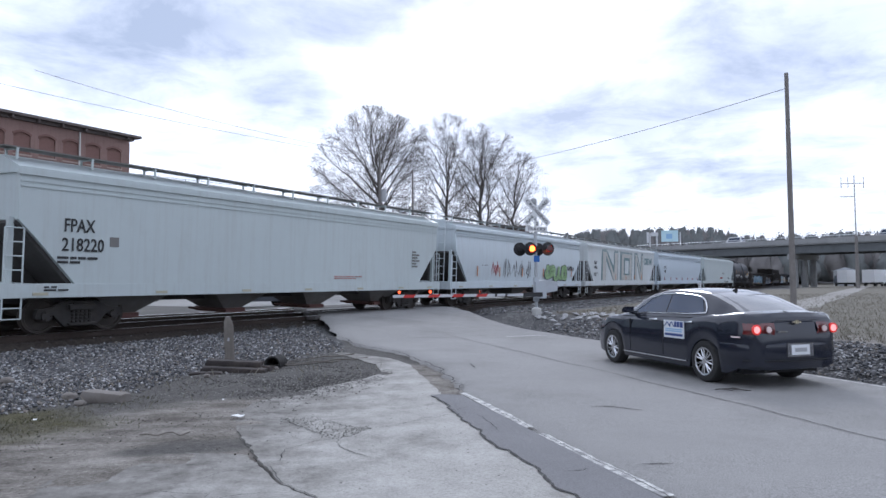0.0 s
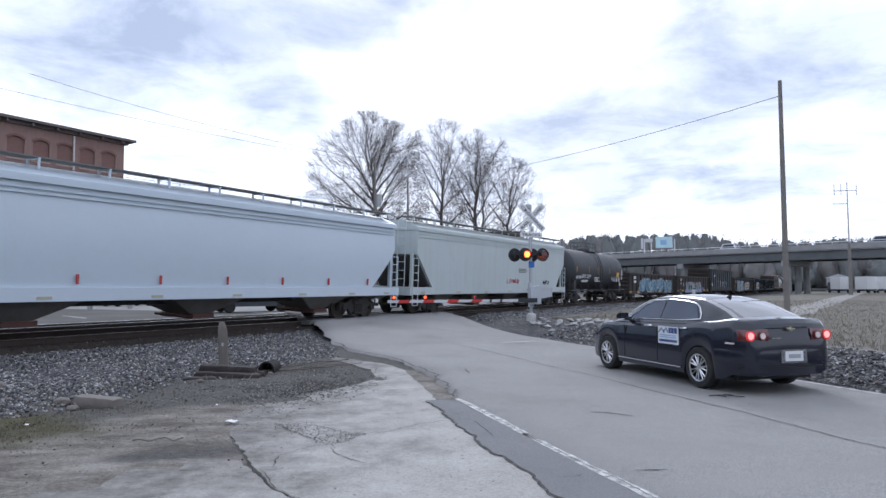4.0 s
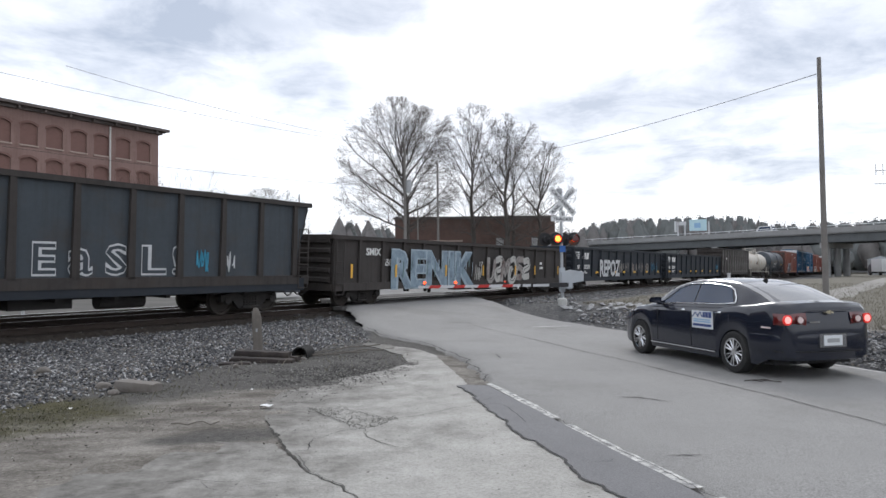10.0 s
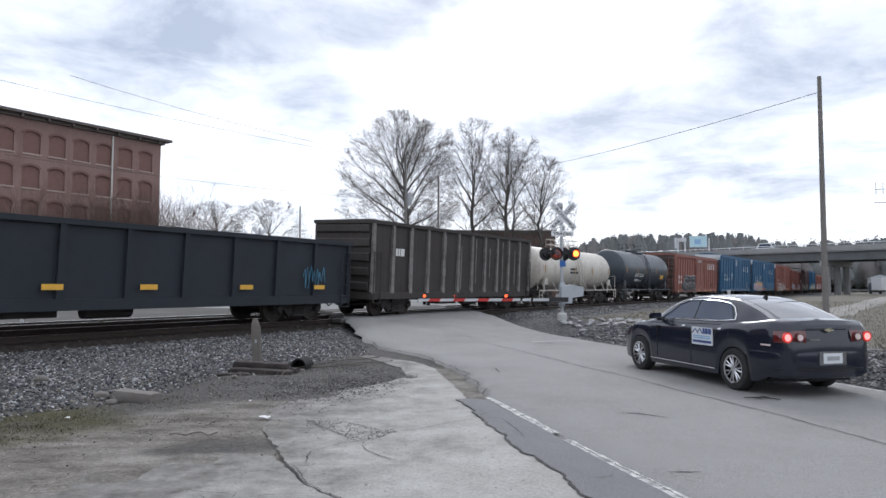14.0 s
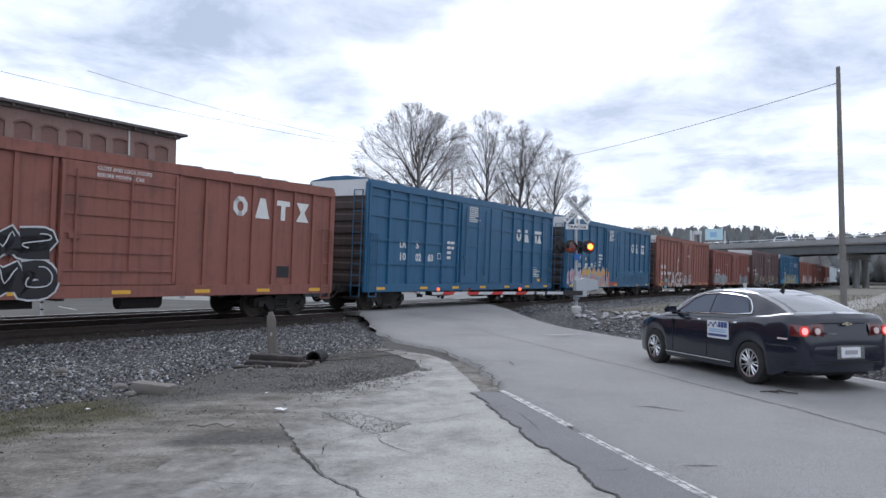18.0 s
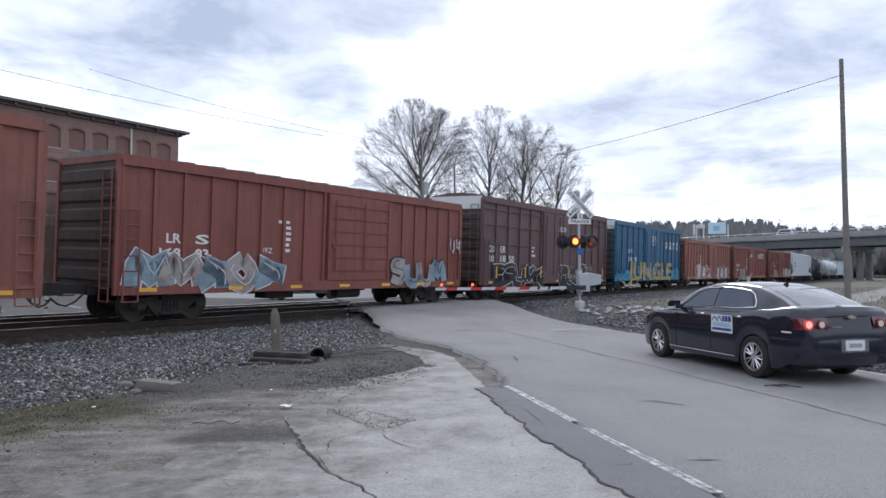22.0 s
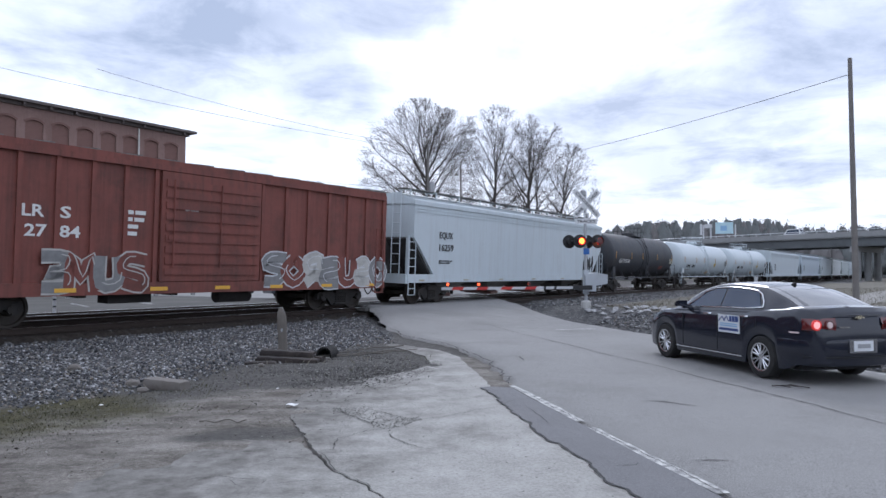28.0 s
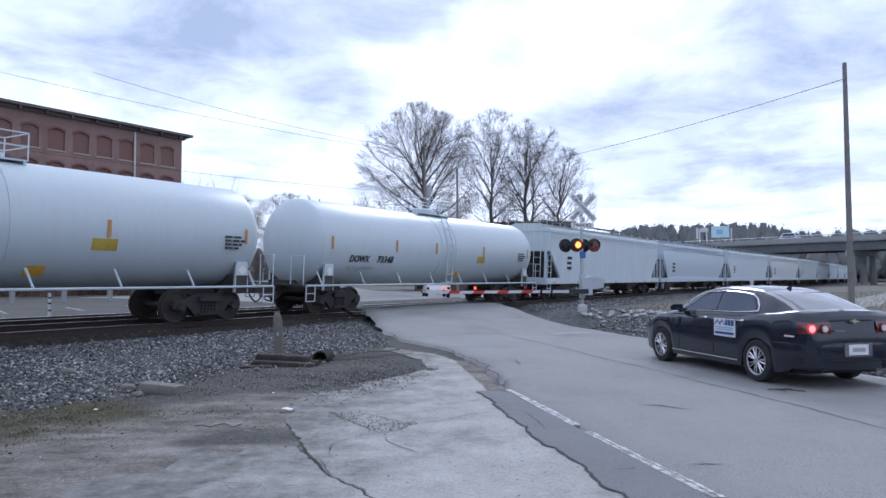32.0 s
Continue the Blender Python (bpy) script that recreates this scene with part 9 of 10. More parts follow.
# ---- overpass ----
def build_overpass():
    ux, uy = -0.66, 0.7513
    yaw = math.degrees(math.atan2(uy, ux))
    ov = thing("overpass", pose(67.5, 128.6, 0, 0, 0, yaw), "concrete road overpass on steel girders above the tracks", "bridge")
    x0, x1 = -150.0, 62.0
    Geo().box(x0, x1, -12.0, 0.0, 8.3, 8.75).part("deck", BRIDGE, ov, "concrete deck slab")
    for y in (-11.6, -8.8, -6.0, -3.2, -0.4):
        g = Geo().box(x0, x1, y - 0.02, y + 0.02, 6.75, 8.3)
        g.box(x0, x1, y - 0.2, y + 0.2, 6.72, 6.78).box(x0, x1, y - 0.2, y + 0.2, 8.26, 8.31)
        g.part("girder", GIRDER, ov, "dark steel plate girder")
    for y in (0.0, -12.0):
        Geo().box(x0, x1, y - 0.15, y + 0.15, 8.5, 9.45).part("parapet", BRIDGE, ov)
        rl = Geo().tube((x0, y, 9.85), (x1, y, 9.85), 0.06, 6)
        rl.part("handrail", RAIL_AL, ov, "bright metal bridge rail")
    post = Geo().box(-0.05, 0.05, -0.05, 0.05, 9.4, 9.85).mesh("rail_post", RAIL_AL)
    for k in range(70):
        share(post, "rail_post", ov, pose(x0 + 1 + k * 3.0, 0, 0))
    for x in (-28.0, 3.6, 25.5, 48.0, -60.0, -92.0):
        cap = Geo().box(x - 0.7, x + 0.7, -12.2, -0.2, 5.7, 6.72)
        pr = cap.part("pier_cap", BRIDGE, ov)
        for y in (-10.5, -6.2, -1.6):
            Geo().tube((x, y, -0.3), (x, y, 5.75), 0.62, 14).part("column", BRIDGE, ov, "", 40)
    Geo().box(52.0, 62.0, -12.5, 0.5, 0, 6.7).part("abutment", BRIDGE, ov)
    return ov


build_overpass()


def far_sign():
    s = thing("roadside_billboard", pose(53.0, 165.0, 0.0, 0, 0, -12), "white and pale blue billboard above the overpass", "billboard")
    for x in (-4.6, -3.0, 2.4):
        Geo().tube((x, 0.3, 0), (x, 0.3, 13.4), 0.16, 8).part("post", SIGN_W, s)
    f = Geo().box(-2.0, 1.9, -0.1, 0.1, 11.2, 13.9)
    b = f.part("panel", mat("billboard_pale_blue", (0.45, 0.62, 0.68), 0.5, 0, 0.08, 0.5), s)
    Geo().box(-0.9, 0.5, -0.13, -0.1, 11.9, 13.1).part("panel_shape", MARK_SKY, s)
    Geo().box(-5.4, -4.9, -0.1, 0.1, 11.0, 13.6).part("panel", SIGN_W, s)
    Geo().box(-4.4, -2.7, -0.1, 0.1, 12.6, 13.5).part("panel", SIGN_W, s)


far_sign()


def simple_vehicle(name, m, L, W, H, body, label, kind_, hood=0.25, tail=0.12):
    """A vehicle seen from afar: body with a cabin, windows and wheels."""
    v = thing(name, m, label, kind_)
    h = L / 2
    low = [(-h, 0.35), (-h - 0.03, 0.6), (-h + 0.05, 0.92), (h - 0.1, 0.88), (h, 0.6), (h - 0.03, 0.35)]
    Geo().prism(low, -W / 2, W / 2).part("body", body, v)
    a, b = -h + L * tail, h - L * hood
    cab = [(a, 0.9), (a + 0.3, H - 0.05), (a + 0.6, H), (b - 0.75, H), (b - 0.5, H - 0.08), (b + 0.15, 0.9)]
    Geo().prism(cab, -W / 2 + 0.12, W / 2 - 0.12).part("cabin", body, v)
    for sg in (-1, 1):
        y = sg * (W / 2 - 0.115)
        w = [(a + 0.3, 0.98), (a + 0.45, H - 0.15), (b - 0.72, H - 0.15), (b - 0.1, 0.98)]
        Geo().prism(w, min(y, y + sg * 0.008), max(y, y + sg * 0.008)).part("side_window", CARGLASS, v)
        for x in (-h + L * 0.19, h - L * 0.19):
            Geo().lathe([(-0.1, 0.02), (-0.11, 0.3), (-0.08, 0.33), (0.08, 0.33), (0.11, 0.3), (0.1, 0.02)], 18, "y", (x, sg * (W / 2 - 0.1), 0.33)).part("wheel", TYRE, v, "", 40)
    Geo().prism([(b + 0.12, 0.95), (b - 0.46, H - 0.12), (b - 0.44, H - 0.1), (b + 0.15, 0.95)], -W / 2 + 0.2, W / 2 - 0.2).part("windscreen", CARGLASS, v)
    Geo().prism([(a - 0.015, 0.98), (a + 0.27, H - 0.12), (a + 0.3, H - 0.12), (a + 0.02, 0.98)], -W / 2 + 0.22, W / 2 - 0.22).part("rear_screen", CARGLASS, v)
    for sg in (-1, 1):
        Geo().box(-h - 0.04, -h + 0.02, sg * W * 0.42 - 0.1, sg * W * 0.42 + 0.1, 0.62, 0.8).part("tail_lamp", TAIL_RED, v)
        Geo().box(h - 0.08, h + 0.0, sg * W * 0.38 - 0.14, sg * W * 0.38 + 0.14, 0.62, 0.76).part("headlamp", TAIL_CLEAR, v)
    return v


VAN_WHITE = mat("white_vehicle_paint", (0.68, 0.69, 0.7), 0.3, 0, 0.04, 1, bump=0, coat=0.8)
VAN_BLUE = mat("dark_blue_vehicle_paint", (0.050, 0.056, 0.068), 0.3, 0, 0.05, 1, bump=0, coat=0.8)
VAN_SILVER = mat("silver_vehicle_paint", (0.42, 0.43, 0.45), 0.3, 0.4, 0.05, 1, bump=0, coat=0.8)
simple_vehicle("pickup", pose(-11.6, 41.0, 0.28, 0, 0, 35), 5.0, 1.9, 1.75, VAN_BLUE, "dark grey pickup parked on pale paving", "car", 0.3, 0.3)
simple_vehicle("parked_car", pose(-26.0, 56.0, 0.28, 0, 0, 60), 4.6, 1.8, 1.5, VAN_SILVER, "silver car parked beyond the tracks", "car")
simple_vehicle("parked_car", pose(-4.5, 52.0, 0.28, 0, 0, 100), 4.6, 1.8, 1.5, VAN_WHITE, "white car parked beyond the tracks", "car")
for bx, lab, paint_ in ((16.0, "white van crossing the overpass", VAN_WHITE), (-12.0, "silver car on the overpass", VAN_SILVER)):
    x_, y_ = 67.5 - 0.66 * bx + 2.2, 128.6 + 0.7513 * bx + 1.9
    simple_vehicle("van" if paint_ is VAN_WHITE else "overpass_car", pose(x_, y_, 8.75, 0, 0, 131.3), 5.2, 1.9, 1.9, paint_, lab, "car")

# Far-side paving, fence and marker post.
def far_lot():
    g = Geo()
    rows = []
    for s in np.arange(29, 65, 3.0):
        row = []
        for k in (-7.2, -10, -14, -20, -30, -38):
            x, y = track_point(s, k)
            q, r = road_qr(x, y)
            row.append((x, y, 0.275))
        rows.append(row)
    g.grid(rows)
    tagged(g.part("pavement_far", FAR_CONCRETE), "pale concrete lot beyond the tracks", "pavement", kind="structure")
    g = Geo()
    g.grid([[(*track_point(s, k), 0.27 + 0.004 * (i % 2)) for i, k in enumerate((-7.0, -14, -20, -30, -38))] for s in np.arange(-55, 30.5, 3.0)])
    tagged(g.part("pavement_far_grey", LOT_ASPHALT), "grey worn asphalt lot beyond the tracks", "pavement", kind="structure")
    bays = thing("parking_bays", pose(0, 0, 0), "white painted parking bay lines", "road marking", kind="structure")
    for k in range(9):
        (x0, y0), (x1, y1) = track_point(-6 + 3.2 * k, -13.0), track_point(-6 + 3.2 * k + 1.5, -17.5)
        Geo().tube((x0, y0, 0.262), (x1, y1, 0.262), 0.05, 6).part("bay_line", PAINT_W, bays)
    rails = thing("guard_fence", pose(0, 0, 0), "low grey wall and posts beyond the tracks", "fence")
    post = Geo().box(-0.12, 0.12, -0.12, 0.12, 0, 1.25).mesh("post", BRIDGE)
    for k in range(16):
        x, y = track_point(-14 + k * 3.0, -26.0)
        share(post, "post", rails, pose(x, y, 0.27, 0, 0, 60))
    for k in range(15):
        x, y = track_point(-14 + k * 3.0 + 1.5, -26.0)
        Geo().box(-1.4, 1.4, -0.04, 0.04, 0.85, 1.1, pose(x, y, 0.27, 0, 0, 60)).part("rail", BRIDGE, rails)
    mk = thing("marker_post", pose(-15.8, 23.25, 0.26, 0, 0, 30), "white marker post with dark bands beside the tracks", "marker post")
    Geo().tube((0, 0, 0), (0, 0, 0.95), 0.05, 10).part("shaft", SIGN_W, mk)
    for z in (0.3, 0.55, 0.75):
        Geo().tube((0, 0, z), (0, 0, z + 0.06), 0.053, 10).part("band", SIG_BLACK, mk)


far_lot()


def forest(name, spots, label, seed, mat_, leafy):
    """Far woods: uneven crowns with many small clumps on them, on thin stems."""
    rnd = random.Random(seed)
    g = Geo()
    for x, y, z, h, w in spots:
        rows = []
        for j in range(6):
            f = j / 5
            prof = (0.45, 0.85, 0.95, 0.8, 0.5, 0.06)[j] if not leafy else (0.5, 0.8, 0.92, 0.9, 0.62, 0.2)[j]
            ring = []
            for i in range(7):
                t = 2 * math.pi * i / 7 + 0.4 * j
                k = w * 0.8 * prof * rnd.uniform(0.75, 1.2)
                ring.append((x + k * math.cos(t), y + k * math.sin(t), z + h * (0.12 + 0.85 * f) + rnd.uniform(-0.25, 0.25) * w * 0.3))
            rows.append(ring + ring[:1])
        g.grid(rows)
        for i in range(55):
            f = rnd.random() ** 0.7
            rr = w * (1.0 - 0.78 * abs(f - 0.4)) * (0.75 + 0.3 * rnd.random())
            a = rnd.uniform(0, 6.283)
            c = Vector((x + rr * math.cos(a) * (1 - 0.55 * f), y + rr * math.sin(a) * (1 - 0.55 * f), z + h * (0.2 + 0.82 * f)))
            s = rnd.uniform(0.5, 1.1) * w * 0.085
            v = [c + Vector((rnd.uniform(-s, s), rnd.uniform(-s, s), rnd.uniform(-s, s))) for _ in range(4)]
            g.add(v, [(0, 1, 2), (0, 2, 3), (0, 3, 1), (1, 3, 2)])
    tagged(g.part(name, mat_, fix=False, smooth_angle=80), label, "woods", kind="stuff")


def far_woods():
    rnd = random.Random(4)
    pines, woods = [], []
    for k in range(520):
        b = radians(rnd.uniform(4, 32))
        d = rnd.uniform(255, 330)
        h = 17.0 + 6.0 * smooth((math.degrees(b) - 7) / 4) * (1 - 0.75 * smooth((math.degrees(b) - 20) / 4)) + rnd.uniform(-3.0, 2.0) * 1.0
        (pines if rnd.random() < 0.6 else woods).append((d * math.sin(b), d * math.cos(b), 0, h * d / 300, rnd.uniform(3.0, 5.0)))
    for k in range(200):
        b = radians(rnd.uniform(-12, 9))
        d = rnd.uniform(150, 210)
        h = 13 + rnd.uniform(-3.0, 2.0) - 3 * smooth((math.degrees(b) + 2) / 6)
        (pines if rnd.random() < 0.4 else woods).append((d * math.sin(b), d * math.cos(b), 0, h, rnd.uniform(2.4, 4.0)))
    for k in range(150):
        b = radians(rnd.uniform(24, 44))
        d = rnd.uniform(230, 330)
        (pines if rnd.random() < 0.5 else woods).append((d * math.sin(b), d * math.cos(b), 0, rnd.uniform(9, 15), rnd.uniform(3.0, 5.0)))
    for k in range(260):
        b = radians(rnd.choice((rnd.uniform(-75, -12), rnd.uniform(44, 320))))
        d = rnd.uniform(200, 300)
        woods.append((d * math.sin(b), d * math.cos(b), 0, rnd.uniform(8, 14), rnd.uniform(3.0, 5.0)))
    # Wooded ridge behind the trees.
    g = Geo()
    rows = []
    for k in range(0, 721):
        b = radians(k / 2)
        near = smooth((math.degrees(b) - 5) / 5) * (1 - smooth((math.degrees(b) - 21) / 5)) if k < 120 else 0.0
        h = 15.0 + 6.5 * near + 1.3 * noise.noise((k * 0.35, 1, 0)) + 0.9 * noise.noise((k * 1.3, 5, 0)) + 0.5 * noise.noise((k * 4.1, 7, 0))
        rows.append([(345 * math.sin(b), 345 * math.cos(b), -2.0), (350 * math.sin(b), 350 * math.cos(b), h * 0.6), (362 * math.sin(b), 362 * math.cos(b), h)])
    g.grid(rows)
    tagged(g.part("backdrop_ridge", RIDGE), "far grey-brown wooded ridge on the skyline, haze painted in", "woods", kind="structure")
    forest("pine_woods", pines, "far green pine trees on the skyline, paled by painted haze", 6, PINE, True)
    forest("bare_woods", woods, "far brown leafless woods on the skyline, greyed by painted haze", 7, WOODS, False)


far_woods()


def radio_tower():
    t = thing("antenna_mast", pose(65.4, 110.5, 0.3), "slim steel antenna mast with short crossbars", "antenna mast")
    Geo().tube((0, 0, 0), (0, 0, 8.5), 0.3, 10, 0.22).part("shaft", POLE, t, "", 40)
    Geo().tube((0, 0, 8.5), (0, 0, 18.3), 0.11, 8, 0.07).part("upper_tube", SIGN_BACK, t)
    a = Geo().tube((-2.2, 0, 16.9), (1.6, 0, 17.0), 0.06, 6)
    a.part("crossbar", SIGN_BACK, t)
    for x in (-2.1, -1.0, 1.5):
        Geo().tube((x, 0, 16.2), (x, 0, 18.0), 0.05, 6).part("aerial", SIGN_BACK, t)
    for z in (14.8,):
        Geo().tube((-2.4, 0, z), (0, 0, z), 0.05, 6).part("crossbar", SIGN_BACK, t)


radio_tower()


def yard_things():
    p = thing("relay_post", pose(16.6, 45.6, 0.3), "short white post beside the track", "post")
    Geo().tube((0, 0, -0.2), (0, 0, 1.1), 0.1, 10).part("shaft", SIGN_W, p)
    Geo().tube((0, 0, 1.1), (0, 0, 1.2), 0.13, 10).part("cap", SIGN_W, p)
    h = thing("far_shed", pose(89.5, 160.5, 0.2, 0, 0, -28), "small white shed with blue-grey windows at the yard's edge", "shed")
    Geo().box(0, 4.6, 0, 6, 0, 3.6).part("wall", SIGN_BACK, h, "pale metal cladding")
    Geo().prism([(-0.3, 3.6), (4.9, 3.6), (2.3, 4.4)], -0.3, 6.3).part("roof", SIG_GREY, h)
    for x in (0.6, 2.6):
        Geo().box(x, x + 1.2, -0.05, 0.05, 1.8, 2.8).part("window", GIRDER, h)
    for i, (x, y) in enumerate(((90.0, 146.0), (94.5, 149.0), (86.5, 150.5))):
        v = thing("box_truck", pose(x, y, 0.2, 0, 0, 35 + 25 * i), "white box truck parked in the far yard", "truck", "yard trucks")
        Geo().box(-3.0, 1.4, -1.2, 1.2, 0.9, 3.6).part("cargo_box", VAN_WHITE, v)
        Geo().prism([(1.5, 0.6), (3.2, 0.6), (3.25, 1.5), (2.8, 2.4), (1.5, 2.5)], -1.1, 1.1).part("cab", (VAN_WHITE, VAN_SILVER, VAN_BLUE)[i], v)
        Geo().prism([(3.1, 1.55), (2.78, 2.3), (2.82, 2.3), (3.16, 1.55)], -0.95, 0.95).part("windscreen", CARGLASS, v)
        Geo().box(-3.0, 3.0, -0.5, 0.5, 0.55, 0.9).part("chassis", SIG_BLACK, v)
        for wx in (-1.9, 2.3):
            for sg in (-1, 1):
                Geo().lathe([(-0.14, 0.02), (-0.14, 0.4), (-0.1, 0.45), (0.1, 0.45), (0.14, 0.4), (0.14, 0.02)], 16, "y", (wx, sg * 1.0, 0.45)).part("wheel", TYRE, v, "", 40)
    g = Geo()
    knots = [(14.5, 30.0), (17.5, 35.0), (22.8, 43.4), (31.7, 57.0), (40.0, 70.5), (62.0, 105.0), (90.0, 149.0)]
    line = bend(knots, 6)
    rows = []
    for k, (x, y) in enumerate(line):
        w = 1.05 * min(1.0, 0.3 + k / 8)
        e0, e1 = w + jag(k * 0.7, 4, 0.25), w + jag(k * 0.7, 9, 0.25)
        rows.append([(x - e0 * 0.85, y + e0 * 0.53, ground_z(x, y) + 0.015), (x, y, ground_z(x, y) + 0.03), (x + e1 * 0.85, y - e1 * 0.53, ground_z(x, y) + 0.015)])
    g.grid(rows)
    tagged(g.part("dirt_path", mat("pale_dirt_track", (0.25, 0.24, 0.22), 0.95, 0, 0.15, 0.8, (0.17, 0.16, 0.14), 0.6, 0.6, world=True)), "pale worn dirt track across the field", "path", kind="structure")


yard_things()

# ---- foreground clutter ----
OLD_WOOD = mat("weathered_grey_wood", (0.16, 0.145, 0.128), 0.95, 0, 0.22, 2.5, (0.10, 0.085, 0.07), 0.6, 3.0, 0.48, (0.09, 0.075, 0.065), 0.6, bump=0.6, bscale=22)
ROTTEN = mat("rotten_dark_tie", (0.035, 0.029, 0.027), 0.95, 0, 0.35, 3.0, (0.09, 0.072, 0.06), 0.5, 3.0, 0.5, bump=0.8, bscale=16)
CORR = mat("black_corrugated_pipe", (0.012, 0.012, 0.012), 0.95, 0, 0.2, 3, (0.05, 0.045, 0.04), 0.5, 3, 0.5, bump=0.1)
BLOCK_C = mat("dirty_concrete_block", (0.18, 0.165, 0.15), 0.95, 0, 0.2, 3, (0.10, 0.085, 0.07), 0.7, 2.5, 0.48, bump=0.5, bscale=25)
LITTER = mat("crumpled_white_paper", (0.7, 0.7, 0.7), 0.7, 0, 0.06, 5, bump=0.2)


def rough_beam(L, w, h, seed, n=10, worn=0.03):
    """A squared timber with worn, uneven faces."""
    rnd = random.Random(seed)
    g = Geo()
    rows = []
    for i in range(n + 1):
        x = -L / 2 + L * i / n
        k = 1 - (0.1 if i in (0, n) else 0)
        ring = []
        for y, z in ((-1, -1), (0, -1.02), (1, -1), (1.03, 0), (1, 1), (0, 1.03), (-1, 1), (-1.03, 0)):
            c = 0.86 if abs(y) > 0.9 and abs(z) > 0.9 else 1.0
            ring.append((x + rnd.uniform(-worn, worn) * 0.6, y * w / 2 * k * c + rnd.uniform(-worn, worn) * w, z * h / 2 * k * c + rnd.uniform(-worn, worn) * h))
        rows.append(ring + ring[:1])
    g.grid(rows)
    m_ = len(rows[0])
    g.f += [tuple(range(m_ - 1)), tuple(range(n * m_, n * m_ + m_ - 1))]
    return g


def build_post():
    p = thing("wooden_post", pose(-4.55, 14.35, 0.02, 0, 0, 20), "weathered grey wooden post leaning beside the ballast", "post")
    g = Geo()
    rnd = random.Random(2)
    rows = []
    for i in range(13):
        z = -0.25 + 1.2 * i / 12
        k = 1.0 if i < 10 else (0.97, 0.86, 0.5)[i - 10]
        rows.append([((0.088 * k * math.cos(t) * (1.12 if abs(math.cos(t)) > 0.6 else 1)) + rnd.uniform(-0.006, 0.006) - 0.055 * z, 0.08 * k * math.sin(t) + rnd.uniform(-0.006, 0.006), z) for t in [2 * math.pi * j / 12 for j in range(13)]])
    g.grid(rows)
    g.f.append(tuple(range(12 * 13, 12 * 13 + 12)))
    g.part("shaft", OLD_WOOD, p, "", 40)
    Geo().box(-0.06, -0.02, -0.11, -0.10, 0.45, 0.52).part("nail_plate", SIGN_BACK, p)


def build_old_ties():
    for i, (x, y, z, yaw, roll, L) in enumerate(((-3.95, 12.75, 0.045, -4, 4, 1.2), (-3.9, 13.05, 0.055, -7, -6, 1.15), (-4.0, 12.95, 0.15, -3, 3, 1.05), (-4.35, 12.35, 0.015, 22, 2, 0.55))):
        ob = rough_beam(L, 0.2, 0.14, 30 + i, 10, 0.05).part("old_tie", ROTTEN, None, "", 50, pose(x, y, z, roll, 2, yaw))
        tagged(ob, "rotten dark broken railway tie lying in gravel", "railway tie", "discarded ties")


def build_pipe():
    p = thing("drain_pipe", pose(-3.42, 13.4, 0.08, 0, 0, 84), "black corrugated plastic drain pipe with an open end", "drain pipe")
    rows = []
    for i in range(14):
        r = 0.15 + (0.01 if i % 3 == 0 else 0.0)
        rows.append((i * 0.035, r))
    g = Geo()
    outer, inner = [], []
    for x, r in rows:
        outer.append([(x, r * math.cos(t), r * math.sin(t)) for t in [2 * math.pi * j / 20 for j in range(21)]])
        inner.append([(x, 0.134 * math.cos(t), 0.134 * math.sin(t)) for t in [2 * math.pi * j / 20 for j in range(21)]])
    g.grid(outer)
    g.grid(inner)
    k0 = len(g.v) - 21
    g.f.append(tuple(range(k0, k0 + 20)))
    g.grid([outer[0], inner[0]])
    g.part("pipe_wall", CORR, p, "", 30, fix=False)


def stone_mesh(rnd, flat=0.75):
    v = [(1, 0, 0), (-1, 0, 0), (0, 1, 0), (0, -1, 0), (0, 0, 1), (0, 0, -1)]
    v = [(a * rnd.uniform(0.7, 1.2), b * rnd.uniform(0.6, 1.1), c * rnd.uniform(0.5, 1.0) * flat) for a, b, c in v]
    return v, [(0, 2, 4), (2, 1, 4), (1, 3, 4), (3, 0, 4), (2, 0, 5), (1, 2, 5), (3, 1, 5), (0, 3, 5)]


def island_stone(name, ramp):
    """Loose stones, each of its own shade."""
    m = bpy.data.materials.new(name)
    m.use_nodes = True
    nt = m.node_tree
    b = nt.nodes["Principled BSDF"]
    b.inputs["Roughness"].default_value = 0.9
    b.inputs["Specular IOR Level"].default_value = 0.3
    g = nt.nodes.new("ShaderNodeNewGeometry")
    r = nt.nodes.new("ShaderNodeValToRGB")
    e = r.color_ramp.elements
    e[0].position, e[0].color = ramp[0][0], (*ramp[0][1], 1)
    e[1].position, e[1].color = ramp[-1][0], (*ramp[-1][1], 1)
    for at, c in ramp[1:-1]:
        e.new(at).color = (*c, 1)
    nt.links.new(g.outputs["Random Per Island"], r.inputs[0])
    t = nt.nodes.new("ShaderNodeTexNoise")
    t.inputs["Scale"].default_value = 40
    bp = nt.nodes.new("ShaderNodeBump")
    bp.inputs["Strength"].default_value, bp.inputs["Distance"].default_value = 0.4, 0.004
    nt.links.new(t.outputs["Fac"], bp.inputs["Height"])
    nt.links.new(bp.outputs["Normal"], b.inputs["Normal"])
    nt.links.new(r.outputs[0], b.inputs["Base Color"])
    return m


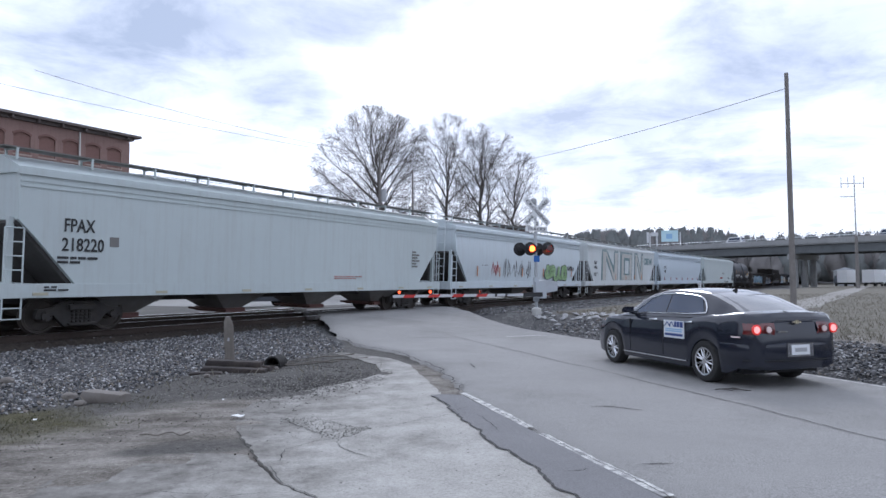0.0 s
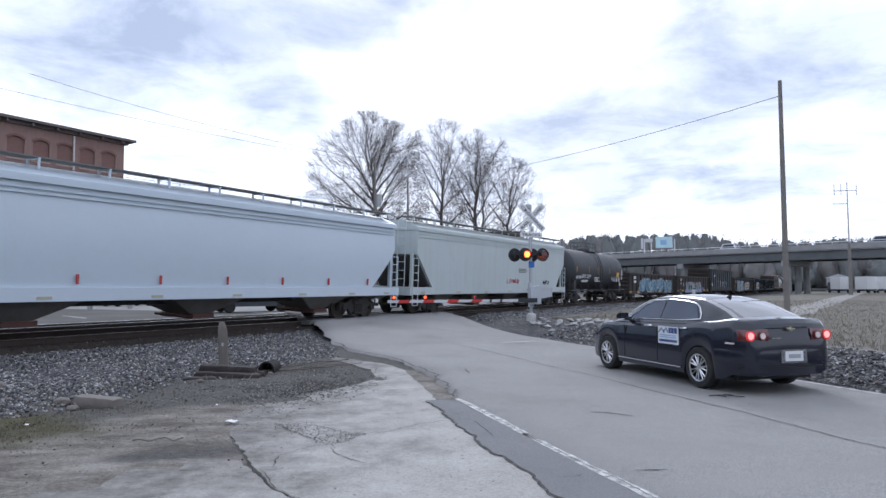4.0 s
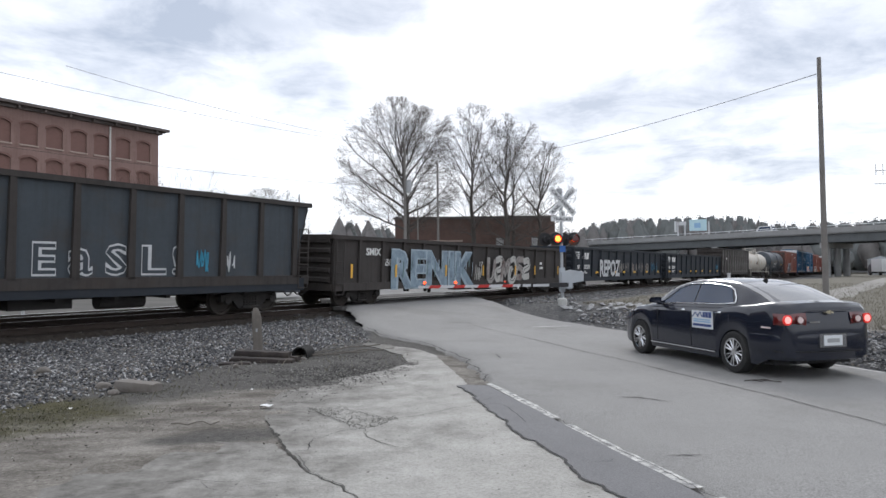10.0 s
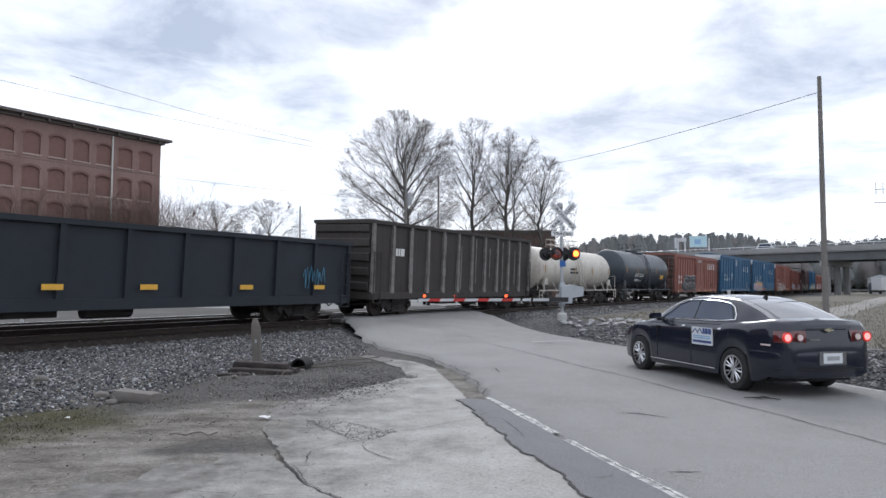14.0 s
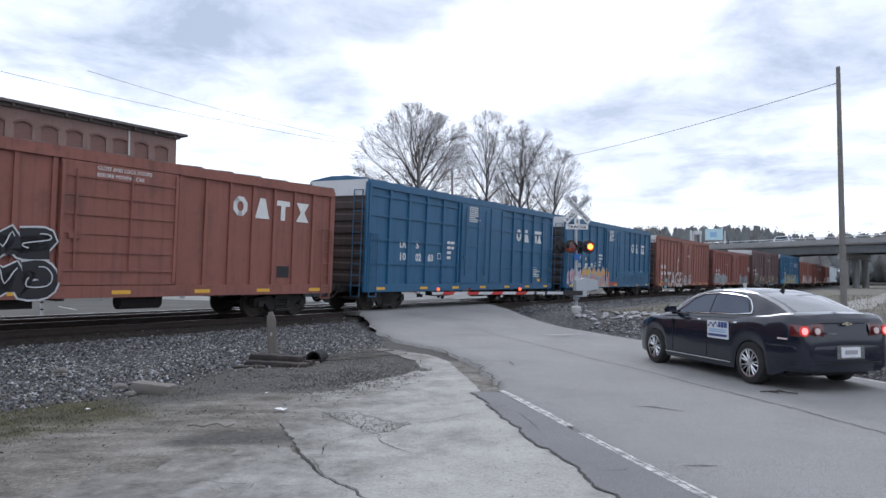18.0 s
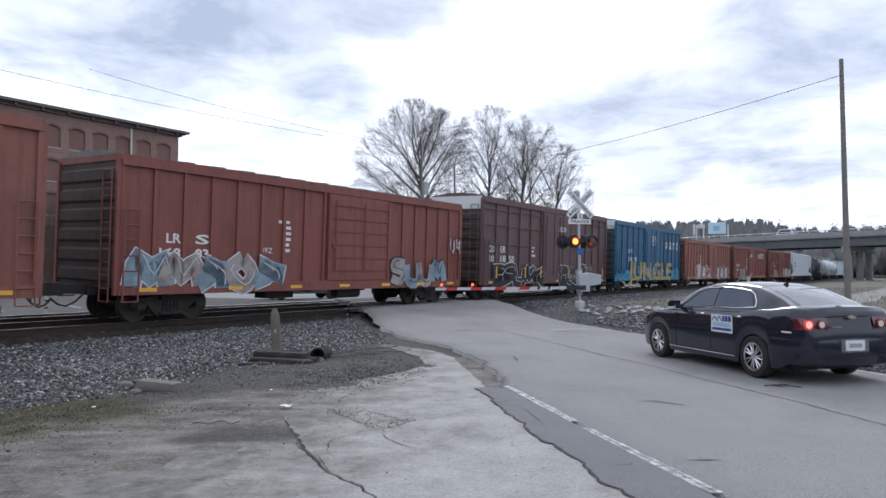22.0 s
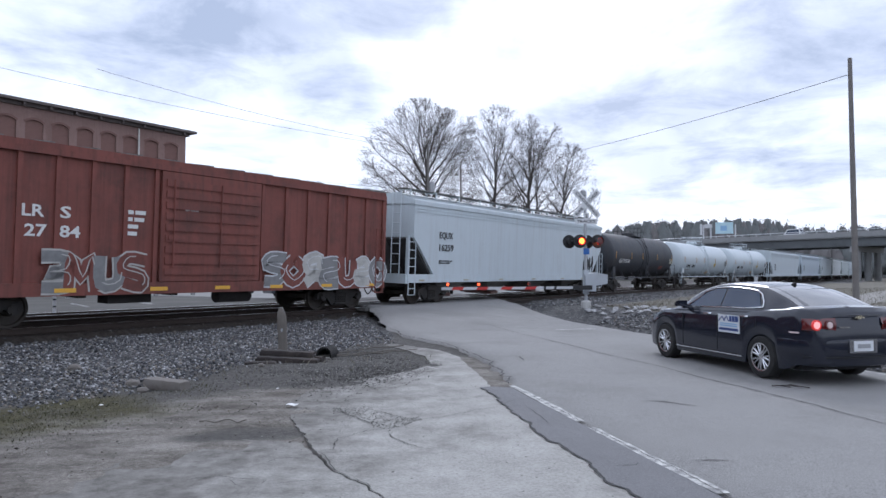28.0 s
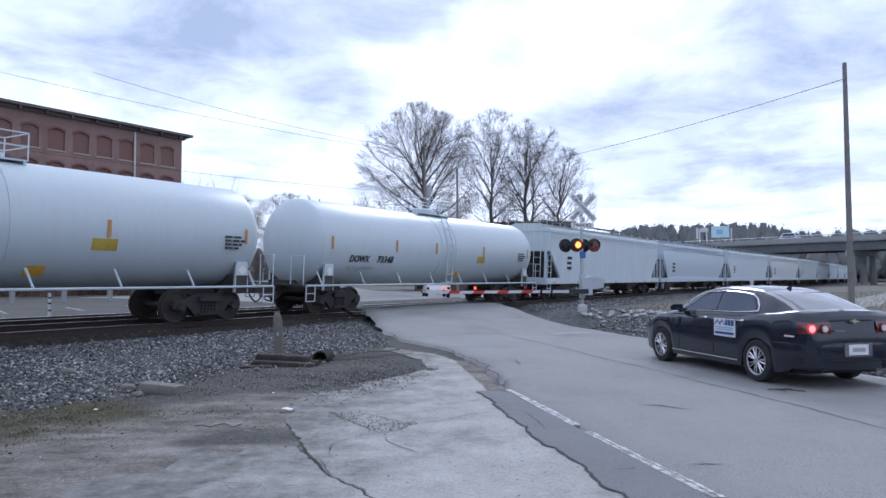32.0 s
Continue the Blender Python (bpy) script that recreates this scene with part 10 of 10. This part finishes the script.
STONES = island_stone("ballast_stone", ((0.0, (0.03, 0.031, 0.034)), (0.35, (0.09, 0.093, 0.1)), (0.6, (0.16, 0.16, 0.165)), (0.75, (0.18, 0.155, 0.128)), (0.88, (0.28, 0.28, 0.28)), (1.0, (0.5, 0.5, 0.5))))
DARK_STONES = island_stone("dark_fine_stone", ((0.0, (0.03, 0.029, 0.028)), (0.5, (0.09, 0.087, 0.083)), (0.85, (0.17, 0.163, 0.152)), (1.0, (0.36, 0.35, 0.33))))
CRUMBS = island_stone("concrete_crumb", ((0.0, (0.12, 0.116, 0.106)), (0.4, (0.24, 0.234, 0.216)), (1.0, (0.44, 0.43, 0.4))))
LEAVES = island_stone("dead_leaf", ((0.0, (0.018, 0.015, 0.012)), (0.6, (0.05, 0.04, 0.03)), (1.0, (0.13, 0.10, 0.07))))
PALE_CHIPS = island_stone("pale_chip", ((0.0, (0.2, 0.18, 0.15)), (0.6, (0.34, 0.32, 0.28)), (1.0, (0.5, 0.48, 0.45))))


def base_z(x, y):
    q, r = road_qr(x, y)
    return 0.03 if -0.2 < q < 2.4 and q > apron_edge(r) and r < 11 else -1.0


def scatter(name, label, n, seed, place, lo, hi, mat_):
    rnd = random.Random(seed)
    V, F = [], []
    for _ in range(n):
        at = place(rnd)
        if at is None:
            continue
        x, y = at
        s = rnd.uniform(lo, hi) * (1.5 if rnd.random() < 0.04 else 1)
        v, f = stone_mesh(rnd)
        a = rnd.uniform(0, 6.28)
        c, d = math.cos(a), math.sin(a)
        tilt = rnd.uniform(-0.7, 0.7)
        z = max(ground_z(x, y), base_z(x, y)) + s * rnd.uniform(0.1, 0.6)
        k = len(V)
        for p in v:
            px, py, pz = p[0] * s, p[1] * s, p[2] * s
            px, pz = px * math.cos(tilt) - pz * math.sin(tilt), px * math.sin(tilt) + pz * math.cos(tilt)
            V.append((x + px * c - py * d, y + px * d + py * c, z + pz))
        F += [(a_ + k, b_ + k, c_ + k) for a_, b_, c_ in f]
    me = bpy.data.meshes.new(name)
    me.from_pydata(V, [], F)
    me.materials.append(mat_)
    tagged(new(name, me), label, "gravel", kind="stuff")


def ballast_left(rnd):
    s = rnd.uniform(0.5, 24)
    a = 1.42 + (rnd.random() ** 0.85) * 7.6
    foot = 8.5 - 0.8 * smooth((s - 6) / 2) - 0.5 * smooth((s - 9) / 4) - 2.6 * smooth((s - 13) / 4)
    if a > foot + rnd.uniform(-0.3, 0.5):
        return None
    x, y = track_point(s, a)
    q = road_qr(x, y)[0]
    return None if q > 2.4 else (x, y)


def ballast_right(rnd):
    if rnd.random() < 0.55:
        x, y = road(10.1 + 2.6 * rnd.random(), rnd.uniform(4, 22))
        return (x, y)
    x, y = track_point(rnd.uniform(28, 62), 1.4 + 4.5 * rnd.random())
    return (x, y) if road_qr(x, y)[0] > 10.2 else None


def dirt_spots(rnd):
    x, y = rnd.uniform(-8, 2.2), rnd.uniform(4.5, 17)
    q, r = road_qr(x, y)
    return (x, y) if q < apron_edge(r) + rnd.uniform(-0.3, 0.5) and near_side(x, y) > 6 else None


def tongue(rnd):
    q, r = rnd.gauss(1.0, 0.8), rnd.gauss(11.9, 1.3)
    return road(q, r) if q < apron_edge(r) + rnd.uniform(-0.1, 0.15) and q < 2.7 else None


def chips(rnd):
    """Crumbled concrete in the field between two cracks."""
    f = rnd.random()
    q = 0.5 + 0.95 * f
    hi, lo = 8.5 - 0.85 * smooth((f - 0.3) / 0.7), 8.4 - 1.18 * smooth(f / 0.55) + 0.4 * smooth((f - 0.55) / 0.45)
    r = lo + (hi - lo) * rnd.random() ** 1.4 + rnd.gauss(0, 0.07)
    return road(q, r)


def flakes(rnd):
    """Leaves and bark gather on the dirt and along the ballast foot."""
    x, y = rnd.uniform(-7.5, 2.0), rnd.uniform(4.6, 16)
    q, r = road_qr(x, y)
    if q > apron_edge(r) + rnd.gauss(0.0, 0.35) or near_side(x, y) < 6.2 or noise.noise((x * 0.8, y * 0.8, 9)) < rnd.uniform(-0.5, 0.35):
        return None
    return x, y


scatter("ballast_stones", "grey angular ballast stones beside the track", 52000, 3, ballast_left, 0.016, 0.036, STONES)
scatter("gravel_stones", "loose grey gravel along the road's far edge", 14000, 4, ballast_right, 0.025, 0.05, STONES)
scatter("loose_pebbles", "scattered small stones on packed dirt", 12000, 5, dirt_spots, 0.003, 0.010, DARK_STONES)
scatter("fine_gravel", "dark fine gravel washed against the concrete", 9000, 6, tongue, 0.006, 0.017, DARK_STONES)
scatter("concrete_chips", "crumbled concrete chips along a crack", 900, 8, chips, 0.004, 0.012, CRUMBS)
scatter("leaf_litter", "dark dead leaves and bark flakes on the dirt", 1100, 15, flakes, 0.005, 0.018, LEAVES)
scatter("pale_chips", "pale stone and bark chips on the dirt", 500, 16, flakes, 0.005, 0.015, PALE_CHIPS)


def rocks():
    rnd = random.Random(9)
    for i, (x, y, s) in enumerate(((-4.95, 9.3, 0.065), (-3.3, 13.2, 0.05), (-4.2, 12.0, 0.05), (-5.35, 9.75, 0.09), (-7.2, 11.2, 0.09))):
        bm = bmesh.new()
        bmesh.ops.create_icosphere(bm, subdivisions=2, radius=1)
        for v in bm.verts:
            k = 1 + 0.25 * noise.noise(v.co * 1.7 + Vector((i * 3, 0, 0)))
            v.co = Vector((v.co.x * k * 1.3, v.co.y * k, v.co.z * k * 0.75)) * s
        me = bpy.data.meshes.new("rock")
        bm.to_mesh(me)
        bm.free()
        me.materials.append(BLOCK_C)
        ob = new("rock", me)
        ob.location = (x, y, ground_z(x, y) + s * 0.45)
        tagged(ob, "pale rough rock lying on dirt", "rock", "loose rocks")
    # Riprap heap beyond the road.
    for i in range(46):
        x, y = 5.1 + rnd.uniform(-1.6, 1.6), 26.4 + rnd.uniform(-2.6, 2.6)
        if road_qr(x, y)[0] < 10.6:
            continue
        s = rnd.uniform(0.09, 0.24)
        v, f = stone_mesh(rnd, 0.6)
        g = Geo().add([(a * s, b * s, c * s) for a, b, c in v], f)
        ob = g.part("riprap_stone", RIPRAP, None, "", None, pose(x, y, ground_z(x, y) + s * 0.3, rnd.uniform(-20, 20), rnd.uniform(-20, 20), rnd.uniform(0, 360)))
        tagged(ob, "pale broken concrete rubble beside the crossing", "rubble", "riprap")


RIPRAP = mat("pale_rubble", (0.36, 0.36, 0.36), 0.9, 0, 0.15, 3, (0.18, 0.17, 0.16), 0.5, 3, rand=0.25, bump=0.3)
build_post()
build_old_ties()
build_pipe()
tagged(rough_beam(0.62, 0.26, 0.17, 5, 8, 0.03).part("concrete_block", BLOCK_C, None, "", 45, pose(-4.76, 9.62, 0.085, 0, 4, -10)), "dirty broken concrete block on the dirt", "block")
rocks()


def litter():
    rnd = random.Random(21)
    for i, (x, y, s) in enumerate(((-2.5, 8.33, 0.06), (-4.9, 8.2, 0.03), (-1.9, 7.3, 0.02), (-5.6, 6.4, 0.05), (-3.1, 9.6, 0.025))):
        g = Geo()
        rows = [[(s * (a - 2) * 0.6 + rnd.uniform(-s, s) * 0.2, s * (b - 1.5) * 0.5 + rnd.uniform(-s, s) * 0.2, abs(rnd.uniform(0, s)) * 0.6) for a in range(5)] for b in range(4)]
        g.grid(rows)
        ob = g.part("paper_scrap", LITTER, None, "", 60, pose(x, y, ground_z(x, y) + 0.02, 0, 0, rnd.uniform(0, 360)))
        tagged(ob, "small crumpled white paper scrap", "litter", "litter")
    for i, (x0, y0, yaw, L) in enumerate(((-3.0, 14.7, 50, 2.6), (-2.6, 14.3, 42, 2.2), (-2.9, 14.0, 38, 1.6), (-3.0, 7.4, 12, 0.5))):
        pts = [(L * (k / 6 - 0.5), 0.05 * math.sin(k * 1.7 + i), 0.03 + 0.02 * math.sin(k * 2.1)) for k in range(7)]
        ob = Geo().path(pts, 0.014 if L > 1 else 0.007, 5).part("stick", OLD_WOOD, None, "", None, pose(x0, y0, ground_z(x0, y0) + 0.0, 0, 0, yaw))
        tagged(ob, "thin grey stick lying on the ground", "stick", "sticks")


litter()


def road_twigs():
    """A fallen dark branch on the road."""
    b = thing("fallen_branch", pose(*road(7.05, 8.66), 0.03, 0, 0, 0), "small dark fallen branch on the asphalt", "branch")
    for pts in ([(-0.28, 0.06, 0.0), (-0.1, 0.03, 0.015), (0.1, 0.0, 0.01), (0.3, -0.06, 0.0)], [(-0.05, 0.02, 0.012), (0.06, 0.08, 0.02), (0.2, 0.1, 0.0)], [(0.05, 0.0, 0.01), (0.14, -0.07, 0.012), (0.32, -0.1, 0.0)], [(-0.2, 0.05, 0.01), (-0.12, -0.03, 0.01), (0.0, -0.08, 0.0)]):
        Geo().path([(x * 0.8, y * 0.8, z) for x, y, z in pts], 0.007, 5).part("twig", ROTTEN, b)


road_twigs()


def blades(name, label, n, seed, place, lo, hi, mat_, w=0.006):
    rnd = random.Random(seed)
    V, F = [], []
    for _ in range(n):
        at = place(rnd)
        if at is None:
            continue
        x, y = at
        z = ground_z(x, y) - 0.01
        h = rnd.uniform(lo, hi)
        a, b = rnd.uniform(0, 6.28), rnd.uniform(0, 6.28)
        t = h * rnd.uniform(0.2, 0.9)
        k = len(V)
        dx, dy = w * math.cos(a), w * math.sin(a)
        V += [(x - dx, y - dy, z), (x + dx, y + dy, z), (x + math.cos(b) * t * 0.4 + dx * 0.6, y + math.sin(b) * t * 0.4 + dy * 0.6, z + h * 0.6), (x + math.cos(b) * t, y + math.sin(b) * t, z + h)]
        F += [(k, k + 1, k + 2), (k, k + 2, k + 3)]
    me = bpy.data.meshes.new(name)
    me.from_pydata(V, [], F)
    me.materials.append(mat_)
    tagged(new(name, me), label, "grass", kind="stuff")


DRY = mat("dry_grass_blades", (0.19, 0.175, 0.14), 0.9, 0, 0.3, 1.5, (0.10, 0.088, 0.06), 0.6, 0.6, bump=0, world=True)
MOSSY = mat("low_green_weeds", (0.058, 0.058, 0.030), 0.9, 0, 0.3, 2, (0.14, 0.12, 0.07), 0.6, 1.0, bump=0, world=True)


def field(rnd):
    q, r = 13.0 + 45 * rnd.random() ** 1.8, rnd.uniform(-2, 55)
    x, y = road(q, r)
    return (x, y) if near_side(x, y) > 7 and y > 3 else None


def weeds(rnd):
    s, a = rnd.uniform(-2, 6.5), rnd.gauss(9.5, 0.55)
    return track_point(s, a)


def wisps(rnd):
    s = rnd.uniform(2, 18)
    return track_point(s, rnd.uniform(7.2, 10.5)) if road_qr(*track_point(s, 8.5))[0] < 1.8 else None


blades("dry_grass", "dry brown winter grass of the field", 42000, 12, field, 0.04, 0.16, DRY, 0.012)
blades("low_weeds", "low greenish weeds and moss at the ballast foot", 9000, 13, weeds, 0.01, 0.035, MOSSY)
blades("dead_stalks", "thin dead stalks along the ballast", 500, 14, wisps, 0.03, 0.16, DRY, 0.004)


# ---- what moves ----
def train_run(t):
    """Metres that the train has gone since the start."""
    k = t / 32.0
    return 507.17 * k - 6.51 * k ** 2 + 27.58 * k ** 3 - 25.64 * k ** 4


def car_pose(s, L):
    half = L / 2 - 2.75
    (x0, y0), (x1, y1) = track_point(s - half), track_point(s + half)
    yaw = math.degrees(math.atan2(y1 - y0, x1 - x0))
    return pose((x0 + x1) / 2, (y0 + y1) / 2, RAIL_Z, 0, 0, yaw) @ pose(0, 0, 0, CANT, 0, 0)


def motions():
    for car, mid, L in CARS:
        walk(car, [(float(t), car_pose(mid - train_run(t), L)) for t in range(0, 33)])

    # Wheels roll: the first of each place on its truck is keyed, the others take over the same keys.
    first = {}
    for w, dx in WHEELSETS:
        if dx not in first:
            walk(w, [(k / 30, pose(dx, 0, 0.457, 0, -math.degrees(train_run(k / 30) / 0.457) % 360, 0)) for k in range(0, 961)])
            first[dx] = w
        else:
            src = first[dx].animation_data
            w.rotation_mode = "QUATERNION"
            ad = w.animation_data_create()
            ad.action = src.action
            ad.action_slot = src.action_slot
    # The flashers turn their lit face out by turns.
    for lens, at, phase in LAMPS:
        rows, turn = [(0.0, pose(*at, 0, 0, 0 if phase == 0 else 180))], 0 if phase == 0 else 180
        t = 0.5
        while t < 31.9:
            for k in range(4):
                rows.append((t + (k - 1) / 30, pose(*at, 0, 0, turn + 60 * k)))
            turn += 180
            t += 0.6057
        rows.append((32.0, pose(*at, 0, 0, turn)))
        walk(lens, rows)


motions()
